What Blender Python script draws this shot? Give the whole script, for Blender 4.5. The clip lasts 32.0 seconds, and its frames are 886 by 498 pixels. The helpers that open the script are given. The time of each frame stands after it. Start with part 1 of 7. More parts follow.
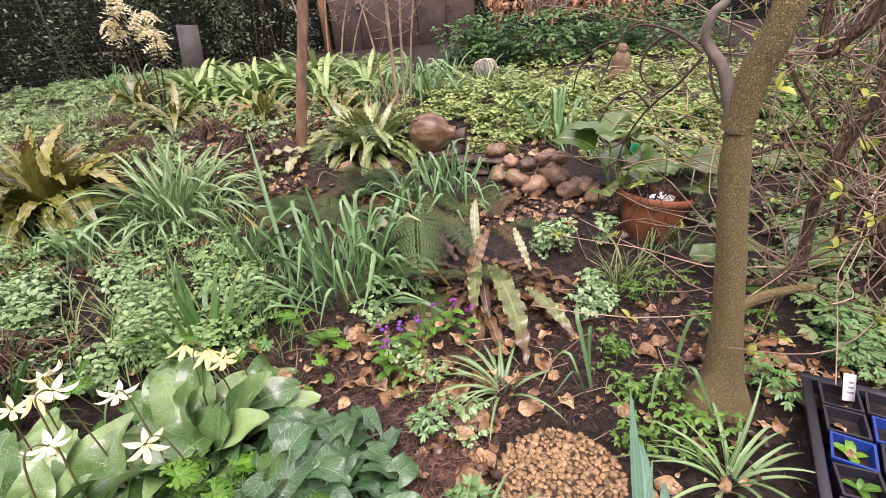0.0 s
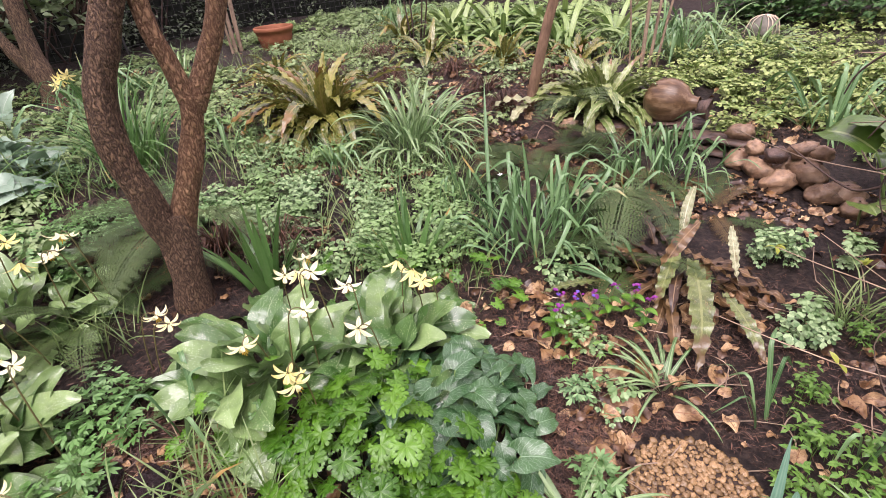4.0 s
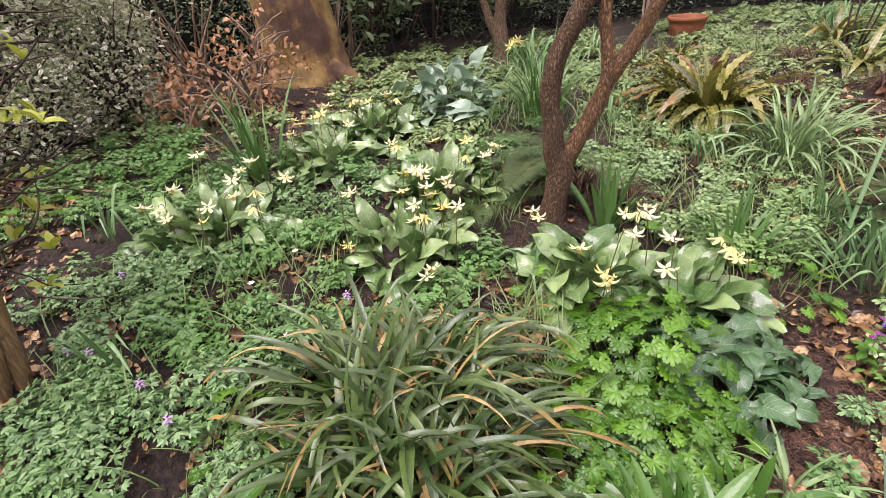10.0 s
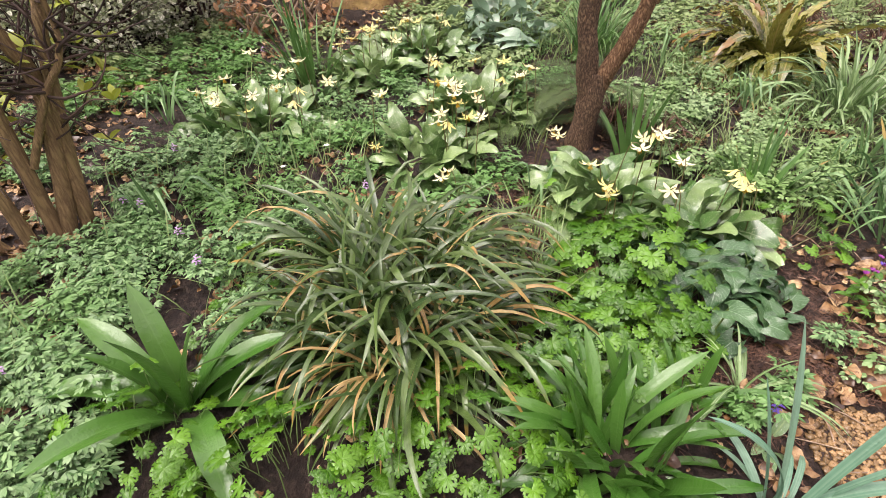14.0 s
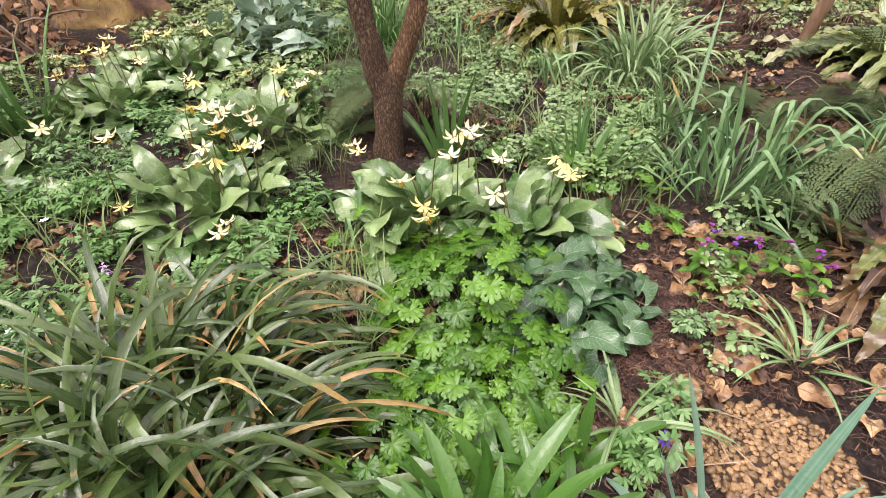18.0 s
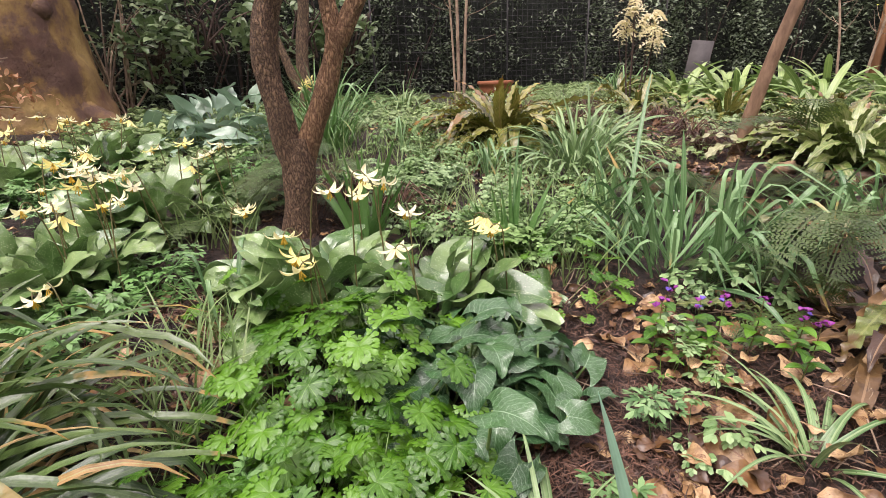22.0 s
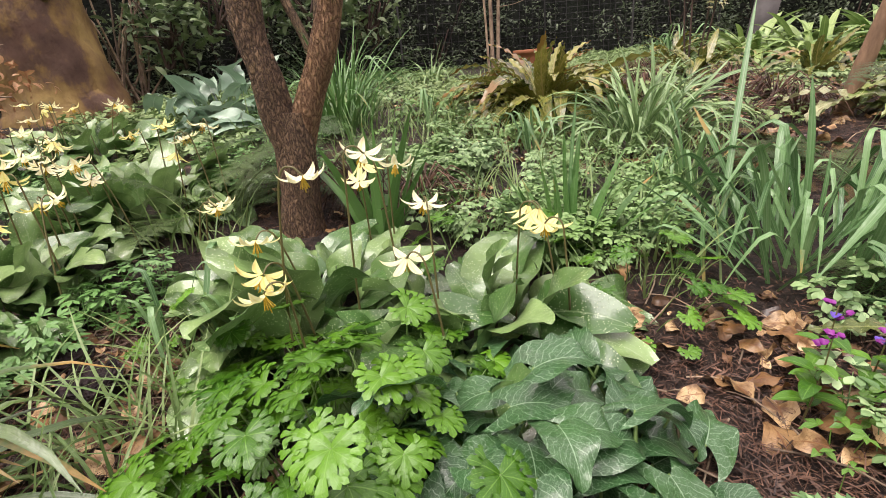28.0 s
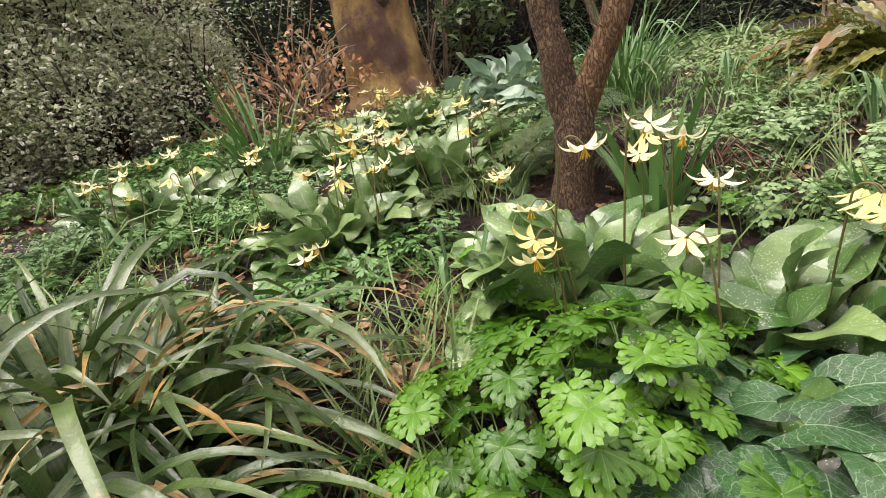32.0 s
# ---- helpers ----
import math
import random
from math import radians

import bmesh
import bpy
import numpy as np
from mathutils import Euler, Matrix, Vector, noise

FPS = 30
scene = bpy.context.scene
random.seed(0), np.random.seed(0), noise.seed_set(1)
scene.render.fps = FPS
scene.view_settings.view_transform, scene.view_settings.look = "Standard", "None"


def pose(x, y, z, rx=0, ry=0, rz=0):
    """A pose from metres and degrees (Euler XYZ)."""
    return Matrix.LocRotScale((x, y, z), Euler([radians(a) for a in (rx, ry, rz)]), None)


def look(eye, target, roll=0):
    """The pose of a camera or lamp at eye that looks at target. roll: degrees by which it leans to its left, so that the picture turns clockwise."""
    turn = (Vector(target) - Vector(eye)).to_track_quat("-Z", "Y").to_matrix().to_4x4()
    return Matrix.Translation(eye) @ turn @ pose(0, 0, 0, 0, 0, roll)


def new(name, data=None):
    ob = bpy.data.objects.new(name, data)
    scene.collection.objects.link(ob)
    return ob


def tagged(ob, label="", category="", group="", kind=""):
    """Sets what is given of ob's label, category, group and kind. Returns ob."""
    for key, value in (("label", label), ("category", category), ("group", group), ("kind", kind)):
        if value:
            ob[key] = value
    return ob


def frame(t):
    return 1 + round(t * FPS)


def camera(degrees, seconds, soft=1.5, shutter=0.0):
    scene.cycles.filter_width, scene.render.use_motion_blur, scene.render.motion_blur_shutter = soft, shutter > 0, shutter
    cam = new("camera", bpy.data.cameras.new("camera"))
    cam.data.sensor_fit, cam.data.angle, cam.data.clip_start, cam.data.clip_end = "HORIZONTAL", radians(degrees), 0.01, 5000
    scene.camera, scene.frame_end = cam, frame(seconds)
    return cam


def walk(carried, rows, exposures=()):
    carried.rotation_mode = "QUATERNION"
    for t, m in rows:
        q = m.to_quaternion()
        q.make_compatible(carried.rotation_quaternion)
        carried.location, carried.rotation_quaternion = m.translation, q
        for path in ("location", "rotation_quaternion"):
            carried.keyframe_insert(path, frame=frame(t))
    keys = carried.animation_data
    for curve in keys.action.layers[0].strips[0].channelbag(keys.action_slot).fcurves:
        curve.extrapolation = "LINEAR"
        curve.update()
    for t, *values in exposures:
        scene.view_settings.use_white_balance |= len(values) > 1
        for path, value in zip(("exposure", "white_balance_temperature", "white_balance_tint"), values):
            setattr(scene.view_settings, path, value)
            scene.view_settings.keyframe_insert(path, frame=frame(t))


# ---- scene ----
cam = camera(85.1, 32.0, soft=0.4)
PATH = [
    (0, (0.005, 0.452, 1.098), (-0.036, 2.221, 0.166), -4.8),
    (0.5, (0.006, 0.45, 1.097), (-0.097, 2.204, 0.141), -5.7),
    (1, (0.001, 0.449, 1.102), (-0.149, 2.192, 0.132), -5.8),
    (1.5, (0.002, 0.446, 1.096), (-0.225, 2.178, 0.124), -5.9),
    (2, (0.004, 0.457, 1.098), (-0.303, 2.181, 0.132), -5.3),
    (2.5, (0.012, 0.463, 1.09), (-0.419, 2.161, 0.126), -4.9),
    (4.5, (0.055, 0.353, 1.221), (-0.86, 1.746, 0.116), -4.8),
    (5, (0.024, 0.324, 1.202), (-0.987, 1.635, 0.081), -4.5),
    (5.5, (0.0, 0.306, 1.192), (-1.135, 1.507, 0.065), -4.5),
    (6, (0.01, 0.285, 1.204), (-1.194, 1.409, 0.07), -3.9),
    (6.5, (0.019, 0.205, 1.225), (-1.207, 1.301, 0.086), -3.5),
    (7, (0.047, 0.123, 1.255), (-1.212, 1.191, 0.127), -3.9),
    (7.5, (0.087, 0.048, 1.277), (-1.241, 1.042, 0.16), -4.0),
    (8, (0.177, 0.028, 1.276), (-1.26, 0.897, 0.191), -3.5),
    (8.5, (0.302, 0.047, 1.294), (-1.258, 0.772, 0.273), -4.2),
    (9, (0.404, 0.059, 1.295), (-1.217, 0.679, 0.301), -5.0),
    (9.5, (0.418, 0.033, 1.294), (-1.202, 0.623, 0.282), -5.2),
    (10, (0.397, -0.037, 1.3), (-1.223, 0.526, 0.271), -4.6),
    (10.5, (0.417, -0.065, 1.287), (-1.249, 0.348, 0.262), -3.3),
    (11, (0.506, -0.067, 1.286), (-1.212, 0.164, 0.289), -2.6),
    (11.5, (0.587, -0.08, 1.286), (-1.152, 0.061, 0.309), -2.2),
    (12, (0.65, -0.085, 1.273), (-1.088, 0.03, 0.29), -2.0),
    (12.5, (0.68, -0.062, 1.242), (-1.041, 0.069, 0.231), -1.6),
    (13, (0.689, -0.022, 1.2), (-0.99, 0.176, 0.131), -1.2),
    (13.5, (0.678, 0.008, 1.17), (-0.954, 0.282, 0.047), -1.3),
    (14, (0.669, 0.046, 1.157), (-0.926, 0.375, -0.005), -1.7),
    (14.5, (0.673, 0.086, 1.148), (-0.889, 0.46, -0.044), -2.4),
    (15, (0.683, 0.126, 1.139), (-0.842, 0.57, -0.077), -3.2),
    (15.5, (0.684, 0.172, 1.134), (-0.831, 0.695, -0.062), -3.6),
    (17.5, (0.441, 0.321, 1.062), (-0.985, 1.084, -0.115), -4.0),
    (18, (0.342, 0.355, 1.048), (-1.033, 1.198, -0.134), -3.8),
    (18.5, (0.33, 0.36, 0.995), (-1.058, 1.233, -0.151), -3.6),
    (19, (0.342, 0.388, 0.96), (-1.106, 1.296, -0.077), -3.9),
    (19.5, (0.377, 0.406, 0.879), (-1.123, 1.362, -0.035), -3.2),
    (20, (0.42, 0.419, 0.8), (-1.114, 1.402, -0.024), -2.0),
    (20.5, (0.443, 0.438, 0.758), (-1.118, 1.452, 0.025), -2.1),
    (21, (0.429, 0.475, 0.74), (-1.132, 1.517, 0.05), -2.1),
    (21.5, (0.37, 0.551, 0.71), (-1.177, 1.621, 0.031), -2.1),
    (22, (0.313, 0.635, 0.684), (-1.225, 1.719, 0.005), -2.3),
    (22.5, (0.267, 0.697, 0.669), (-1.271, 1.772, -0.022), -3.7),
    (23, (0.205, 0.76, 0.661), (-1.338, 1.798, -0.074), -4.3),
    (23.5, (0.158, 0.825, 0.656), (-1.388, 1.808, -0.147), -3.9),
    (24, (0.153, 0.874, 0.66), (-1.415, 1.778, -0.192), -5.1),
    (24.5, (0.128, 0.872, 0.683), (-1.463, 1.725, -0.18), -5.7),
    (25, (0.078, 0.851, 0.655), (-1.484, 1.75, -0.211), -3.4),
    (25.5, (0.038, 0.856, 0.62), (-1.483, 1.827, -0.243), -2.4),
    (27.5, (0.002, 0.854, 0.598), (-1.557, 1.841, -0.174), -4.9),
    (28, (0.007, 0.86, 0.593), (-1.598, 1.802, -0.141), -5.3),
    (28.5, (0.007, 0.859, 0.592), (-1.638, 1.728, -0.141), -6.0),
    (29, (0.01, 0.857, 0.591), (-1.687, 1.612, -0.149), -7.5),
    (29.5, (0.014, 0.852, 0.591), (-1.745, 1.466, -0.136), -8.4),
    (30, (0.017, 0.843, 0.593), (-1.79, 1.307, -0.127), -9.2),
    (30.5, (0.025, 0.841, 0.592), (-1.818, 1.153, -0.12), -9.8),
    (31, (0.024, 0.84, 0.59), (-1.846, 0.984, -0.102), -10.1),
    (31.5, (0.024, 0.839, 0.589), (-1.855, 0.85, -0.096), -10.4),
    (32, (0.022, 0.836, 0.589), (-1.857, 0.774, -0.093), -10.6),
]
walk(cam, [(t, look(eye, target, roll)) for t, eye, target, roll in PATH], [(0.0, 0.72, 6420, 24), (6.0, 0.62, 6250, 26), (8.5, 0.62, 6450, 21), (11.0, 0.72, 6560, 21), (15.0, 0.78, 6750, 15), (19.0, 0.72, 6530, 19), (25.0, 0.67, 6600, 16), (32.0, 0.64, 6780, 12)])

# ---- light ----
world = bpy.data.worlds.new("world")
scene.world = world
world.use_nodes = True
wn = world.node_tree
sky = wn.nodes.new("ShaderNodeTexSky")
sky.sky_type = 'NISHITA'
sky.sun_disc = False
sky.sun_elevation = radians(48)
sky.sun_rotation = radians(200)
sky.air_density, sky.dust_density, sky.ozone_density = 1.0, 4.0, 1.0
wn.nodes["Background"].inputs[1].default_value = 0.118
veil = wn.nodes.new("ShaderNodeMix")
veil.data_type = 'RGBA'
veil.inputs[0].default_value = 0.72
veil.inputs[7].default_value = (12.3, 10.2, 11.2, 1)
wn.links.new(sky.outputs[0], veil.inputs[6])
wn.links.new(veil.outputs[2], wn.nodes["Background"].inputs[0])
sun = new("sun", bpy.data.lights.new("sun", 'SUN'))
sun.data.energy = 2.7
sun.data.angle = radians(45)
sun.data.color = (1.0, 0.96, 0.9)
sun.matrix_world = look((0.6, -1.8, 5.0), (0, 0, 0))

# ---- materials ----
def nodes_of(name):
    m = bpy.data.materials.new(name)
    m.use_nodes = True
    nt = m.node_tree
    return m, nt, nt.nodes["Principled BSDF"], nt.nodes["Material Output"]


def ramp(nt, fac, stops):
    r = nt.nodes.new("ShaderNodeValToRGB")
    els = r.color_ramp.elements
    els[0].position, els[0].color = stops[0][0], (*stops[0][1], 1)
    els[1].position, els[1].color = stops[-1][0], (*stops[-1][1], 1)
    for p, c in stops[1:-1]:
        e = els.new(p)
        e.color = (*c, 1)
    nt.links.new(fac, r.inputs[0])
    return r.outputs[0]


def mix(nt, fac, a, b, mode='MIX'):
    n = nt.nodes.new("ShaderNodeMix")
    n.data_type, n.blend_type = 'RGBA', mode
    for sock, v in ((n.inputs[0], fac), (n.inputs[6], a), (n.inputs[7], b)):
        if isinstance(v, (int, float)):
            sock.default_value = v
        elif isinstance(v, tuple):
            sock.default_value = (*v, 1)
        else:
            nt.links.new(v, sock)
    return n.outputs[2]


def maths(nt, op, a, b=0.0, clamp=False):
    n = nt.nodes.new("ShaderNodeMath")
    n.operation, n.use_clamp = op, clamp
    for sock, v in zip(n.inputs, (a, b)):
        if isinstance(v, (int, float)):
            sock.default_value = v
        else:
            nt.links.new(v, sock)
    return n.outputs[0]


def noise_tex(nt, scale, detail=4, vec=None, rough=0.55, distort=0.0):
    n = nt.nodes.new("ShaderNodeTexNoise")
    n.inputs["Scale"].default_value, n.inputs["Detail"].default_value = scale, detail
    n.inputs["Roughness"].default_value, n.inputs["Distortion"].default_value = rough, distort
    if vec is not None:
        nt.links.new(vec, n.inputs["Vector"])
    return n.outputs[0]


def bump(nt, bsdf, height, strength=0.4, dist=0.01):
    b = nt.nodes.new("ShaderNodeBump")
    b.inputs["Strength"].default_value, b.inputs["Distance"].default_value = strength, dist
    nt.links.new(height, b.inputs["Height"])
    nt.links.new(b.outputs[0], bsdf.inputs["Normal"])


def nt_noise_color(nt, vec, scale):
    n = nt.nodes.new("ShaderNodeTexNoise")
    n.inputs["Scale"].default_value = scale
    nt.links.new(vec, n.inputs["Vector"])
    return n.outputs["Color"]


def leaf_mat(name, a, b, rough=0.45, rib=(0.3, 0.4, 0.15), ribw=0.06, ribf=0.4, stripes=0, tip=None, tip_at=0.85, tip_share=0.4,
             patch=None, patch_scale=9.0, patch_cut=0.58, trans=0.14, island=False, mottle=0.3, wet=0.0, drops=0.0, net=None, field=None, pin=None):
    """A leaf: two tones varied from leaf to leaf, a paler midrib, fine parallel veins, dead tips on some, blotches."""
    m, nt, bs, out = nodes_of(name)
    if island:
        rand = nt.nodes.new("ShaderNodeNewGeometry").outputs["Random Per Island"]
    else:
        rand = nt.nodes.new("ShaderNodeObjectInfo").outputs["Random"]
    uv = nt.nodes.new("ShaderNodeTexCoord").outputs["UV"]
    sep = nt.nodes.new("ShaderNodeSeparateXYZ")
    nt.links.new(uv, sep.inputs[0])
    across, along = sep.outputs[0], sep.outputs[1]
    obj = nt.nodes.new("ShaderNodeTexCoord").outputs["Object"]
    col = mix(nt, rand, a, b)
    blot = noise_tex(nt, 26, 3, obj)
    dark = tuple(c * 0.6 for c in a)
    col = mix(nt, maths(nt, 'MULTIPLY', maths(nt, 'SUBTRACT', blot, 0.42, True), mottle * 5, True), col, dark)
    off = maths(nt, 'ABSOLUTE', maths(nt, 'SUBTRACT', across, 0.5))
    if stripes:
        w = maths(nt, 'SINE', maths(nt, 'MULTIPLY', across, stripes * 6.283))
        col = mix(nt, maths(nt, 'MULTIPLY', maths(nt, 'MULTIPLY', w, 0.5, True), 0.5), col, rib)
    if patch is not None:
        pn = noise_tex(nt, patch_scale, 5, uv, 0.65, 1.2)
        col = mix(nt, maths(nt, 'MULTIPLY', maths(nt, 'SUBTRACT', pn, patch_cut, True), 9.0, True), col, patch)
    if field is not None:
        fn = noise_tex(nt, 1.6, 3, obj)
        col = mix(nt, maths(nt, 'MULTIPLY', maths(nt, 'SUBTRACT', fn, 0.44, True), 4.5, True), col, field)
    if net is not None:
        wv = nt.nodes.new("ShaderNodeTexVoronoi")
        wv.feature = 'DISTANCE_TO_EDGE'
        wv.inputs["Scale"].default_value = 17.0
        nt.links.new(mix(nt, 0.14, uv, nt_noise_color(nt, uv, 9)), wv.inputs["Vector"])
        col = mix(nt, maths(nt, 'MULTIPLY', maths(nt, 'SUBTRACT', 0.055, wv.outputs["Distance"], True), 13.0, True), col, net)
    if pin is not None:
        pcol, freq, slant, width = pin
        wob = maths(nt, 'MULTIPLY', maths(nt, 'SUBTRACT', noise_tex(nt, 6, 3, uv), 0.5), 0.16)
        v = maths(nt, 'ADD', maths(nt, 'SUBTRACT', along, maths(nt, 'MULTIPLY', off, slant)), wob)
        s = maths(nt, 'ABSOLUTE', maths(nt, 'SINE', maths(nt, 'MULTIPLY', v, freq * 3.1416)))
        col = mix(nt, maths(nt, 'MULTIPLY', maths(nt, 'SUBTRACT', width, s, True), 0.75 / width), col, pcol)
    ribm = maths(nt, 'MULTIPLY', maths(nt, 'LESS_THAN', off, ribw), ribf)
    col = mix(nt, ribm, col, rib)
    if tip is not None:
        on = maths(nt, 'LESS_THAN', maths(nt, 'FRACT', maths(nt, 'MULTIPLY', rand, 7.31)), tip_share)
        edge = maths(nt, 'ADD', along, maths(nt, 'MULTIPLY', maths(nt, 'SUBTRACT', blot, 0.5), 0.5))
        reach = maths(nt, 'MULTIPLY', maths(nt, 'SUBTRACT', edge, maths(nt, 'SUBTRACT', 1.0, maths(nt, 'MULTIPLY', maths(nt, 'FRACT', maths(nt, 'MULTIPLY', rand, 13.7)), 1 - tip_at + 0.15))), 9.0, True)
        col = mix(nt, maths(nt, 'MULTIPLY', on, reach), col, tip)
    nt.links.new(col, bs.inputs["Base Color"])
    bs.inputs["Roughness"].default_value = rough
    bs.inputs["Specular IOR Level"].default_value = 0.5
    if wet:
        bs.inputs["Coat Weight"].default_value = wet
        bs.inputs["Coat Roughness"].default_value = 0.15
    drop = 0.0
    if drops:
        dv = nt.nodes.new("ShaderNodeTexVoronoi")
        dv.inputs["Scale"].default_value = 260
        nt.links.new(obj, dv.inputs["Vector"])
        drop = maths(nt, 'MULTIPLY', maths(nt, 'SUBTRACT', maths(nt, 'MULTIPLY', noise_tex(nt, 40, 2, obj), 0.5), dv.outputs["Distance"], True), 12, True)
        nt.links.new(mix(nt, maths(nt, 'MULTIPLY', drop, drops), col, tuple(min(0.85, c * 1.6 + 0.3) for c in b)), bs.inputs["Base Color"])
        nt.links.new(maths(nt, 'SUBTRACT', rough, maths(nt, 'MULTIPLY', drop, rough * 0.8)), bs.inputs["Roughness"])
    veins = maths(nt, 'ADD', maths(nt, 'ADD', noise_tex(nt, 90, 2, obj), drop), maths(nt, 'MULTIPLY', ribm, -1.0))
    bump(nt, bs, veins, 0.5, 0.004)
    tr = nt.nodes.new("ShaderNodeBsdfTranslucent")
    nt.links.new(col, tr.inputs[0])
    ms = nt.nodes.new("ShaderNodeMixShader")
    ms.inputs[0].default_value = trans
    nt.links.new(bs.outputs[0], ms.inputs[1])
    nt.links.new(tr.outputs[0], ms.inputs[2])
    nt.links.new(ms.outputs[0], out.inputs[0])
    return m


def rough_mat(name, stops, scale, rough=0.8, detail=8, bscale=None, bstr=0.5, bdist=0.01, stretch=None, second=None, spec=0.4, island=False, vary=0.0):
    """Bark, soil, stone, clay: noise at two scales through a colour ramp, with relief."""
    m, nt, bs, out = nodes_of(name)
    obj = nt.nodes.new("ShaderNodeTexCoord").outputs["Object"]
    vec = obj
    if stretch:
        mp = nt.nodes.new("ShaderNodeMapping")
        mp.inputs["Scale"].default_value = stretch
        nt.links.new(obj, mp.inputs[0])
        vec = mp.outputs[0]
    n1 = noise_tex(nt, scale, detail, vec, 0.6)
    col = ramp(nt, n1, stops)
    if second:
        n2 = noise_tex(nt, second[0], 4, obj)
        col = mix(nt, maths(nt, 'MULTIPLY', maths(nt, 'SUBTRACT', n2, second[2], True), 5, True), col, second[1])
    if vary:
        rand = nt.nodes.new("ShaderNodeNewGeometry").outputs["Random Per Island"] if island else nt.nodes.new("ShaderNodeObjectInfo").outputs["Random"]
        hs = nt.nodes.new("ShaderNodeHueSaturation")
        nt.links.new(maths(nt, 'ADD', maths(nt, 'MULTIPLY', rand, vary * 2), 1 - vary), hs.inputs["Value"])
        nt.links.new(col, hs.inputs["Color"])
        col = hs.outputs[0]
    nt.links.new(col, bs.inputs["Base Color"])
    bs.inputs["Roughness"].default_value = rough
    bs.inputs["Specular IOR Level"].default_value = spec
    bump(nt, bs, noise_tex(nt, bscale or scale * 2, 8, vec, 0.65), bstr, bdist)
    return m


def bark_mat(name, crack, low, high, scale=26, tall=0.3, moss=None, depth=0.02, rough=0.85):
    """Fissured bark: plates parted by dark cracks, mottled at two scales."""
    m, nt, bs, out = nodes_of(name)
    obj = nt.nodes.new("ShaderNodeTexCoord").outputs["Object"]
    mp = nt.nodes.new("ShaderNodeMapping")
    mp.inputs["Scale"].default_value = (1, 1, tall)
    nt.links.new(obj, mp.inputs[0])
    warp = nt.nodes.new("ShaderNodeVectorMath")
    warp.operation = 'MULTIPLY_ADD'
    nz = nt.nodes.new("ShaderNodeTexNoise")
    nz.inputs["Scale"].default_value, nz.inputs["Detail"].default_value = scale * 0.8, 5
    nt.links.new(mp.outputs[0], nz.inputs["Vector"])
    nt.links.new(nz.outputs["Color"], warp.inputs[0])
    warp.inputs[1].default_value = (3.0 / scale,) * 3
    nt.links.new(mp.outputs[0], warp.inputs[2])
    vo = nt.nodes.new("ShaderNodeTexVoronoi")
    vo.feature = 'DISTANCE_TO_EDGE'
    vo.inputs["Scale"].default_value = scale
    nt.links.new(warp.outputs[0], vo.inputs["Vector"])
    plates = ramp(nt, maths(nt, 'ADD', vo.outputs["Distance"], maths(nt, 'MULTIPLY', maths(nt, 'SUBTRACT', noise_tex(nt, scale * 2.5, 4, mp.outputs[0], 0.7), 0.5), 0.5)), [(0.0, (0, 0, 0)), (0.12, (0.5, 0.5, 0.5)), (0.34, (1, 1, 1))])
    tone = mix(nt, noise_tex(nt, 70, 6, obj, 0.7), low, high)
    tone = mix(nt, maths(nt, 'MULTIPLY', maths(nt, 'SUBTRACT', noise_tex(nt, 7, 4, obj), 0.5, True), 4, True), tone, moss or tuple(v * 0.7 for v in low))
    col = mix(nt, plates, crack, tone)
    nt.links.new(col, bs.inputs["Base Color"])
    bs.inputs["Roughness"].default_value = rough
    bump(nt, bs, maths(nt, 'ADD', plates, maths(nt, 'MULTIPLY', noise_tex(nt, 110, 5, obj, 0.7), 0.7)), 1.0, depth)
    return m


def plain_mat(name, col, rough=0.5, metal=0.0, vary=0.12):
    m, nt, bs, out = nodes_of(name)
    obj = nt.nodes.new("ShaderNodeTexCoord").outputs["Object"]
    c = mix(nt, noise_tex(nt, 14, 5, obj), tuple(v * (1 - vary) for v in col), tuple(min(1, v * (1 + vary)) for v in col))
    nt.links.new(c, bs.inputs["Base Color"])
    bs.inputs["Roughness"].default_value, bs.inputs["Metallic"].default_value = rough, metal
    bump(nt, bs, noise_tex(nt, 60, 4, obj), 0.12, 0.004)
    return m


M_SOIL = rough_mat("soil", [(0.3, (0.008, 0.006, 0.005)), (0.5, (0.026, 0.018, 0.014)), (0.62, (0.06, 0.042, 0.031)), (0.75, (0.018, 0.012, 0.01))], 40, 0.6,
                   detail=12, bscale=90, bstr=1.0, bdist=0.025, second=(2.2, (0.042, 0.025, 0.018), 0.55))
M_BARK_ROUGH = bark_mat("rough_brown_bark", (0.07, 0.038, 0.02), (0.2, 0.115, 0.058), (0.42, 0.27, 0.15), 85, 0.4, (0.17, 0.11, 0.045))
M_BARK_ORANGE = bark_mat("orange_brown_bark", (0.13, 0.062, 0.026), (0.27, 0.15, 0.065), (0.48, 0.3, 0.16), 75, 0.4, (0.28, 0.16, 0.07), 0.012)
M_BARK_GREEN = bark_mat("green_grey_bark", (0.17, 0.13, 0.05), (0.3, 0.24, 0.095), (0.52, 0.43, 0.21), 170, 0.7, (0.34, 0.31, 0.09), 0.006)
M_BARK_GREY = rough_mat("grey_smooth_bark", [(0.3, (0.1, 0.08, 0.065)), (0.55, (0.19, 0.16, 0.13)), (0.75, (0.34, 0.31, 0.26))], 22, 0.7, bscale=60, bstr=0.5, bdist=0.006, stretch=(1, 1, 0.5))
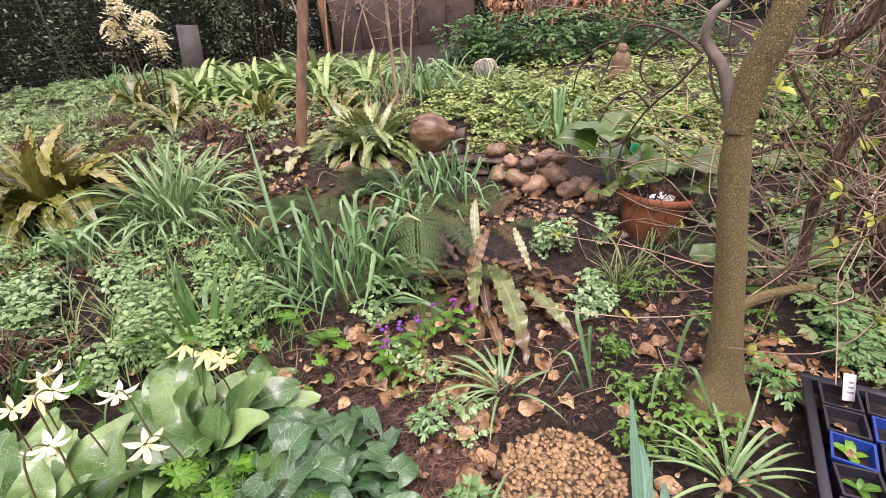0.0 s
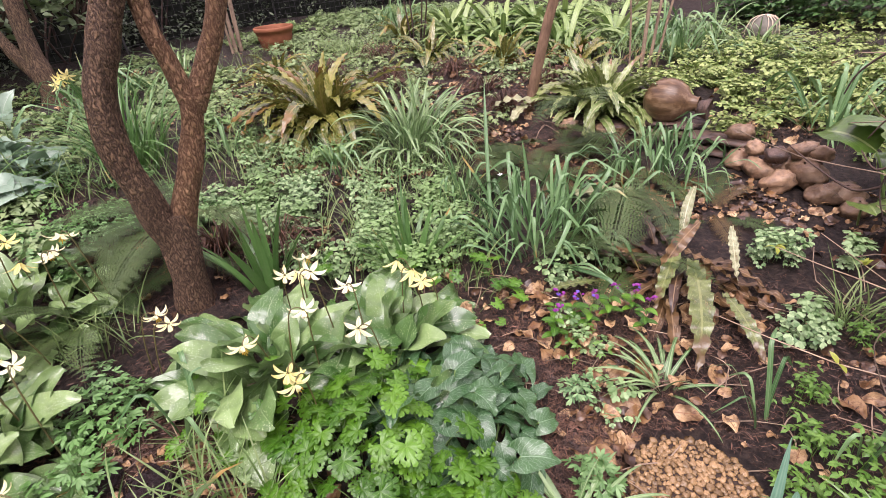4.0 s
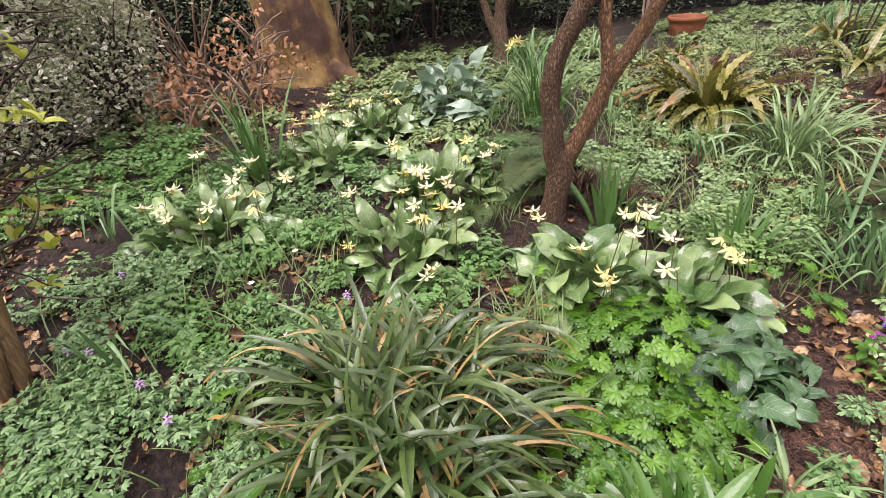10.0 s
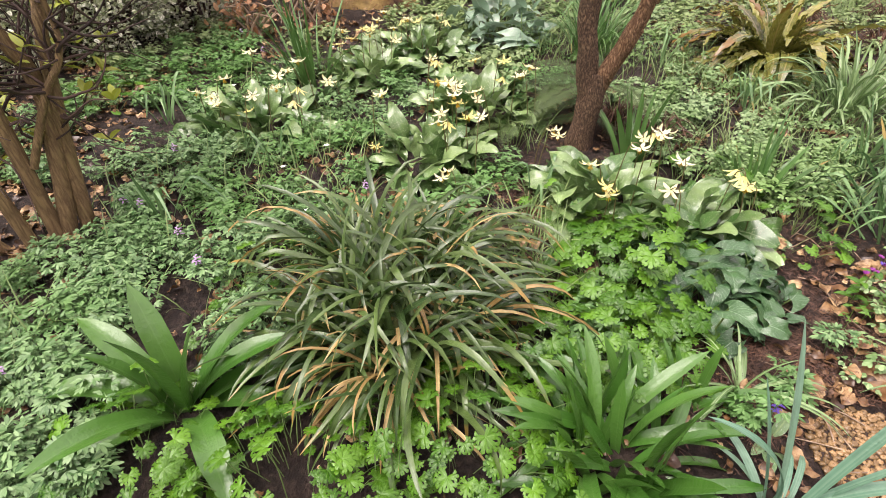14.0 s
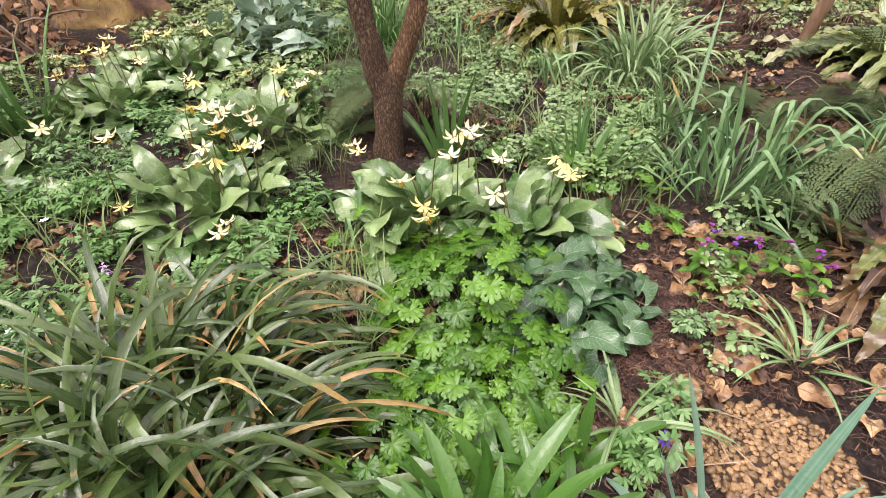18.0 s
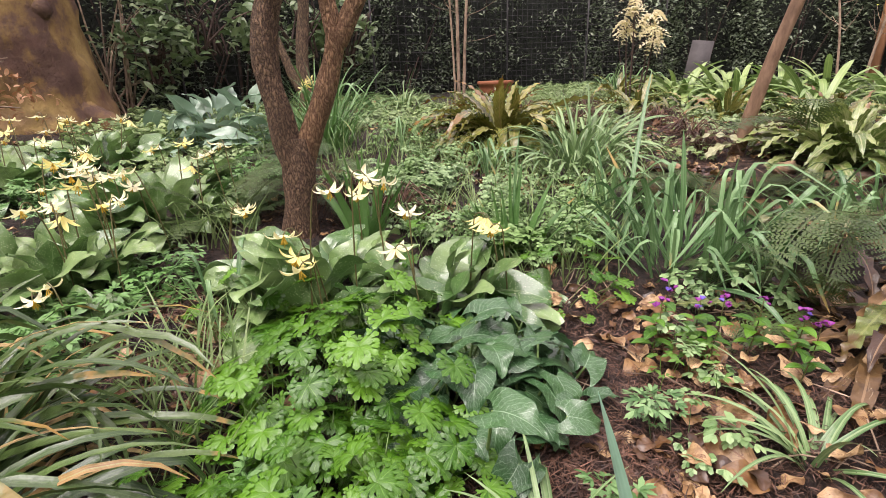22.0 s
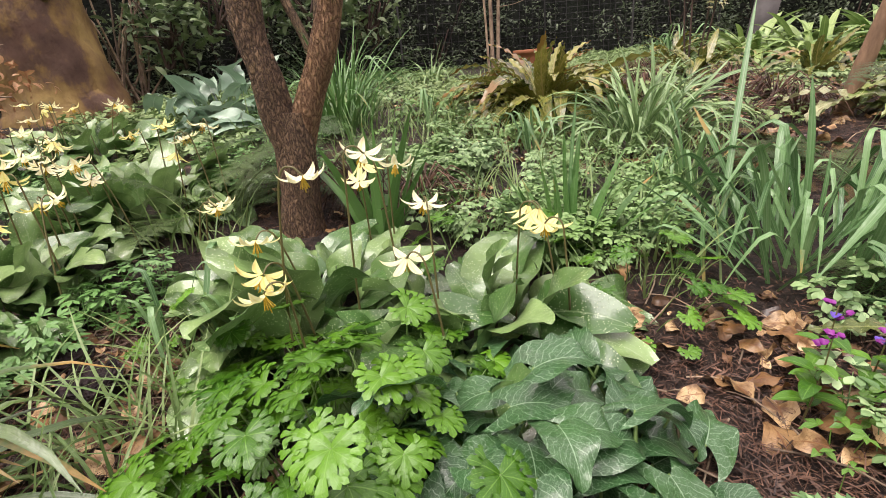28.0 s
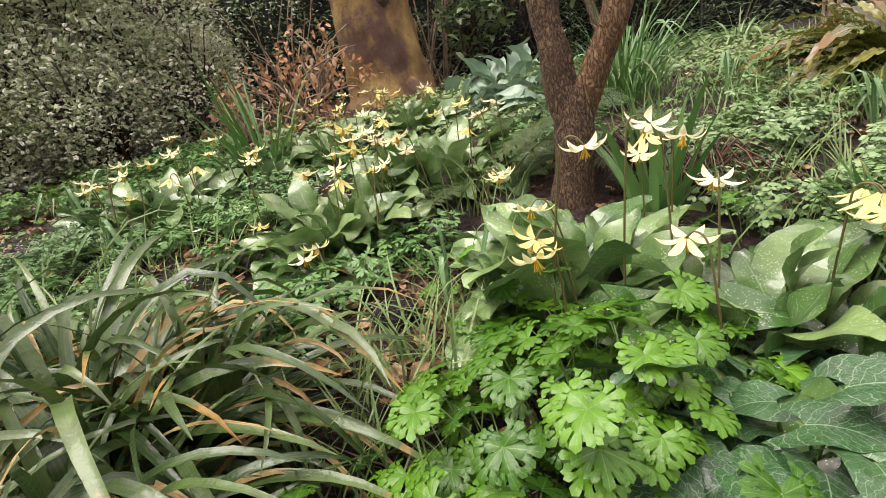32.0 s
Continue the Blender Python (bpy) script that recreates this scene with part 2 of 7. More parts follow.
M_BARK_TAN = rough_mat("tan_smooth_bark", [(0.3, (0.1, 0.06, 0.035)), (0.5, (0.2, 0.125, 0.075)), (0.7, (0.32, 0.21, 0.13))], 30, 0.7, bscale=50, bstr=0.5, bdist=0.006, stretch=(1, 1, 0.3))
M_BARK_BEECH = rough_mat("mossy_old_bark", [(0.3, (0.06, 0.033, 0.022)), (0.42, (0.1, 0.06, 0.04)), (0.5, (0.2, 0.13, 0.045)), (0.62, (0.32, 0.23, 0.08)), (0.75, (0.17, 0.12, 0.05))], 4, 0.85, detail=12, bscale=30, bstr=0.9, bdist=0.02, stretch=(1, 1, 0.7), second=(2.2, (0.14, 0.075, 0.05), 0.52))
M_STEM_BROWN = bark_mat("brown_stem_bark", (0.05, 0.03, 0.018), (0.14, 0.09, 0.048), (0.29, 0.2, 0.11), 60, 0.25, (0.18, 0.14, 0.06), 0.008)
M_STEM_OLIVE = bark_mat("olive_stem_bark", (0.15, 0.1, 0.045), (0.19, 0.13, 0.055), (0.34, 0.25, 0.11), 60, 0.12, (0.22, 0.18, 0.065), 0.003)
M_TWIG = rough_mat("twig_bark", [(0.3, (0.13, 0.09, 0.06)), (0.7, (0.4, 0.31, 0.21))], 12, 0.8, island=True, vary=0.5)
M_TWIG_DARK = rough_mat("dark_twig_bark", [(0.3, (0.025, 0.016, 0.012)), (0.7, (0.09, 0.06, 0.045))], 12, 0.8, island=True, vary=0.4)
M_TERRACOTTA = rough_mat("terracotta", [(0.3, (0.17, 0.058, 0.026)), (0.6, (0.28, 0.105, 0.048)), (0.8, (0.36, 0.17, 0.1))], 9, 0.75, bscale=50, bstr=0.25, bdist=0.004)
M_STONE = rough_mat("wet_brown_stone", [(0.3, (0.1, 0.065, 0.042)), (0.5, (0.26, 0.17, 0.1)), (0.75, (0.46, 0.34, 0.22))], 14, 0.35, bscale=40, bstr=0.7, bdist=0.01, second=(9, (0.07, 0.045, 0.03), 0.5), vary=0.45)
M_SLATE = rough_mat("dark_slate", [(0.3, (0.035, 0.028, 0.024)), (0.6, (0.11, 0.07, 0.05)), (0.8, (0.16, 0.12, 0.09))], 18, 0.45, bscale=30, bstr=0.8, bdist=0.012, stretch=(1, 1, 4))
M_GLAZE = rough_mat("brown_streaked_glaze", [(0.3, (0.05, 0.03, 0.016)), (0.5, (0.12, 0.072, 0.035)), (0.7, (0.27, 0.19, 0.11))], 9, 0.3, bscale=20, bstr=0.15, bdist=0.004, stretch=(3, 3, 0.6))
M_PEBBLE = rough_mat("golden_wet_pebble", [(0.3, (0.085, 0.048, 0.02)), (0.45, (0.19, 0.115, 0.05)), (0.6, (0.34, 0.235, 0.115)), (0.8, (0.55, 0.44, 0.28))], 30, 0.2, bscale=60, bstr=0.1, bdist=0.002, vary=0.45)
M_COMPOST = rough_mat("rotted_dark_matter", [(0.3, (0.012, 0.008, 0.009)), (0.6, (0.04, 0.022, 0.022)), (0.8, (0.1, 0.06, 0.055))], 60, 0.45, bscale=70, bstr=1.0, bdist=0.03)
M_MORTAR = rough_mat("dark_mortar", [(0.3, (0.02, 0.012, 0.008)), (0.7, (0.06, 0.038, 0.024))], 60, 0.8, bscale=120, bstr=0.6)
M_LITTER = leaf_mat("dead_leaf", (0.2, 0.1, 0.03), (0.66, 0.48, 0.25), 0.5, rib=(0.2, 0.085, 0.03), ribw=0.03, ribf=0.8, trans=0.08, island=True, mottle=1.0, wet=0.12, patch=(0.12, 0.052, 0.022), patch_scale=4.5, patch_cut=0.53, pin=((0.2, 0.1, 0.04), 8, 0.8, 0.22))
M_LITTER_DARK = leaf_mat("rotted_leaf", (0.045, 0.025, 0.014), (0.16, 0.085, 0.038), 0.45, rib=(0.05, 0.02, 0.01), trans=0.05, island=True, mottle=0.6, wet=0.3)

G_ERY = leaf_mat("lily_leaf", (0.055, 0.145, 0.03), (0.25, 0.385, 0.135), 0.34, rib=(0.34, 0.47, 0.24), ribw=0.014, ribf=0.4, stripes=0, patch=(0.25, 0.37, 0.16), patch_scale=3, patch_cut=0.6, mottle=0.3, wet=0.9, drops=0.7, trans=0.12)
M_PETAL = leaf_mat("cream_yellow_petal", (0.9, 0.86, 0.46), (0.93, 0.91, 0.64), 0.5, rib=(0.85, 0.78, 0.2), ribw=0.1, ribf=0.4, trans=0.35, mottle=0.0)
M_PETAL_DEEP = leaf_mat("yellow_petal", (0.88, 0.8, 0.26), (0.91, 0.85, 0.42), 0.5, rib=(0.8, 0.7, 0.1), ribw=0.1, ribf=0.4, trans=0.35, mottle=0.0)
M_ANTHER = plain_mat("yellow_anther", (0.62, 0.4, 0.04), 0.6)
M_STALK = plain_mat("purple_brown_stalk", (0.11, 0.1, 0.035), 0.45, vary=0.4)
G_STALK = plain_mat("green_stalk", (0.13, 0.22, 0.06), 0.45, vary=0.3)
G_ARUM = leaf_mat("arum_leaf", (0.022, 0.082, 0.022), (0.05, 0.135, 0.038), 0.38, rib=(0.26, 0.41, 0.24), ribw=0.01, ribf=0.8, net=(0.15, 0.28, 0.14), pin=((0.27, 0.41, 0.25), 10, 0.75, 0.2), mottle=0.3, wet=0.45, drops=0.25)
G_ARUM_PALE = leaf_mat("grey_arum_leaf", (0.16, 0.27, 0.17), (0.3, 0.42, 0.3), 0.3, rib=(0.4, 0.5, 0.38), ribw=0.02, ribf=0.5, mottle=0.2, wet=0.35)
G_LUNG = leaf_mat("spotted_leaf", (0.13, 0.24, 0.1), (0.2, 0.32, 0.14), 0.45, patch=(0.5, 0.58, 0.46), patch_scale=7, patch_cut=0.57, mottle=0.1)
G_PALE_BACK = leaf_mat("pale_frond_underside", (0.24, 0.28, 0.12), (0.42, 0.45, 0.26), 0.4, rib=(0.5, 0.5, 0.3), ribw=0.05, ribf=0.7, patch=(0.2, 0.17, 0.07), patch_scale=5, patch_cut=0.52, mottle=0.5, wet=0.2, pin=((0.16, 0.12, 0.05), 18, 0.25, 0.35))
G_GER = leaf_mat("cranesbill_leaf", (0.03, 0.115, 0.004), (0.115, 0.285, 0.014), 0.4, wet=0.12, pin=((0.19, 0.38, 0.05), 4, 1.2, 0.1), rib=(0.2, 0.4, 0.07), ribw=0.035, ribf=0.4, trans=0.2, mottle=0.15)
G_GER_STUFF = leaf_mat("divided_leaf", (0.07, 0.18, 0.02), (0.15, 0.3, 0.05), 0.38, trans=0.2, island=True, mottle=0.15, ribf=0.2)
M_CHIP = rough_mat("bark_chip", [(0.3, (0.03, 0.017, 0.011)), (0.7, (0.16, 0.085, 0.053))], 20, 0.5, island=True, vary=0.7)
LUZ_LOOK = dict(rib=(0.12, 0.19, 0.06), ribw=0.05, ribf=0.3, stripes=5, tip=(0.38, 0.25, 0.07), tip_at=0.9, tip_share=0.36, mottle=0.3, wet=0.4)
G_LUZ = leaf_mat("woodrush_blade", (0.022, 0.06, 0.014), (0.115, 0.19, 0.048), 0.34, **LUZ_LOOK)
G_LUZ_HEAP = leaf_mat("woodrush_blade", (0.022, 0.06, 0.014), (0.115, 0.19, 0.048), 0.34, island=True, **LUZ_LOOK)
G_LUZ_DEAD = leaf_mat("dead_woodrush_blade", (0.28, 0.16, 0.045), (0.62, 0.46, 0.2), 0.45, stripes=5, mottle=0.6, patch=(0.2, 0.1, 0.035), patch_scale=4, patch_cut=0.56, island=True)
G_COL = leaf_mat("broad_strap_leaf", (0.045, 0.145, 0.018), (0.085, 0.205, 0.036), 0.3, rib=(0.13, 0.26, 0.07), ribw=0.03, ribf=0.25, mottle=0.15, wet=0.4)
G_BLUE = leaf_mat("blue_grey_strap_leaf", (0.11, 0.24, 0.15), (0.2, 0.35, 0.23), 0.4, rib=(0.25, 0.4, 0.28), ribw=0.05, ribf=0.3, stripes=3, mottle=0.2)
G_DAFF = leaf_mat("grey_green_strap_leaf", (0.05, 0.14, 0.04), (0.2, 0.36, 0.14), 0.32, rib=(0.28, 0.42, 0.22), ribw=0.07, ribf=0.35, stripes=4, tip=(0.4, 0.3, 0.1), tip_at=0.9, tip_share=0.2, mottle=0.12)
G_SNOW = leaf_mat("pale_striped_strap_leaf", (0.055, 0.14, 0.035), (0.25, 0.39, 0.16), 0.32, rib=(0.34, 0.46, 0.22), ribw=0.12, ribf=0.5, stripes=3, mottle=0.1)
G_IRIS = leaf_mat("iris_blade", (0.06, 0.15, 0.035), (0.11, 0.24, 0.06), 0.35, stripes=6, rib=(0.12, 0.22, 0.07), tip=(0.3, 0.2, 0.05), tip_at=0.95, tip_share=0.2, mottle=0.15)
G_TONGUE = leaf_mat("hart_tongue_frond", (0.06, 0.09, 0.014), (0.28, 0.28, 0.06), 0.26, rib=(0.34, 0.28, 0.09), ribw=0.05, ribf=0.7, tip=(0.19, 0.115, 0.03), tip_at=0.6, tip_share=0.4, patch=(0.4, 0.35, 0.12), patch_scale=6, patch_cut=0.58, mottle=0.4, wet=0.3, pin=((0.42, 0.38, 0.17), 14, 0.35, 0.22))
G_TONGUE_GREEN = leaf_mat("green_tongue_frond", (0.1, 0.17, 0.03), (0.29, 0.36, 0.11), 0.34, rib=(0.45, 0.46, 0.24), ribw=0.06, ribf=0.6, tip=(0.2, 0.12, 0.05), tip_at=0.8, tip_share=0.2, patch=(0.48, 0.5, 0.3), patch_scale=5, patch_cut=0.56, mottle=0.35, wet=0.3, pin=((0.46, 0.5, 0.28), 14, 0.35, 0.22))
G_TONGUE_OLIVE = leaf_mat("olive_tongue_frond", (0.09, 0.125, 0.028), (0.19, 0.24, 0.065), 0.28, rib=(0.26, 0.29, 0.1), ribw=0.05, ribf=0.6, tip=(0.12, 0.08, 0.028), tip_at=0.8, tip_share=0.5, patch=(0.2, 0.14, 0.05), patch_scale=6, patch_cut=0.58, mottle=0.7, wet=0.5, pin=((0.25, 0.29, 0.11), 18, 0.25, 0.25))
G_TONGUE_DEAD = leaf_mat("dead_tongue_frond", (0.05, 0.026, 0.012), (0.2, 0.12, 0.045), 0.4, rib=(0.3, 0.2, 0.1), ribw=0.05, ribf=0.7, patch=(0.4, 0.32, 0.2), patch_scale=5, patch_cut=0.6, mottle=0.6, wet=0.2)
G_FERN = leaf_mat("soft_fern_frond", (0.035, 0.075, 0.016), (0.085, 0.14, 0.035), 0.5, rib=(0.14, 0.1, 0.04), ribw=0.05, ribf=0.3, mottle=0.3, trans=0.2)
G_FERN_OLD = leaf_mat("brown_fern_frond", (0.1, 0.055, 0.022), (0.17, 0.12, 0.04), 0.55, mottle=0.4, trans=0.2)
G_COLUMBINE = leaf_mat("columbine_leaf", (0.06, 0.15, 0.04), (0.36, 0.51, 0.24), 0.45, field=(0.18, 0.32, 0.09), trans=0.1, island=True, mottle=0.15, ribf=0.1)
G_CORY = leaf_mat("corydalis_leaf", (0.04, 0.125, 0.028), (0.235, 0.395, 0.16), 0.45, field=(0.1, 0.24, 0.05), trans=0.1, island=True, mottle=0.15, ribf=0.1)
G_COVER = leaf_mat("cover_leaf", (0.08, 0.16, 0.04), (0.36, 0.47, 0.19), 0.45, field=(0.24, 0.34, 0.15), trans=0.2, island=True, mottle=0.2, ribf=0.2)
G_LIME = leaf_mat("lime_cover_leaf", (0.1, 0.19, 0.03), (0.42, 0.5, 0.17), 0.45, trans=0.12, island=True, mottle=0.15, ribf=0.2)
G_GRASS = leaf_mat("thin_grass_blade", (0.12, 0.22, 0.06), (0.27, 0.37, 0.14), 0.4, trans=0.25, island=True, mottle=0.1, ribf=0.2)
G_HEDGE = leaf_mat("dark_hedge_leaf", (0.06, 0.09, 0.05), (0.2, 0.26, 0.15), 0.35, trans=0.1, island=True, mottle=0.2, ribf=0.1)
G_LAUREL = leaf_mat("grey_shrub_leaf", (0.1, 0.17, 0.07), (0.28, 0.37, 0.19), 0.3, trans=0.15, island=True, mottle=0.2, ribf=0.3)
G_EUON = leaf_mat("variegated_leaf", (0.42, 0.5, 0.25), (0.92, 0.93, 0.78), 0.3, rib=(0.12, 0.2, 0.06), ribw=0.14, ribf=0.6, trans=0.2, island=True, mottle=0.2)
G_BEECH = leaf_mat("dead_hanging_leaf", (0.3, 0.13, 0.055), (0.66, 0.4, 0.22), 0.5, trans=0.25, island=True, mottle=0.3)
G_YELLOW = leaf_mat("yellow_young_leaf", (0.74, 0.67, 0.38), (0.85, 0.8, 0.58), 0.45, trans=0.35, island=True, mottle=0.1)
G_BUD = leaf_mat("fresh_yellow_green_leaf", (0.3, 0.36, 0.04), (0.42, 0.48, 0.08), 0.4, trans=0.35, island=True, mottle=0.05)
G_NETTLE = leaf_mat("broad_green_leaf", (0.045, 0.12, 0.035), (0.1, 0.22, 0.06), 0.4, trans=0.2, island=True, mottle=0.2)
G_BERG = leaf_mat("leathery_round_leaf", (0.05, 0.12, 0.018), (0.15, 0.22, 0.045), 0.28, rib=(0.3, 0.38, 0.15), ribw=0.03, ribf=0.6, tip=(0.2, 0.12, 0.05), tip_at=0.6, tip_share=0.3, mottle=0.4, wet=0.4)
M_PURPLE = plain_mat("magenta_purple_petal", (0.2, 0.015, 0.2), 0.5, vary=0.5)
M_BLUE_PETAL = plain_mat("violet_blue_petal", (0.13, 0.07, 0.42), 0.5, vary=0.3)
M_LILAC = plain_mat("lilac_petal", (0.45, 0.3, 0.52), 0.5, vary=0.25)
M_WHITE_PETAL = plain_mat("white_petal", (0.8, 0.8, 0.76), 0.5)
M_BLACK = plain_mat("black_plastic", (0.02, 0.021, 0.025), 0.3)
M_BLUE_PLASTIC = plain_mat("blue_plastic", (0.015, 0.045, 0.22), 0.3)
M_TAG = plain_mat("white_plastic_tag", (0.75, 0.75, 0.74), 0.4, vary=0.04)
M_INK = plain_mat("grey_print", (0.2, 0.2, 0.22), 0.6)
M_GREEN_PLASTIC = plain_mat("green_plastic", (0.02, 0.35, 0.16), 0.4)
M_PANEL = rough_mat("weathered_panel", [(0.3, (0.085, 0.062, 0.055)), (0.7, (0.16, 0.12, 0.105))], 5, 0.85, bscale=30, bstr=0.3)
M_BOARD = rough_mat("grey_board", [(0.3, (0.045, 0.042, 0.04)), (0.7, (0.1, 0.093, 0.088))], 5, 0.8, bscale=30, bstr=0.3)
M_WOODPOST = rough_mat("orange_wood_post", [(0.3, (0.2, 0.1, 0.04)), (0.7, (0.35, 0.19, 0.09))], 12, 0.75, stretch=(1, 1, 0.2))
M_WIRE = plain_mat("dull_wire", (0.05, 0.05, 0.048), 0.6, 0.3)
M_SPHERE = rough_mat("mossy_grey_stone", [(0.3, (0.08, 0.08, 0.055)), (0.7, (0.22, 0.21, 0.17))], 14, 0.7, bscale=40, bstr=0.4)
M_STRAW = plain_mat("bleached_straw", (0.6, 0.5, 0.36), 0.7, vary=0.3)
M_STONE_TAN = rough_mat("tan_weathered_stone", [(0.3, (0.1, 0.065, 0.035)), (0.7, (0.24, 0.17, 0.1))], 16, 0.8, bscale=40, bstr=0.5)
G_AGAP = leaf_mat("fresh_strap_leaf", (0.11, 0.21, 0.05), (0.27, 0.38, 0.12), 0.32, stripes=4, rib=(0.4, 0.5, 0.2), ribw=0.06, ribf=0.4, mottle=0.1)

# ---- geometry helpers ----


def gz(x, y):
    """The lie of the land: level by the stepping slab, rising gently to the back of the garden."""
    w, n = max(-x, 0.0), max(y - 1.2, 0.0)
    h = math.hypot(w, n)
    z = 0.0 if h < 0.5 else (0.42 + 0.12 * (w / h) ** 4) * (1 - math.exp(-((h - 0.5) / 3) ** 1.3))
    k = min(1.0, max(0.0, (math.hypot(x - 0.24, y - 1.28) - 0.16) / 0.3))
    return z - 0.045 * (1 - k) + k * 0.015 * noise.noise((x * 1.7, y * 1.7, 3.1)) + k * 0.008 * noise.noise((x * 6, y * 6, 1.0))


class Geo:
    """Collects quads with their uv into one mesh."""

    def __init__(self):
        self.v, self.q, self.uv, self.mi, self.n = [], [], [], [], 0

    def add(self, tpl, m=None, mat=0):
        v, q, uv = tpl
        if m is not None:
            a = np.array(m)
            v = v @ a[:3, :3].T + a[:3, 3]
        self.v.append(v), self.q.append(q + self.n), self.uv.append(uv), self.mi.append(np.full(len(q), mat))
        self.n += len(v)
        return self

    def template(self):
        return np.concatenate(self.v), np.concatenate(self.q), np.concatenate(self.uv)

    def mesh(self, name, *mats, smooth=True):
        v, q, uv = self.template()
        me = bpy.data.meshes.new(name)
        me.vertices.add(len(v))
        me.vertices.foreach_set("co", v.astype(np.float32).ravel())
        me.loops.add(len(q) * 4)
        me.loops.foreach_set("vertex_index", q.astype(np.int32).ravel())
        me.polygons.add(len(q))
        me.polygons.foreach_set("loop_start", np.arange(0, 4 * len(q), 4, dtype=np.int32))
        me.polygons.foreach_set("use_smooth", np.full(len(q), smooth))
        me.polygons.foreach_set("material_index", np.concatenate(self.mi).astype(np.int32))
        layer = me.uv_layers.new(name="uv")
        layer.data.foreach_set("uv", uv[q.ravel()].astype(np.float32).ravel())
        for m in mats:
            me.materials.append(m)
        me.update(calc_edges=True)
        return me


def leaf(L, W, a0=60, a1=-10, prof="lance", seg=8, cols=3, fold=0.25, wave=0.0, waves=3, twist=0.0, ease=1.0, seed=0, base=0.15, kink=None, side=0.0, round_=0.0):
    """A leaf that starts at the origin at an elevation of a0 degrees, ends at a1 and points along +y.
    kink: (share of the length, degrees) where the blade folds over; side: sweep to one side; round_: gutter across the blade."""
    r = random.Random(seed)
    ph = r.uniform(0, 6)
    t = np.linspace(0, 1, seg + 1)
    ang = np.radians(a0 + (a1 - a0) * t ** ease)
    if kink:
        ang = ang - np.radians(kink[1]) * np.clip((t - kink[0]) * seg * 0.7, 0, 1)
    mid = 0.5 * (ang[1:] + ang[:-1])
    y = np.r_[0, np.cumsum(np.cos(mid))] * L / seg
    z = np.r_[0, np.cumsum(np.sin(mid))] * L / seg
    if prof == "lance":
        w = np.sin(np.pi * np.clip(t * 0.93 + 0.07, 0, 1)) ** 0.8
    elif prof == "strap":
        w = np.minimum(1, (1 - t) * 3.2) ** 0.6 * (0.75 + 0.25 * np.minimum(1, t * 3))
    elif prof == "blade":
        w = (1 - t) ** 0.55
    elif prof == "round":
        w = np.sqrt(np.clip(1 - (2 * t - 1) ** 2, 0, 1)) ** 0.8
    elif prof == "ovate":
        w = np.sin(np.pi * np.clip(t, 0, 1) ** 0.75) ** 0.75
    elif prof == "arrow":
        w = np.clip((1 - t), 0, 1) ** 0.75 * np.minimum(1, 0.5 + t * 3)
    elif prof == "fan":
        w = (0.32 + 0.68 * t) * np.sqrt(np.clip(1 - t ** 5, 0, 1))
    elif prof == "ellip":
        w = np.sin(np.pi * np.clip(t * 0.9 + 0.08, 0, 1)) ** 0.65 * np.minimum(1, base + t * 2.6)
    w = np.maximum(w, 0.03) * W / 2
    s = np.linspace(-1, 1, cols)
    nx, ny = -np.sin(ang), np.cos(ang)
    V = np.zeros((seg + 1, cols, 3))
    UV = np.zeros((seg + 1, cols, 2))
    for i in range(seg + 1):
        tw = math.radians(twist) * t[i]
        for j, sj in enumerate(s):
            up = (fold * abs(sj) + round_ * sj * sj) * w[i] + wave * abs(sj) ** 1.5 * math.sin(t[i] * waves * 6.283 + ph + (1.6 if sj > 0 else 0))
            across = sj * w[i]
            c, d = across * math.cos(tw) - up * math.sin(tw), across * math.sin(tw) + up * math.cos(tw)
            V[i, j] = (c + side * L * t[i] ** 2, y[i] + nx[i] * d, z[i] + ny[i] * d)
            UV[i, j] = ((sj + 1) / 2, t[i])
    idx = np.arange((seg + 1) * cols).reshape(seg + 1, cols)
    Q = np.stack([idx[:-1, :-1], idx[:-1, 1:], idx[1:, 1:], idx[1:, :-1]], -1).reshape(-1, 4)
    return V.reshape(-1, 3), Q, UV.reshape(-1, 2)


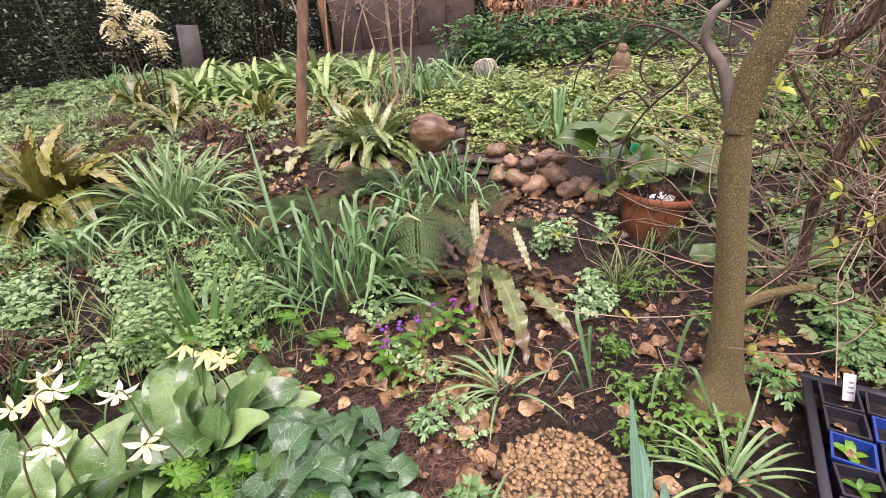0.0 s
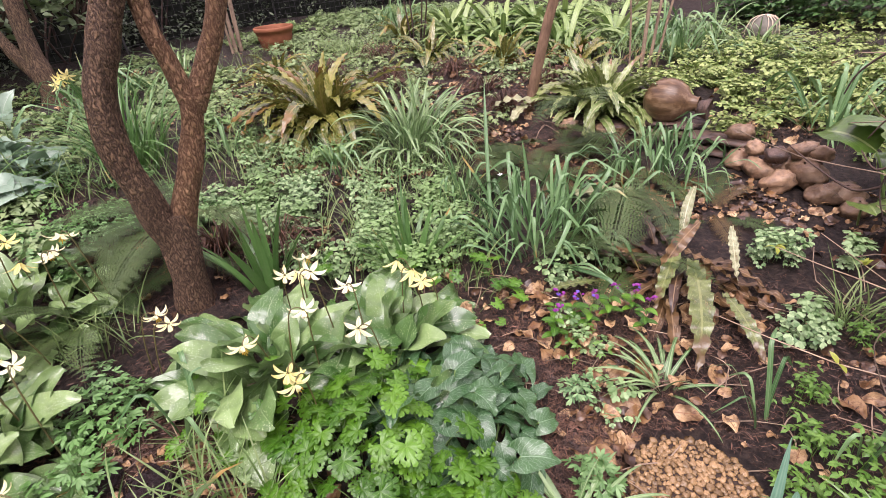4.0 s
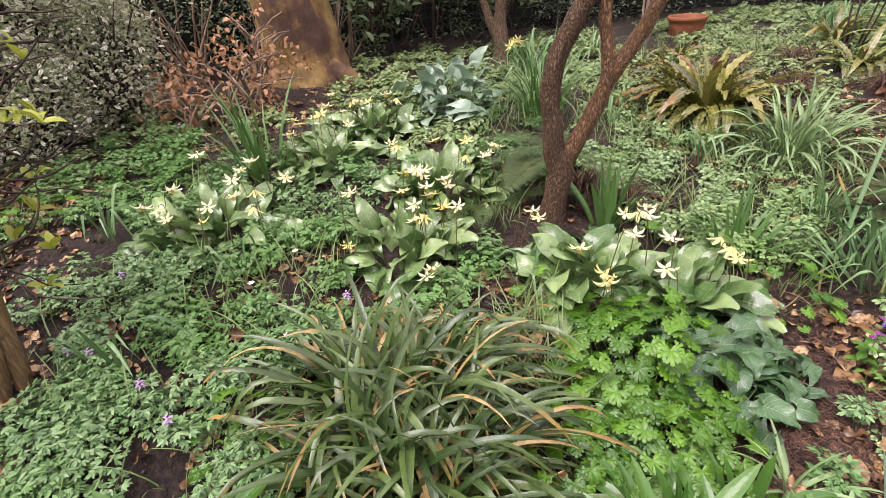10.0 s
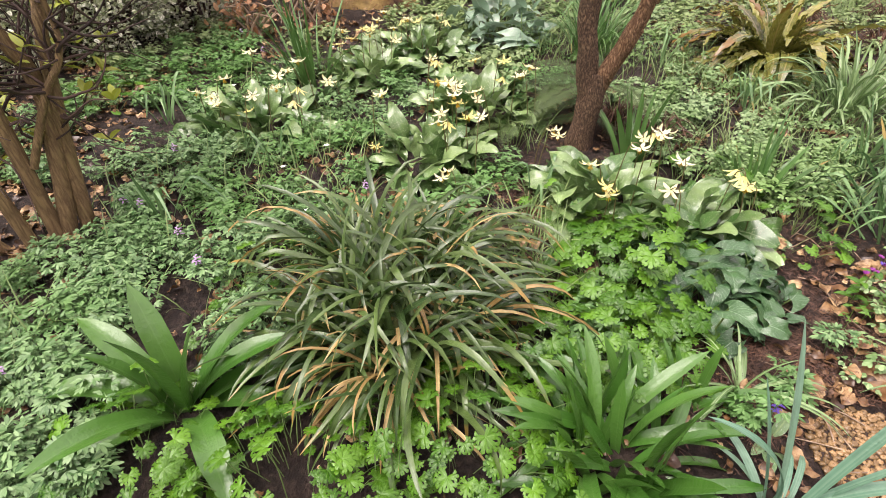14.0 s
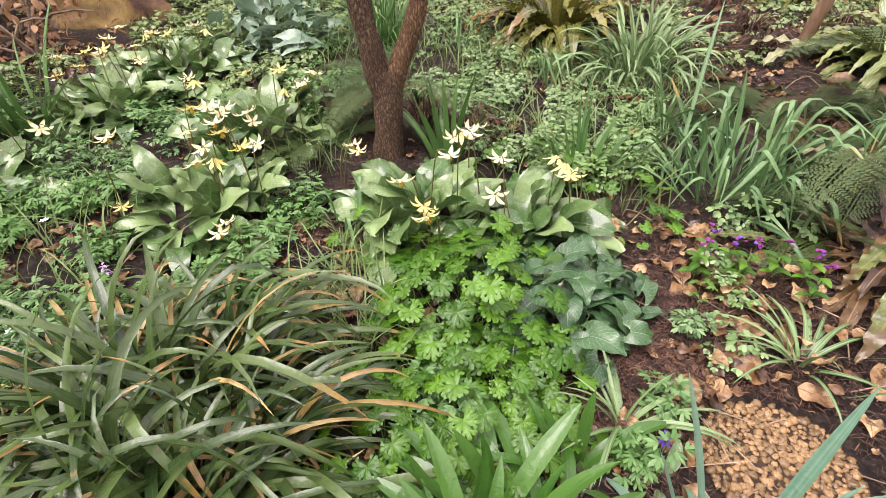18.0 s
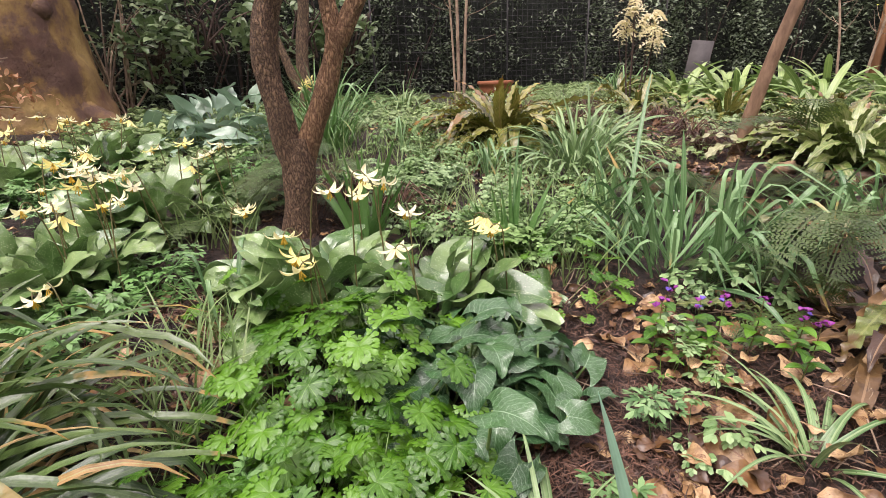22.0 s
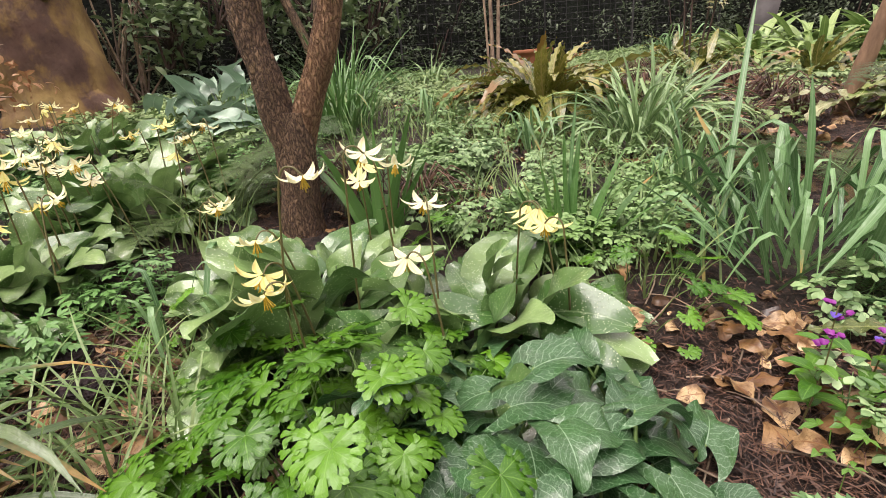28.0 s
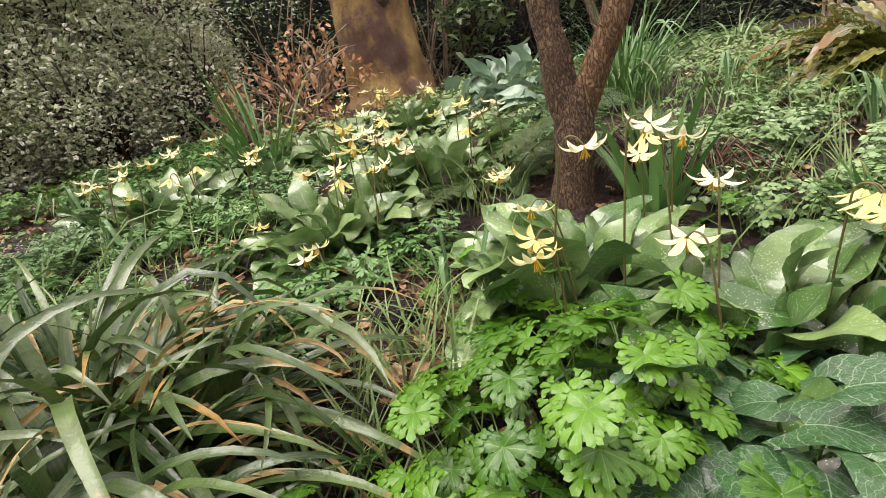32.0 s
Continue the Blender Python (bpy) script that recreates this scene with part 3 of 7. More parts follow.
def tube(pts, rads, sides=8, rough=0.0, seed=0, step=None, cap=True):
    """A round limb along smoothly joined points."""
    P = [Vector(p) for p in pts]
    n = len(P)
    path, rad = [], []
    per = step or 6
    for i in range(n - 1):
        p0, p1, p2, p3 = P[max(i - 1, 0)], P[i], P[i + 1], P[min(i + 2, n - 1)]
        for k in range(per):
            t = k / per
            path.append(0.5 * ((2 * p1) + (p2 - p0) * t + (2 * p0 - 5 * p1 + 4 * p2 - p3) * t * t + (3 * p1 - p0 - 3 * p2 + p3) * t ** 3))
            rad.append(rads[i] + (rads[i + 1] - rads[i]) * t)
    path.append(P[-1]), rad.append(rads[-1])
    if cap:
        path.append(P[-1] + (P[-1] - path[-2]).normalized() * 1e-4), rad.append(rads[-1] * 0.02)
    V, UV = [], []
    ref = Vector((0.3, 1, 0.1)).normalized()
    length = 0.0
    for i, p in enumerate(path):
        d = (path[min(i + 1, len(path) - 1)] - path[max(i - 1, 0)]).normalized()
        if i:
            length += (p - path[i - 1]).length
        u = d.cross(ref)
        u = u.normalized() if u.length > 1e-3 else d.cross(Vector((1, 0, 0))).normalized()
        ref = u.cross(d).normalized()
        for j in range(sides):
            a = 6.2832 * j / sides
            o = u * math.cos(a) + ref * math.sin(a)
            rr = rad[i]
            if rough:
                rr *= 1 + rough * noise.noise(((p.x + o.x * rr) * 14 + seed, (p.y + o.y * rr) * 14, p.z * 7)) + rough * 0.6 * noise.noise((o.x * 2 + seed, o.y * 2, p.z * 3))
            V.append(p + o * rr)
            UV.append((j / sides, length))
    idx = np.arange(len(path) * sides).reshape(len(path), sides)
    nxt = np.roll(idx, -1, 1)
    Q = np.stack([idx[:-1], nxt[:-1], nxt[1:], idx[1:]], -1).reshape(-1, 4)
    return np.array(V), Q, np.array(UV)


def lathe(profile, sides=32, wob=0.0):
    """A turned form from (radius, height) pairs."""
    V, UV = [], []
    for i, (r, z) in enumerate(profile):
        for j in range(sides):
            a = 6.2832 * j / sides
            k = 1 + wob * noise.noise((math.cos(a) * 1.3, math.sin(a) * 1.3, z * 6))
            V.append((r * k * math.cos(a), r * k * math.sin(a), z))
            UV.append((j / sides, i / len(profile)))
    idx = np.arange(len(profile) * sides).reshape(len(profile), sides)
    nxt = np.roll(idx, -1, 1)
    Q = np.stack([idx[:-1], nxt[:-1], nxt[1:], idx[1:]], -1).reshape(-1, 4)
    return np.array(V), Q, np.array(UV)


def blob(sx, sy, sz, seed=0, rough=0.25, rings=8, sides=12, freq=1.2):
    """A rounded, uneven stone."""
    V, UV = [], []
    for i in range(rings + 1):
        th = math.pi * min(max(i / rings, 0.02), 0.98)
        for j in range(sides):
            a = 6.2832 * j / sides
            d = Vector((math.sin(th) * math.cos(a), math.sin(th) * math.sin(a), math.cos(th)))
            k = 1 + rough * noise.noise(d * freq + Vector((seed * 3.7, seed * 1.3, 0)))
            V.append((d.x * sx * k, d.y * sy * k, d.z * sz * k))
            UV.append((j / sides, i / rings))
    idx = np.arange((rings + 1) * sides).reshape(rings + 1, sides)
    nxt = np.roll(idx, -1, 1)
    Q = np.stack([idx[:-1], idx[1:], nxt[1:], nxt[:-1]], -1).reshape(-1, 4)
    return np.array(V), Q, np.array(UV)


def slab_box(sx, sy, sz, bev=0.004):
    """A board with chamfered edges, standing on z = 0, centred in x and y."""
    b = bev
    V, UV = [], []
    for z, ins in ((0, b), (b, 0), (sz - b, 0), (sz, b)):
        for x, y in ((-1, -1), (1, -1), (1, 1), (-1, 1)):
            V.append((x * (sx / 2 - ins), y * (sy / 2 - ins), z))
            UV.append(((x + 1) / 2, z / max(sz, 1e-3)))
    Q = [(3, 2, 1, 0), (12, 13, 14, 15)]
    for k in range(3):
        for j in range(4):
            a, c = k * 4 + j, k * 4 + (j + 1) % 4
            Q.append((a, c, c + 4, a + 4))
    return np.array(V, float), np.array(Q), np.array(UV, float)


def one(name, tpl, *mats, smooth=True):
    return Geo().add(tpl).mesh(name, *mats, smooth=smooth)


def thing(name, x, y, label, category, group="", z=None, rz=0.0, kind=""):
    e = new(name)
    e.location = (x, y, gz(x, y) - 0.005 if z is None else z)
    e.rotation_euler = (0, 0, radians(rz))
    e.empty_display_size = 0.05
    return tagged(e, label, category, group, kind)


def part(name, mesh, parent, m=None, label=""):
    ob = new(name, mesh)
    ob.parent = parent
    if m is not None:
        ob.matrix_basis = m
    if label:
        ob["label"] = label
    return ob


def solid(name, mesh, label, category, group="", kind="", m=None):
    ob = new(name, mesh)
    if m is not None:
        ob.matrix_basis = m
    return tagged(ob, label, category, group, kind)


def turn(rz, x=0.0, y=0.0, z=0.0, s=1.0, rx=0.0, ry=0.0):
    return pose(x, y, z, rx, ry, rz) @ Matrix.Scale(s, 4)

# ---- ground ----
def spread(lo, hi, near_lo, near_hi, fine, coarse):
    a = list(np.arange(near_lo, near_hi + 1e-6, fine))
    left, right, step = [], [], fine
    v = near_lo
    while v > lo:
        step *= 1.25
        v -= step
        left.append(v)
    v, step = near_hi, fine
    while v < hi:
        step *= 1.25
        v += step
        right.append(v)
    return np.array(left[::-1] + a + right)


def make_ground():
    xs, ys = spread(-300, 300, -7.0, 2.6, 0.05, 2), spread(-300, 300, -2.6, 7.0, 0.05, 2)
    V = np.zeros((len(xs), len(ys), 3))
    for i, x in enumerate(xs):
        for j, y in enumerate(ys):
            rough = 0.012 * noise.noise((x * 13, y * 13, 0)) if -7.2 < x < 2.8 and -2.8 < y < 7.2 and math.hypot(x - 0.24, y - 1.28) > 0.24 else 0
            V[i, j] = (x, y, gz(x, y) + rough)
    idx = np.arange(len(xs) * len(ys)).reshape(len(xs), len(ys))
    Q = np.stack([idx[:-1, :-1], idx[1:, :-1], idx[1:, 1:], idx[:-1, 1:]], -1).reshape(-1, 4)
    V = V.reshape(-1, 3)
    solid("ground", one("ground", (V, Q, V[:, :2] * 0.1), M_SOIL), "dark damp garden soil with bark mulch", "ground", kind="structure")


make_ground()

# ---- trees ----
def trunk_tree(name, x, y, label, limbs, bark, group="", z=None):
    e = thing(name, x, y, label, "tree", group, z=z)
    for nm, pts, rads, sides, rough, mat in limbs:
        part(nm, one(nm, tube(pts, rads, sides, rough, seed=len(pts) + x), mat or bark), e)
    return e


trunk_tree("forked_tree", -1.5, 1.23, "rough brown-barked forked tree trunk among the lilies", (
    [("trunk", [(0.0, 0.0, -0.2), (0.0, 0, -0.02), (0.005, 0.01, 0.12), (0.012, 0.025, 0.28), (0.014, 0.03, 0.37)], [0.1, 0.075, 0.06, 0.058, 0.054], 22, 0.2, None), ("limb", [(0.01, 0.015, 0.25), (-0.005, -0.01, 0.42), (-0.014, -0.03, 0.6), (0.0, -0.01, 0.8), (0.06, 0.08, 1.02), (0.14, 0.2, 1.35), (0.25, 0.4, 2.2)], [0.046, 0.049, 0.047, 0.045, 0.043, 0.041, 0.036], 18, 0.2, None), ("limb", [(0.015, 0.03, 0.25), (0.045, 0.085, 0.4), (0.09, 0.16, 0.6), (0.115, 0.19, 0.74)], [0.046, 0.041, 0.037, 0.037], 16, 0.18, M_BARK_ORANGE)] + 
    [("limb", [(0.11, 0.185, 0.69), (0.1, 0.165, 0.84), (0.09, 0.145, 1.05), (0.1, 0.2, 1.9)], [0.035, 0.03, 0.028, 0.022], 14, 0.15, M_BARK_ORANGE), ("limb", [(0.11, 0.19, 0.69), (0.16, 0.26, 0.84), (0.21, 0.33, 1.02), (0.4, 0.6, 1.9)], [0.036, 0.033, 0.031, 0.025], 14, 0.15, M_BARK_ORANGE)]), M_BARK_ROUGH)

green_tree = trunk_tree("green_barked_tree", 0.735, 1.466, "greenish grey-barked tree with a forked trunk beside the seed tray", (
    [("trunk", [(-0.01, 0, -0.12), (-0.005, 0, 0.0), (-0.005, 0.005, 0.1), (-0.015, 0.01, 0.22), (-0.041, 0.03, 0.476), (-0.068, 0.05, 0.69), (-0.08, 0.058, 0.84)], [0.12, 0.082, 0.054, 0.041, 0.034, 0.033, 0.018], 26, 0.14, None), ("limb", [(-0.08, 0.058, 0.78), (-0.066, 0.05, 0.9), (-0.035, 0.03, 1.04), (0.06, 0.05, 1.5), (0.15, 0.1, 2.0)], [0.033, 0.033, 0.032, 0.029, 0.025], 18, 0.12, None), ("buttress", [(-0.1, -0.05, -0.06), (-0.055, -0.025, 0.03), (-0.025, -0.008, 0.13), (-0.02, 0.005, 0.26)], [0.05, 0.04, 0.028, 0.018], 14, 0.16, None)] + 
    [("limb", [(-0.08, 0.06, 0.8), (-0.118, 0.084, 0.91), (-0.152, 0.11, 0.97), (-0.148, 0.105, 1.02), (-0.12, 0.095, 1.08), (-0.05, 0.14, 1.4)], [0.022, 0.014, 0.0105, 0.0095, 0.009, 0.007], 14, 0.2, M_BARK_GREY), ("branch", [(-0.02, 0.02, 0.3), (0.09, 0.05, 0.33), (0.2, 0.03, 0.36)], [0.013, 0.012, 0.01], 10, 0.1, None)]), M_BARK_GREEN)

trunk_tree("slender_tree", -0.93, 3.55, "slender tan-barked young tree trunk rising behind the ferns", [
    ("trunk", [(-0.02, 0, -0.1), (0.0, 0, 0.05), (0.07, 0.02, 0.45), (0.19, 0.05, 1.0), (0.4, 0.1, 2.2)], [0.043, 0.036, 0.032, 0.03, 0.025], 16, 0.1, None),
], M_BARK_TAN)

trunk_tree("old_beech_tree", -4.62, 0.46, "massive old tree trunk with mossy brown bark", [
    ("trunk", [(0, 0, -0.3), (0, 0.03, 0.0), (0.0, 0.02, 0.18), (-0.0, 0.0, 0.5), (-0.0, -0.02, 1.0), (-0.0, -0.03, 3.2)], [0.52, 0.42, 0.365, 0.345, 0.335, 0.32], 40, 0.1, None),
    ("burr", [(0.27, 0.1, 0.75), (0.31, 0.12, 0.8), (0.28, 0.13, 0.86)], [0.03, 0.055, 0.03], 12, 0.25, None),
    ("burr", [(0.29, -0.08, 1.02), (0.325, -0.08, 1.06), (0.29, -0.08, 1.1)], [0.02, 0.04, 0.02], 12, 0.25, None),
    ("root", [(0.25, 0.2, 0.1), (0.36, 0.34, 0.0), (0.42, 0.42, -0.1)], [0.1, 0.09, 0.06], 14, 0.2, None),
], M_BARK_BEECH)
trunk_tree("dark_stemmed_tree", -4.25, 2.36, "dark brown tree stem leaning in front of the hedge", [
    ("trunk", [(0, 0, -0.1), (0.0, 0.0, 0.1), (-0.05, 0.03, 0.5), (-0.02, 0.1, 1.0), (0.1, 0.2, 2.4)], [0.12, 0.075, 0.055, 0.05, 0.04], 16, 0.2, None),
    ("limb", [(0, 0, 0.1), (-0.15, -0.1, 0.5), (-0.25, -0.22, 1.0), (-0.3, -0.4, 2.2)], [0.05, 0.04, 0.036, 0.03], 12, 0.2, None),
], M_STEM_BROWN)


def shrub_stems(name, x, y, label, stems, mat, twigs, twig_mat, leaf_count, leaf_mat_, leaf_size, seed, reach=0.5, thick=1.0):
    """Several stems from one base, with tangled twigs and a few opening leaves."""
    r = random.Random(seed)
    e = thing(name, x, y, label, "shrub")
    tg, lg = Geo(), Geo()
    tpl = [leaf(leaf_size, leaf_size * 0.42, 30, -20, "lance", 4, 3, 0.3, seed=k) for k in range(4)]
    for pts, rads in stems:
        part("stem", one("stem", tube(pts, rads, 12, 0.1, seed=r.random() * 9), mat), e)
        for _ in range(twigs):
            k = r.randrange(1, len(pts) - 1)
            f = r.random()
            p = Vector(pts[k]).lerp(Vector(pts[k + 1]), f)
            d = Vector((r.uniform(-1, 1), r.uniform(-1, 1), r.uniform(-0.35, 0.8))).normalized()
            line, rr = [p], r.uniform(0.004, 0.009) * thick
            n = r.randrange(4, 8)
            for _ in range(n):
                d = (d + Vector((r.uniform(-0.6, 0.6), r.uniform(-0.6, 0.6), r.uniform(-0.35, 0.5)))).normalized()
                line.append(line[-1] + d * r.uniform(0.5, 1.2) * reach / n)
            tg.add(tube(line, list(np.linspace(rr, 0.0015, len(line))), 5, step=2))
            for q in line[1:]:
                if r.random() < leaf_count:
                    for _ in range(r.randrange(2, 5)):
                        lg.add(r.choice(tpl), Matrix.Translation(q) @ pose(0, 0, 0, r.uniform(-30, 60), r.uniform(-40, 40), r.uniform(0, 360)))
    part("twig", tg.mesh("twig", twig_mat), e)["kind"] = "stuff"
    if lg.n:
        part("leaf", lg.mesh("leaf", leaf_mat_), e)["kind"] = "stuff"
    return e


shrub_stems("many_stemmed_shrub", -1.3, -1.18, "many-stemmed brown shrub with opening yellow-green leaf buds", (
    [([(0.05, -0.055, -0.08), (0.06, -0.07, 0.37), (0.06, -0.068, 0.76), (0.065, -0.078, 1.05), (0.1, -0.15, 1.8)], [0.027, 0.022, 0.021, 0.019, 0.013]), ([(0.01, 0.015, -0.08), (0.0, 0.033, 0.43), (-0.004, 0.036, 0.84), (0.012, 0.01, 1.07), (0.05, -0.05, 1.9)], [0.031, 0.027, 0.024, 0.022, 0.015]), ([(0.0, 0.03, -0.08), (-0.05, 0.12, 0.3), (-0.09, 0.16, 0.62), (-0.02, 0.05, 0.97), (0.08, -0.1, 1.3), (0.1, -0.2, 2.0)], [0.033, 0.030, 0.028, 0.025, 0.022, 0.015])] + 
    [([(-0.04, 0.1, -0.08), (-0.08, 0.17, 0.38), (-0.13, 0.25, 0.79), (-0.185, 0.34, 0.99), (-0.24, 0.43, 1.2), (-0.3, 0.6, 1.9)], [0.030, 0.025, 0.022, 0.019, 0.018, 0.013]), ([(0.06, -0.12, -0.08), (0.12, -0.28, 0.3), (0.16, -0.42, 0.6), (0.2, -0.5, 0.95), (0.2, -0.7, 1.8)], [0.027, 0.024, 0.022, 0.019, 0.013]), ([(0.0, 0.06, 0.3), (-0.03, 0.2, 0.55), (-0.06, 0.28, 0.66), (-0.1, 0.3, 0.78), (-0.05, 0.3, 1.0)], [0.015, 0.013, 0.012, 0.010, 0.007])]), M_STEM_OLIVE, 40, M_TWIG_DARK, 0.09, G_BUD, 0.062, 5, reach=0.42, thick=0.8)

shrub_stems("tangled_shrub", 1.15, 1.83, "tangled bare shrub with pale arching twigs and dark stems", (
    [([(-0.13, -0.06, -0.06), (-0.06, -0.01, 0.08), (0.01, 0.005, 0.2), (0.0, 0.017, 0.45), (0.02, 0.0, 0.6), (0.05, -0.03, 0.75), (0.06, -0.03, 0.84), (0.1, -0.05, 1.4)], [0.024, 0.02, 0.018, 0.016, 0.015, 0.015, 0.014, 0.01]), ([(-0.2, -0.05, 0.19), (-0.14, -0.09, 0.215), (-0.07, -0.05, 0.22), (0.0, 0.0, 0.24)], [0.014, 0.014, 0.015, 0.013]), ([(0.02, 0.0, 1.4), (0.0, 0.0, 1.0), (-0.03, 0.04, 0.905), (-0.05, 0.06, 0.87), (-0.07, 0.075, 0.92), (-0.075, 0.08, 1.4)], [0.018, 0.016, 0.015, 0.013, 0.012, 0.009])] + 
    [([(0.35, 0.25, -0.05), (0.3, 0.3, 0.4), (0.1, 0.45, 0.8), (-0.1, 0.6, 1.4)], [0.012, 0.01, 0.008, 0.005]), ([(0.4, 0.0, -0.05), (0.25, 0.05, 0.35), (0.1, 0.1, 0.55), (-0.05, 0.1, 0.6), (-0.2, 0.12, 0.55)], [0.014, 0.012, 0.01, 0.007, 0.004]), ([(0.4, 0.0, 0.0), (0.2, -0.02, 0.3), (0.1, -0.05, 0.45), (0.0, -0.06, 0.5), (-0.15, -0.03, 0.42)], [0.012, 0.01, 0.008, 0.006, 0.004])] + 
    [([(0.6, 0.3, -0.05), (0.5, 0.4, 0.5), (0.45, 0.5, 0.9), (0.5, 0.6, 1.5)], [0.015, 0.012, 0.01, 0.006]), ([(0.5, -0.1, -0.05), (0.45, -0.05, 0.4), (0.3, 0.1, 0.9), (0.2, 0.2, 1.5)], [0.012, 0.01, 0.008, 0.005])]), M_STEM_BROWN, 28, M_TWIG, 0.1, G_BUD, 0.035, 9, reach=0.95, thick=0.33)


def leafy_mass(name, label, category, boxes, mat, n, size, seed, twig=None, kind="stuff", prof="lance", width=0.5, up=(-20, 60), ntw=120, cheap=False):
    """A bush or hedge: clumps of leaves over a rough shell of boxes (x, y, z, rx, ry, rz), with twigs inside."""
    r = random.Random(seed)
    g = Geo()
    tpl = [leaf(size, size * width, 25, -25, prof, 2 if cheap else 3, 2 if cheap else 3, 0.3, seed=k) for k in range(4)]
    total = sum(b[3] * b[4] + b[4] * b[5] + b[3] * b[5] for b in boxes)
    for bx, by, bz, rx, ry, rz_ in boxes:
        k = int(n * (rx * ry + ry * rz_ + rx * rz_) / total)
        i = 0
        while i < k:
            d = Vector((r.gauss(0, 1), r.gauss(0, 1), r.gauss(0, 1))).normalized()
            cl = 0.72 + 0.36 * r.random() ** 0.6 + 0.16 * noise.noise(d * 3 + Vector((bx, by, bz)))
            p = Vector((bx + d.x * rx * cl, by + d.y * ry * cl, bz + d.z * rz_ * cl))
            if noise.noise(p * 5) < -0.12:
                i += 0.3
                continue
            for _ in range(4):
                q = p + Vector((r.gauss(0, 0.05), r.gauss(0, 0.05), r.gauss(0, 0.05)))
                if q.z > gz(q.x, q.y):
                    g.add(r.choice(tpl), Matrix.Translation(q) @ pose(0, 0, 0, r.uniform(*up), r.uniform(-50, 50), r.uniform(0, 360)) @ Matrix.Scale(r.uniform(0.6, 1.3), 4))
                i += 1
        if twig is not None:
            for _ in range(int(ntw / len(boxes))):
                a = Vector((bx + r.uniform(-0.3, 0.3) * rx, by + r.uniform(-0.3, 0.3) * ry, max(gz(bx, by), bz - rz_)))
                b = Vector((bx + r.uniform(-0.95, 0.95) * rx, by + r.uniform(-0.95, 0.95) * ry, bz + r.uniform(-0.4, 0.95) * rz_))
                g.add(tube([a, a.lerp(b, 0.5) + Vector((r.uniform(-0.1, 0.1), r.uniform(-0.1, 0.1), 0.1)), b], [0.012, 0.008, 0.003], 4, step=2), mat=1)
    return solid(name, g.mesh(name, mat, twig or M_TWIG_DARK), label, category, kind=kind)


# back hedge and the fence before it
# uneven sheet behind the hedge leaves, added round the unseen south and east too
def hedge_shade_sheet():
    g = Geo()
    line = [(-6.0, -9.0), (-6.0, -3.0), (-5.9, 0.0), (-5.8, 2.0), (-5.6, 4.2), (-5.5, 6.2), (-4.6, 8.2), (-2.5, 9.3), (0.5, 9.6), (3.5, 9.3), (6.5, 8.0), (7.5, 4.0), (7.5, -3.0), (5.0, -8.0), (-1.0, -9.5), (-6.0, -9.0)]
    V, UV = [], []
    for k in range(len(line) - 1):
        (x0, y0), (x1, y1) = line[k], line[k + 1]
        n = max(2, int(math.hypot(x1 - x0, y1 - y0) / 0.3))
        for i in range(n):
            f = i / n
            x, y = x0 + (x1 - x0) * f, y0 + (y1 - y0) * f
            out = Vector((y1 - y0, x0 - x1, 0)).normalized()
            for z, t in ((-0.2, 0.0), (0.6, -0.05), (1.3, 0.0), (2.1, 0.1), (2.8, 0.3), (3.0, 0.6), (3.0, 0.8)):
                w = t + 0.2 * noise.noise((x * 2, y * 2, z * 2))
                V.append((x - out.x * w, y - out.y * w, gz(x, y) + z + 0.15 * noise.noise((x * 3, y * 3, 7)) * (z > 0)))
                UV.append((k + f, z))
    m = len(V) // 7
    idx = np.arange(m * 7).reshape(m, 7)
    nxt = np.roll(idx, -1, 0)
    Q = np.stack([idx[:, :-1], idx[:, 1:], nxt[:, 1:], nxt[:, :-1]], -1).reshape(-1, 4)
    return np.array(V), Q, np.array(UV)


# near-black tones: the shade between the leaves is put into the colour
M_HEDGE_SHADE = rough_mat("hedge_shade", [(0.35, (0.004, 0.006, 0.004)), (0.6, (0.014, 0.02, 0.011)), (0.8, (0.035, 0.045, 0.026))], 14, 0.9, bscale=25, bstr=1.0, bdist=0.05)
solid("backdrop", one("shade_sheet", hedge_shade_sheet(), M_HEDGE_SHADE), "near-black sheet standing in for the shade inside the evergreen hedge", "hedge", kind="structure")
leafy_mass("hedge", "dense dark evergreen hedge behind a wire fence", "hedge",
           [(-5.6, y, 1.3, 0.4, 0.9, 1.4) for y in (-2.0, -0.6, 0.8, 2.0, 3.2, 4.4, 5.6)] + [(-5.3 + k * 0.85, 7.0 + k * 0.62, 1.2, 0.8, 0.5, 1.4) for k in range(4)] + [(-1.5 + k * 1.5, 9.2, 1.2, 0.9, 0.35, 1.4) for k in range(4)], G_HEDGE, 70000, 0.06, 21, M_TWIG_DARK, width=0.42, cheap=True)
leafy_mass("variegated_bush", "dense variegated evergreen bush with cream-edged leaves", "bush",
           [(-3.75, -1.75, 1.15, 0.62, 0.72, 0.75), (-3.55, -2.3, 0.95, 0.7, 0.7, 0.85), (-4.15, -1.3, 1.45, 0.5, 0.55, 0.6), (-3.7, -1.9, 2.0, 0.8, 0.95, 0.6), (-4.05, -1.05, 0.8, 0.45, 0.42, 0.5), (-3.55, -1.5, 0.7, 0.45, 0.4, 0.4), (-3.1, -2.3, 0.7, 0.55, 0.6, 0.55), (-2.9, -2.9, 1.0, 0.8, 0.6, 0.9)], G_EUON, 72000, 0.038, 22, M_TWIG_DARK, width=0.55, ntw=360)
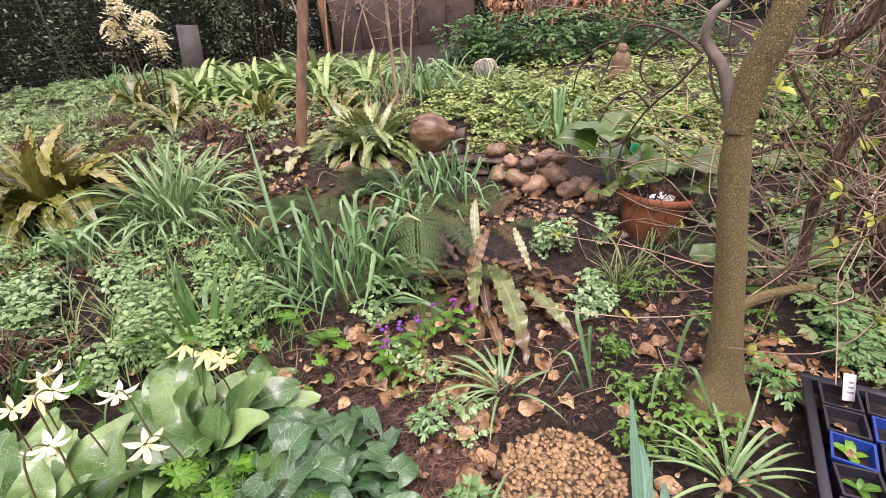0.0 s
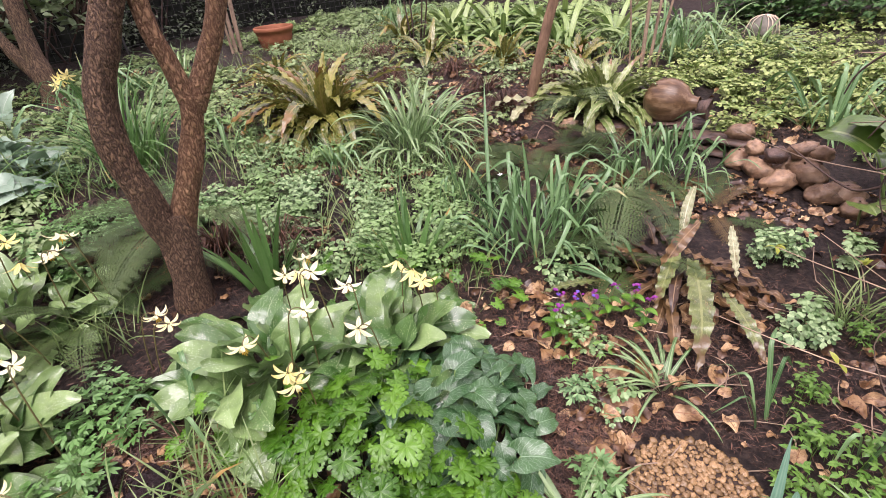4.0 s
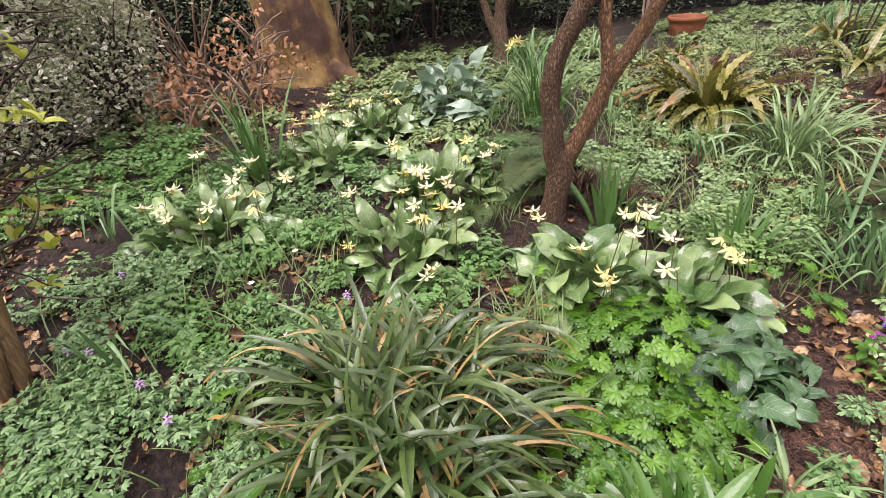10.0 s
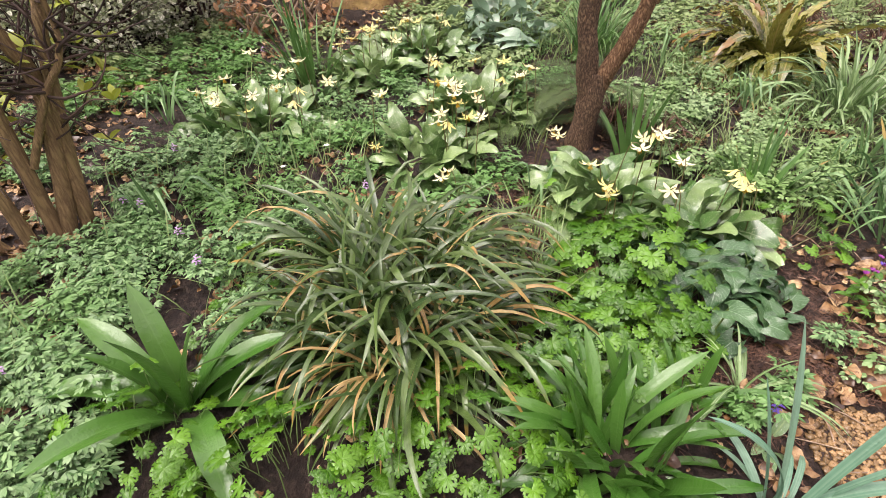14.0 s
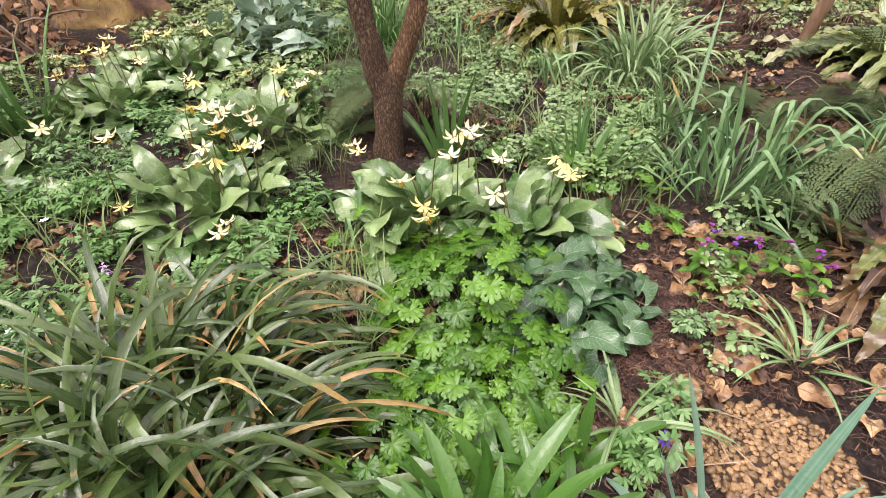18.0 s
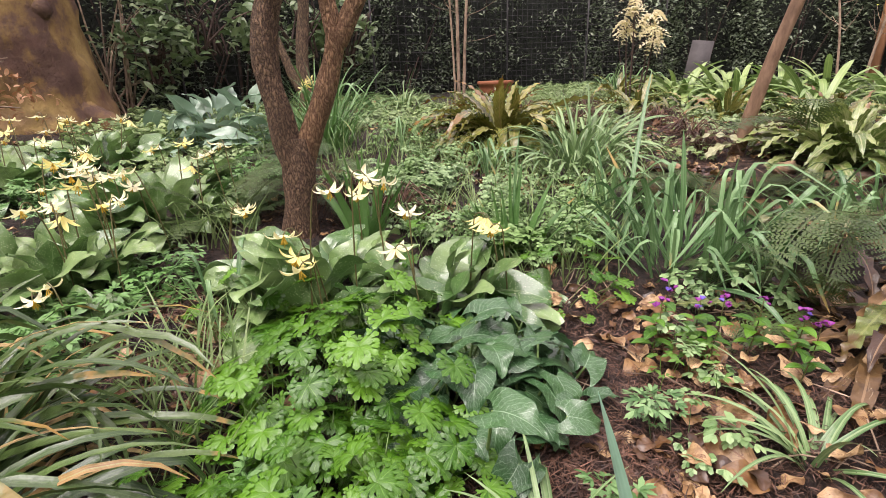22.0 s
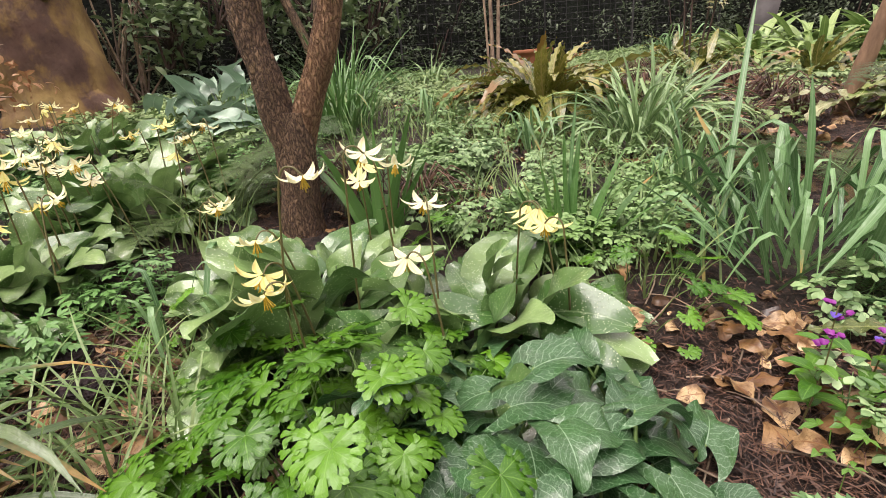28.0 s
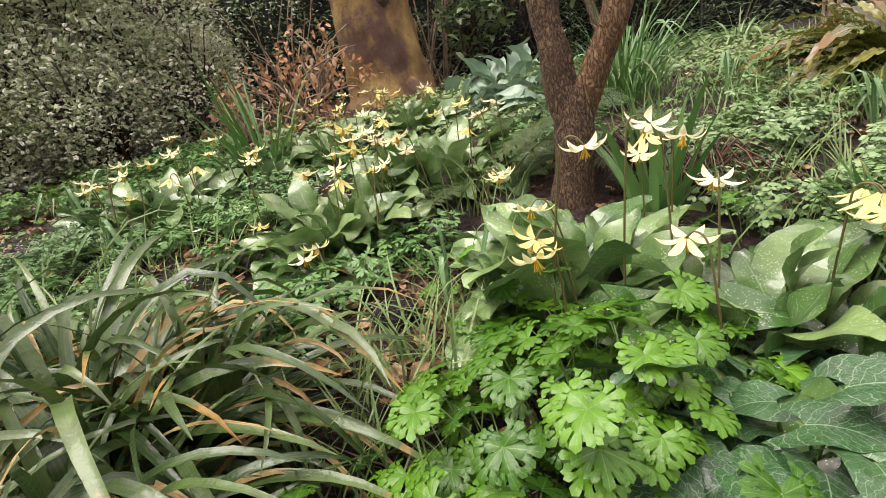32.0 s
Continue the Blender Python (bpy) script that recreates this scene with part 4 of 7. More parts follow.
leafy_mass("bronze_leaved_shrub", "low shrub holding dead copper-brown leaves", "shrub",
           [(-3.75, -0.15, 0.62, 0.4, 0.55, 0.24), (-3.9, 0.05, 0.85, 0.24, 0.3, 0.26), (-3.6, -0.5, 0.52, 0.3, 0.3, 0.16)], G_BEECH, 680, 0.055, 23, M_TWIG, width=0.5, up=(-90, -10), ntw=50)
leafy_mass("grey_leaved_shrub", "grey-green broad-leaved shrub in front of the hedge", "shrub",
           [(-4.75, 1.7, 1.25, 0.35, 0.5, 0.32), (-4.8, 2.6, 1.3, 0.35, 0.5, 0.4), (-4.8, 3.1, 1.1, 0.3, 0.3, 0.3), (-4.9, 1.3, 1.0, 0.25, 0.3, 0.3)], G_LAUREL, 1300, 0.11, 24, M_TWIG_DARK, width=0.45, ntw=60)
leafy_mass("ivy_tangle", "tangle of yellow-green and dark leaves behind the bare twigs", "shrub",
           [(2.05, 2.35, 0.45, 0.45, 0.5, 0.45), (2.4, 3.3, 0.55, 0.5, 0.6, 0.55), (1.75, 1.6, 0.3, 0.3, 0.3, 0.3), (2.3, 1.7, 0.6, 0.4, 0.5, 0.6)], G_GER_STUFF, 2600, 0.05, 25, M_TWIG_DARK, width=0.5, ntw=60)
leafy_mass("ivy_shade", "dark evergreen leaves at the back of the tangle", "shrub",
           [(2.6, 2.6, 0.8, 0.3, 0.9, 0.8), (2.9, 1.6, 0.9, 0.3, 0.6, 0.8), (3.1, 3.8, 0.7, 0.4, 0.6, 0.7)], G_NETTLE, 3000, 0.06, 26, M_TWIG_DARK, width=0.5, ntw=60)
leafy_mass("hedge_shoots", "outer shoots of the evergreen hedge behind the old tree", "hedge",
           [(-5.0, -0.55, 0.9, 0.3, 0.5, 0.85), (-5.1, 0.9, 0.95, 0.25, 0.5, 0.85)], G_LAUREL, 2600, 0.045, 27, M_TWIG, width=0.42, ntw=60)

# ---- clump plants ----
def clump(name, x, y, label, category, meshes, n, radius, size=(0.8, 1.15), lean=12, seed=1, group="", partname="leaf", inner=0.15, rz0=None, e=None, arc=(0, 360), z=0.0, avoid=None, jit=25, loose=0.2):
    """Leaves set round a crown: those near the middle stand up, the outer ones spread."""
    r = random.Random(seed)
    if e is None:
        e = thing(name, x, y, label, category, group)
    meshes = list(meshes)
    for i in range(n):
        f = math.sqrt((i + 0.5) / n)
        a = r.uniform(*arc)
        rad = radius * f * r.uniform(0.6, 1.0)
        k = min(len(meshes) - 1, int(f * len(meshes) * r.uniform(0.75, 1.15))) if r.random() > loose else r.randrange(len(meshes))
        px, py = -math.sin(radians(a)) * rad, math.cos(radians(a)) * rad
        if avoid and (e.location.x + px - avoid[0]) ** 2 + (e.location.y + py - avoid[1]) ** 2 < avoid[2] ** 2:
            continue
        gap = gz(e.location.x + px, e.location.y + py) - e.location.z - 0.005 if radius > 0.15 else 0
        part(partname, meshes[k], e, turn(a + r.uniform(-jit, jit), px, py, gap + z, r.uniform(*size), r.uniform(-lean, lean) * 0.5, r.uniform(-lean, lean)))
    return e


def lay(name, mesh_of, parent, p0, p1, length, label=""):
    """A frond laid from its stalk end to its tip, in world places."""
    a, b = Vector(p0), Vector(p1)
    d = b - a
    heading = math.degrees(math.atan2(-d.x, d.y))
    slope = math.degrees(math.atan2(d.z, math.hypot(d.x, d.y)))
    m = Matrix.Translation(a - parent.location) @ pose(0, 0, 0, 0, 0, heading) @ pose(0, 0, 0, slope) @ Matrix.Scale(d.length / length, 4)
    return part(name, mesh_of, parent, m, label)


def ladder(name, mat, L, W, angles, prof, **kw):
    """A set of leaf meshes from upright to spreading."""
    return [one(name, leaf(L * s, W, a0, a1, prof, seed=i, **kw), mat) for i, (a0, a1, s) in enumerate(angles)]


ERY_ANGLES = [(88, 66, 0.8), (84, 40, 0.95), (80, 18, 1.05), (76, 0, 1.1), (70, -18, 1.1), (62, -32, 1.05), (52, -42, 1.0), (40, -46, 0.95), (28, -42, 0.9)]
ERY = [one("leaf", leaf(0.205 * s, 0.086 * (0.9 + 0.2 * (k % 2)), a0, a1, "ellip", 12, 7, 0.12, 0.011, 1.7, seed=i * 2 + k, ease=1.3, twist=(24, -28)[k], side=(0.16, -0.14)[k], round_=0.08), G_ERY)
       for i, (a0, a1, s) in enumerate(ERY_ANGLES) for k in range(2)]


def lily_flower(deep=False, openness=1.0, seed=0):
    g = Geo()
    r = random.Random(seed)
    for k in range(6):
        t = leaf(0.058, 0.017, -62 + 20 * openness, 75 * openness + r.uniform(-15, 15), "lance", 7, 3, 0.35, seed=k, ease=1.2)
        g.add(t, pose(0, 0, 0, 0, r.uniform(-8, 8), 60 * k + r.uniform(-7, 7)) @ Matrix.Translation((0, 0.004, 0)))
    return g.mesh("flower", M_PETAL_DEEP if deep else M_PETAL)


def anthers():
    g = Geo()
    for k in range(6):
        a = radians(60 * k + 20)
        g.add(tube([(0, 0, 0), (0.004 * math.cos(a), 0.004 * math.sin(a), -0.012), (0.009 * math.cos(a), 0.009 * math.sin(a), -0.026)], [0.0007, 0.0008, 0.0016], 5, step=2))
    g.add(tube([(0, 0, 0), (0, 0, -0.034)], [0.001, 0.0013], 5, step=2))
    return g.mesh("anther", M_ANTHER)


FLOWERS = [lily_flower(False, 1.0, 1), lily_flower(False, 1.1, 2), lily_flower(True, 0.95, 3), lily_flower(False, 0.75, 4)]
BUD_FLOWER = lily_flower(True, 0.0, 5)
ANTHERS = anthers()


def flower_stem(h, lean, seed):
    return one("stalk", tube([(0, 0, 0), (lean * 0.25, 0, h * 0.45), (lean * 0.7, 0, h * 0.85), (lean, 0, h), (lean + 0.02, 0, h + 0.008), (lean + 0.034, 0, h - 0.006)],
                             [0.0026, 0.0023, 0.002, 0.0018, 0.0017, 0.0016], 6, step=4), M_STALK)


def fawn_lily(x, y, n, radius, seed, flowers, label="cream-yellow fawn lily clump with broad glossy leaves", grow=1.0):
    r = random.Random(seed)
    e = clump("fawn_lily", x, y, label, "plant", ERY, int(n * 1.3), radius, (0.7 * grow, 1.2 * grow), 18, seed, "fawn lily clumps", jit=70, loose=0.35)
    for fx, fy, fz in flowers:
        h = max(0.1, fz)
        a = r.uniform(0, 360)
        lean = r.uniform(0.01, 0.06)
        root = Vector((fx, fy, gz(x + fx, y + fy) - e.location.z))
        dx, dy = math.cos(radians(a)) * (lean + 0.034), math.sin(radians(a)) * (lean + 0.034)
        part("stalk", flower_stem(h, lean, seed), e, turn(a, root.x - dx, root.y - dy, root.z))
        m = turn(a + r.uniform(-20, 20), root.x, root.y, root.z + h - 0.006, r.uniform(0.78, 1.02), r.uniform(-22, 22), r.uniform(-22, 22))
        bud = r.random() < 0.12
        f = part("flower", BUD_FLOWER if bud else r.choice(FLOWERS), e, m, "cream-yellow nodding flower")
        if not bud:
            part("anther", ANTHERS, f)
    return e


def scatter_flowers(n, rad, h0, h1, seed):
    r = random.Random(seed)
    return [(r.uniform(-rad, rad), r.uniform(-rad, rad), r.uniform(h0, h1)) for _ in range(n)]


def at_places(x, y, spots, extra=()):
    """Flower places in the clump's own frame, with their height over the soil below them."""
    return [(fx - x, fy - y, fz - gz(fx, fy)) for fx, fy, fz in spots] + list(extra)


fawn_lily(-1.0, 1.12, 56, 0.24, 31, at_places(-1.0, 1.12, [(-0.97, 1.33, 0.39), (-1.21, 0.97, 0.32), (-1.3, 0.99, 0.31), (-0.83, 1.2, 0.45), (-0.735, 1.057, 0.45), (-0.757, 0.97, 0.3), (-0.9, 1.22, 0.42), (-0.95, 1.0, 0.3), (-1.0, 1.25, 0.36)]), grow=1.18)
fawn_lily(-0.74, 1.36, 52, 0.22, 32, at_places(-0.74, 1.36, [(-0.67, 1.48, 0.31), (-0.775, 1.546, 0.28), (-0.73, 0.96, 0.28), (-0.8, 1.3, 0.34), (-0.62, 1.45, 0.3), (-0.7, 1.2, 0.28)]), grow=1.18)
fawn_lily(-1.48, 0.46, 58, 0.25, 33, at_places(-1.48, 0.46, [(-1.2, 0.462, 0.22), (-1.18, 0.43, 0.2), (-1.56, 0.184, 0.21), (-1.634, 0.72, 0.37), (-1.45, 0.62, 0.36), (-1.5, 0.5, 0.37)], scatter_flowers(11, 0.24, 0.24, 0.36, 3)))
fawn_lily(-1.97, 0.82, 72, 0.33, 34, at_places(-1.97, 0.82, [(-1.777, 1.05, 0.47), (-1.95, 0.958, 0.37)], scatter_flowers(9, 0.26, 0.2, 0.32, 4)))
fawn_lily(-2.05, -0.38, 72, 0.33, 35, at_places(-2.05, -0.38, [(-1.88, -0.425, 0.34), (-2.14, 0.0, 0.38)], scatter_flowers(12, 0.28, 0.22, 0.32, 5)))
fawn_lily(-2.95, 0.68, 60, 0.32, 36, scatter_flowers(7, 0.24, 0.2, 0.3, 6))
fawn_lily(-2.6, 0.3, 60, 0.32, 37, at_places(-2.6, 0.3, [(-3.0, 0.19, 0.42)], scatter_flowers(8, 0.24, 0.2, 0.32, 7)))

# woodrush tussock
LUZ_ANGLES = [(88, 40, 0.75), (86, 5, 0.85), (82, -25, 0.95), (78, -45, 1.0), (72, -60, 1.0), (64, -66, 1.0), (54, -66, 0.95), (42, -58, 0.9), (30, -46, 0.85), (16, -30, 0.75)]


def rush_blade(i, k, L, W):
    """One woodrush blade, swept to a side, some of them folded over."""
    r = random.Random(i * 31 + k * 7)
    a0, a1, s = LUZ_ANGLES[i]
    return leaf(L * s * r.uniform(0.8, 1.15), W * r.uniform(0.75, 1.2), a0 + r.uniform(-6, 4), a1 + r.uniform(-12, 34), "blade", 11, 3, 0.3, seed=k,
                ease=r.uniform(1.1, 2.4), twist=r.uniform(-70, 70), side=r.uniform(-0.22, 0.22), kink=(r.uniform(0.45, 0.8), r.uniform(25, 70)) if r.random() < 0.3 else None)


CROWNS = [(0.0, 0.0, 1.0), (0.17, 0.1, 0.9), (0.14, -0.17, 0.9), (-0.16, -0.1, 0.95), (-0.13, 0.16, 0.9), (0.3, -0.03, 0.8)]


def rush_spot(r, f):
    """A place and heading for a blade at the share f of a crown's spread."""
    cx, cy, s = r.choice(CROWNS)
    a, rad = r.uniform(0, 360), 0.16 * f * r.uniform(0.4, 1.0)
    return turn(a + r.uniform(-60, 60), cx - math.sin(radians(a)) * rad, cy + math.cos(radians(a)) * rad, 0.0, s * r.uniform(0.75, 1.15), r.uniform(-12, 12), r.uniform(-18, 18))


def rush_heap(e, n, mat, L, W, seed, low=0):
    """The rest of the tussock's blades in one mesh."""
    r, g = random.Random(seed), Geo()
    for i in range(n):
        f = math.sqrt((i + 0.5) / n)
        k = min(len(LUZ_ANGLES) - 1, max(low, int(f * len(LUZ_ANGLES) * r.uniform(0.7, 1.15))))
        g.add(rush_blade(k, r.randrange(60), L, W), rush_spot(r, f))
    part("blade", g.mesh("blade", mat), e)["kind"] = "stuff"


LUZ = [[one("blade", rush_blade(i, k, 0.56, 0.034), G_LUZ) for k in range(5)] for i in range(len(LUZ_ANGLES))]
luzula = thing("woodrush", -0.62, 0.15, "large arching woodrush tussock with browned blade tips", "plant")
RL = random.Random(41)
for i in range(290):
    f = math.sqrt((i + 0.5) / 290)
    part("blade", RL.choice(LUZ[min(len(LUZ) - 1, int(f * len(LUZ) * RL.uniform(0.7, 1.15)))]), luzula, rush_spot(RL, f))
rush_heap(luzula, 330, G_LUZ_HEAP, 0.54, 0.031, 411)
rush_heap(luzula, 190, G_LUZ_DEAD, 0.48, 0.022, 42, 5)

COL = ladder("leaf", G_COL, 0.36, 0.068, [(88, 80, 0.95), (84, 62, 1.0), (78, 42, 1.05), (66, 0, 1.05), (50, -35, 1.05), (34, -55, 1.0)], "strap", seg=10, cols=5, fold=0.3)
COL2 = ladder("leaf", G_COL, 0.34, 0.042, [(86, 70, 0.95), (80, 45, 1.0), (72, 25, 1.05), (60, 0, 1.05), (48, -25, 1.05), (35, -35, 1.0)], "strap", seg=9, cols=5, fold=0.3)
clump("strap_leaved_bulb", -0.34, -0.51, "clump of broad glossy green strap leaves", "plant", COL, 16, 0.07, (0.85, 1.15), 10, 43, "strap-leaved bulbs")
clump("strap_leaved_bulb", 0.08, 0.6, "clump of broad glossy green strap leaves", "plant", COL2, 92, 0.17, (0.6, 0.95), 24, 44, "strap-leaved bulbs", jit=70, loose=0.5)
BLUE = ladder("leaf", G_BLUE, 0.36, 0.03, [(88, 80, 1.0), (80, 60, 1.0), (70, 20, 1.0), (60, -20, 1.0), (45, -40, 1.0)], "strap", seg=10, cols=3, fold=0.35)
blue = clump("blue_leaved_daffodil", 0.296, 0.891, "blue-green strap leaves of a young bulb beside the pebble slab", "plant", BLUE[3:], 8, 0.05, (0.5, 0.8), 12, 45, jit=60, loose=0.5)
TALL = one("leaf", leaf(0.6, 0.013, 4, -4, "strap", 12, 3, 0.35, side=0.03), G_DAFF)
for tx, ty, hx, hy, hz in ((-0.62, 2.06, -0.8, 2.38, 0.68), (-0.9, 1.8, -0.92, 1.83, 0.5)):
    tall = thing("tall_bulb_leaf", tx, ty, "single tall upright blue-green bulb leaf", "plant", "tall bulb leaves")
    lay("leaf", TALL, tall, (tx, ty, gz(tx, ty)), (hx, hy, hz), 0.6)
BLUE_LONG = [one("leaf", leaf(0.4, 0.018, 6, -6, "strap", 14, 5, 0.3, side=0.04), G_BLUE), one("leaf", leaf(0.4, 0.027, 45, -50, "strap", 16, 5, 0.3, seed=2), G_BLUE)]
for q0, q1, k in (((0.286, 0.885, 0.0), (0.138, 0.872, 0.465), 0), ((0.27, 0.87, 0.0), (0.16, 0.83, 0.33), 0), ((0.31, 0.9, 0.0), (0.287, 1.099, 0.444), 0), ((0.3, 0.91, 0.0), (0.35, 1.09, 0.27), 0), ((0.28, 0.87, 0.02), (0.17, 0.7, 0.3), 1),
                  ((0.31, 0.91, 0.03), (0.43, 1.3, 0.14), 1), ((0.32, 0.9, 0.03), (0.46, 1.2, 0.1), 1), ((0.32, 0.88, 0.03), (0.43, 0.84, 0.08), 1), ((0.3, 0.86, 0.03), (0.38, 0.72, 0.1), 1), ((0.32, 0.9, 0.02), (0.5, 1.06, 0.1), 1)):
    lay("leaf", BLUE_LONG[k], blue, q0, q1, 0.4)
DAFF = [one("leaf", leaf(0.4 * q, 0.0165, a0, a0 - 22, "strap", 16, 3, 0.3, seed=k, side=sd, twist=tw, kink=kk), G_DAFF) for k, (a0, q, sd, tw, kk) in enumerate((
    (86, 1.0, 0.05, 20, None), (82, 1.1, -0.1, -30, (0.7, 80)), (80, 1.2, 0.12, 40, (0.55, 115)), (76, 1.2, -0.12, 15, (0.5, 135)), (72, 1.25, 0.16, -40, (0.6, 100)),
    (66, 1.2, 0.0, 30, (0.48, 125)), (58, 1.2, -0.2, -20, (0.6, 95)), (46, 1.1, 0.2, 35, (0.55, 80)), (32, 1.0, -0.14, -15, (0.7, 50))))]
clump("daffodil_clump", -0.48, 2.2, "clump of bending grey-green daffodil leaves without flowers", "plant", DAFF, 115, 0.27, (0.6, 1.15), 28, 46, "daffodil clumps", jit=70, loose=0.5)
clump("daffodil_clump", -0.05, 2.95, "clump of bending grey-green daffodil leaves without flowers", "plant", DAFF, 100, 0.26, (0.5, 0.9), 20, 47, "daffodil clumps", jit=70, loose=0.5)
SNOW = ladder("leaf", G_SNOW, 0.36, 0.0135, [(86, 60, 1.0), (80, -10, 1.1), (74, -55, 1.1), (66, -85, 1.1), (54, -85, 1.0)], "strap", seg=11, cols=3, fold=0.3, ease=1.6)
clump("snowdrop_clump", -1.42, 2.8, "arching pale-striped strap leaves of spent bulbs", "plant", SNOW, 170, 0.24, (0.8, 1.35), 30, 48, "strap-leaf tufts", jit=50, loose=0.4)
TUFT = ladder("leaf", G_IRIS, 0.5, 0.014, [(88, 60, 1.0), (84, 30, 1.05), (78, 0, 1.05), (72, -30, 1.1), (62, -50, 1.0)], "blade", seg=9, cols=3, fold=0.25, ease=1.5)
clump("grass_tuft", -2.66, 1.85, "tuft of upright dark green grassy leaves", "plant", TUFT, 120, 0.2, (0.8, 1.3), 12, 49, "strap-leaf tufts", jit=60, loose=0.4)
IRIS = ladder("leaf", G_IRIS, 0.32, 0.032, [(90, 82, 1.0), (84, 70, 1.0), (76, 55, 0.9), (68, 30, 0.8)], "blade", seg=8, cols=3, fold=0.2)
clump("iris_fan", -1.32, 1.42, "fan of upright dark green iris leaves", "plant", IRIS, 20, 0.1, (0.85, 1.3), 16, 50, "iris fans")
clump("iris_fan", -0.86, 1.75, "fan of upright dark green iris leaves", "plant", IRIS, 20, 0.1, (0.8, 1.15), 14, 51, "iris fans")
IRIS_TALL = ladder("leaf", G_IRIS, 0.6, 0.026, [(90, 80, 1.0), (84, 66, 1.0), (76, 45, 0.95), (66, 10, 0.9)], "blade", seg=9, cols=3, fold=0.2)
clump("iris_fan", -2.6, -0.1, "tall fan of upright green iris leaves", "plant", IRIS_TALL, 34, 0.2, (0.7, 1.15), 10, 52, "iris fans")

ARCH = [(84, 30, 0.9), (80, 2, 0.95), (76, -24, 1.0), (70, -46, 1.05), (62, -64, 1.05), (52, -74, 1.0), (40, -70, 0.95)]
TONGUE = ladder("frond", G_TONGUE, 0.42, 0.052, ARCH, "lance", seg=30, cols=5, fold=0.15, wave=0.0055, waves=10, ease=1.25)
TONGUE_G = ladder("frond", G_TONGUE_GREEN, 0.38, 0.048, ARCH, "lance", seg=30, cols=5, fold=0.15, wave=0.0055, waves=10, ease=1.25)
TONGUE_D = ladder("frond", G_TONGUE_DEAD, 0.3, 0.036, [(50, -40, 1.0), (35, -50, 1.0), (18, -40, 1.0), (8, -20, 1.0)], "strap", seg=14, cols=5, fold=0.25, wave=0.011, waves=5)
ht = clump("hart_tongue_fern", -2.12, 2.86, "browning yellow-green hart's-tongue fern with wavy fronds", "fern", TONGUE, 120, 0.17, (1.05, 1.6), 22, 53, "hart's-tongue ferns", partname="frond", jit=50, loose=0.4)
clump("", 0, 0, "", "", TONGUE_D, 34, 0.24, (0.8, 1.15), 18, 531, partname="frond", e=ht, jit=60, loose=0.5)
ht = clump("hart_tongue_fern", -0.5, 3.72, "pale green hart's-tongue fern with wavy fronds", "fern", TONGUE_G, 140, 0.2, (0.85, 1.35), 22, 54, "hart's-tongue ferns", partname="frond", jit=50, loose=0.4)
clump("", 0, 0, "", "", TONGUE_D, 8, 0.2, (0.7, 1.0), 18, 541, partname="frond", e=ht, jit=60, loose=0.5)
flat_fern = clump("hart_tongue_fern", 0.12, 2.2, "sprawling hart's-tongue fern with green and rotting fronds", "fern", TONGUE_D, 30, 0.2, (0.8, 1.15), 16, 55, "hart's-tongue ferns", partname="frond")


def fern_frond(L=0.4, W=0.16, a0=40, a1=-25, n=22, mat=None, seed=0):
    """A finely cut frond: a midrib, pinnae on both sides, small pinnules along each."""
    r = random.Random(seed)
    g = Geo()
    rib = leaf(L, 0.005, a0, a1, "blade", 12, 3, 0.1)
    g.add(rib)
    mid = rib[0].reshape(13, 3, 3)[:, 1]
    small = leaf(1.0, 0.42, 0, -8, "lance", 2, 3, 0.2)
    for k in range(2, n):
        t = k / n
        f = t * 12
        i = min(int(f), 11)
        p = Vector(mid[i]).lerp(Vector(mid[i + 1]), f - i)
        ang = a0 + (a1 - a0) * t
        ln = W / 2 * math.sin(math.pi * min(1, t * 0.9 + 0.18)) ** 0.8 * r.uniform(0.9, 1.1)
        for side in (-1, 1):
            base = Matrix.Translation(p) @ pose(0, 0, 0, ang, 0, 0) @ pose(0, 0, 0, r.uniform(-8, 2), 0, -side * r.uniform(64, 74))
            m = 8
            g.add(leaf(ln, 0.003, 0, -12, "blade", 2, 3, 0.1), base)
            for q in range(1, m):
                s = ln * (0.17 * (1 - q / m) + 0.05)
                for sd in (-1, 1):
                    g.add(small, base @ Matrix.Translation((0, ln * q / m, -0.02 * ln * q / m)) @ pose(0, 0, 0, 0, 0, -sd * 58) @ Matrix.Scale(s * 1.25, 4))
    return g.mesh("frond", mat or G_FERN)


FRONDS = [fern_frond(0.42, 0.17, 62, 10, seed=1), fern_frond(0.45, 0.18, 42, -25, seed=2), fern_frond(0.42, 0.18, 22, -35, seed=3)]
FRONDS_OLD = [fern_frond(0.4, 0.15, 45, -35, mat=G_FERN_OLD, seed=4), fern_frond(0.4, 0.15, 20, -30, mat=G_FERN_OLD, seed=5)]
clump("soft_shield_fern", -0.08, 2.2, "soft shield fern with finely cut dark green fronds", "fern", FRONDS, 9, 0.06, (0.8, 1.1), 10, 56, "soft shield ferns", partname="frond")
clump("soft_shield_fern", -0.35, 2.75, "soft shield fern with olive and brown finely cut fronds", "fern", FRONDS + FRONDS_OLD, 12, 0.1, (0.8, 1.1), 10, 57, "soft shield ferns", partname="frond")
clump("soft_shield_fern", -1.75, 1.02, "soft shield fern with finely cut fronds at the tree foot", "fern", FRONDS, 12, 0.08, (0.9, 1.2), 10, 58, "soft shield ferns", partname="frond")


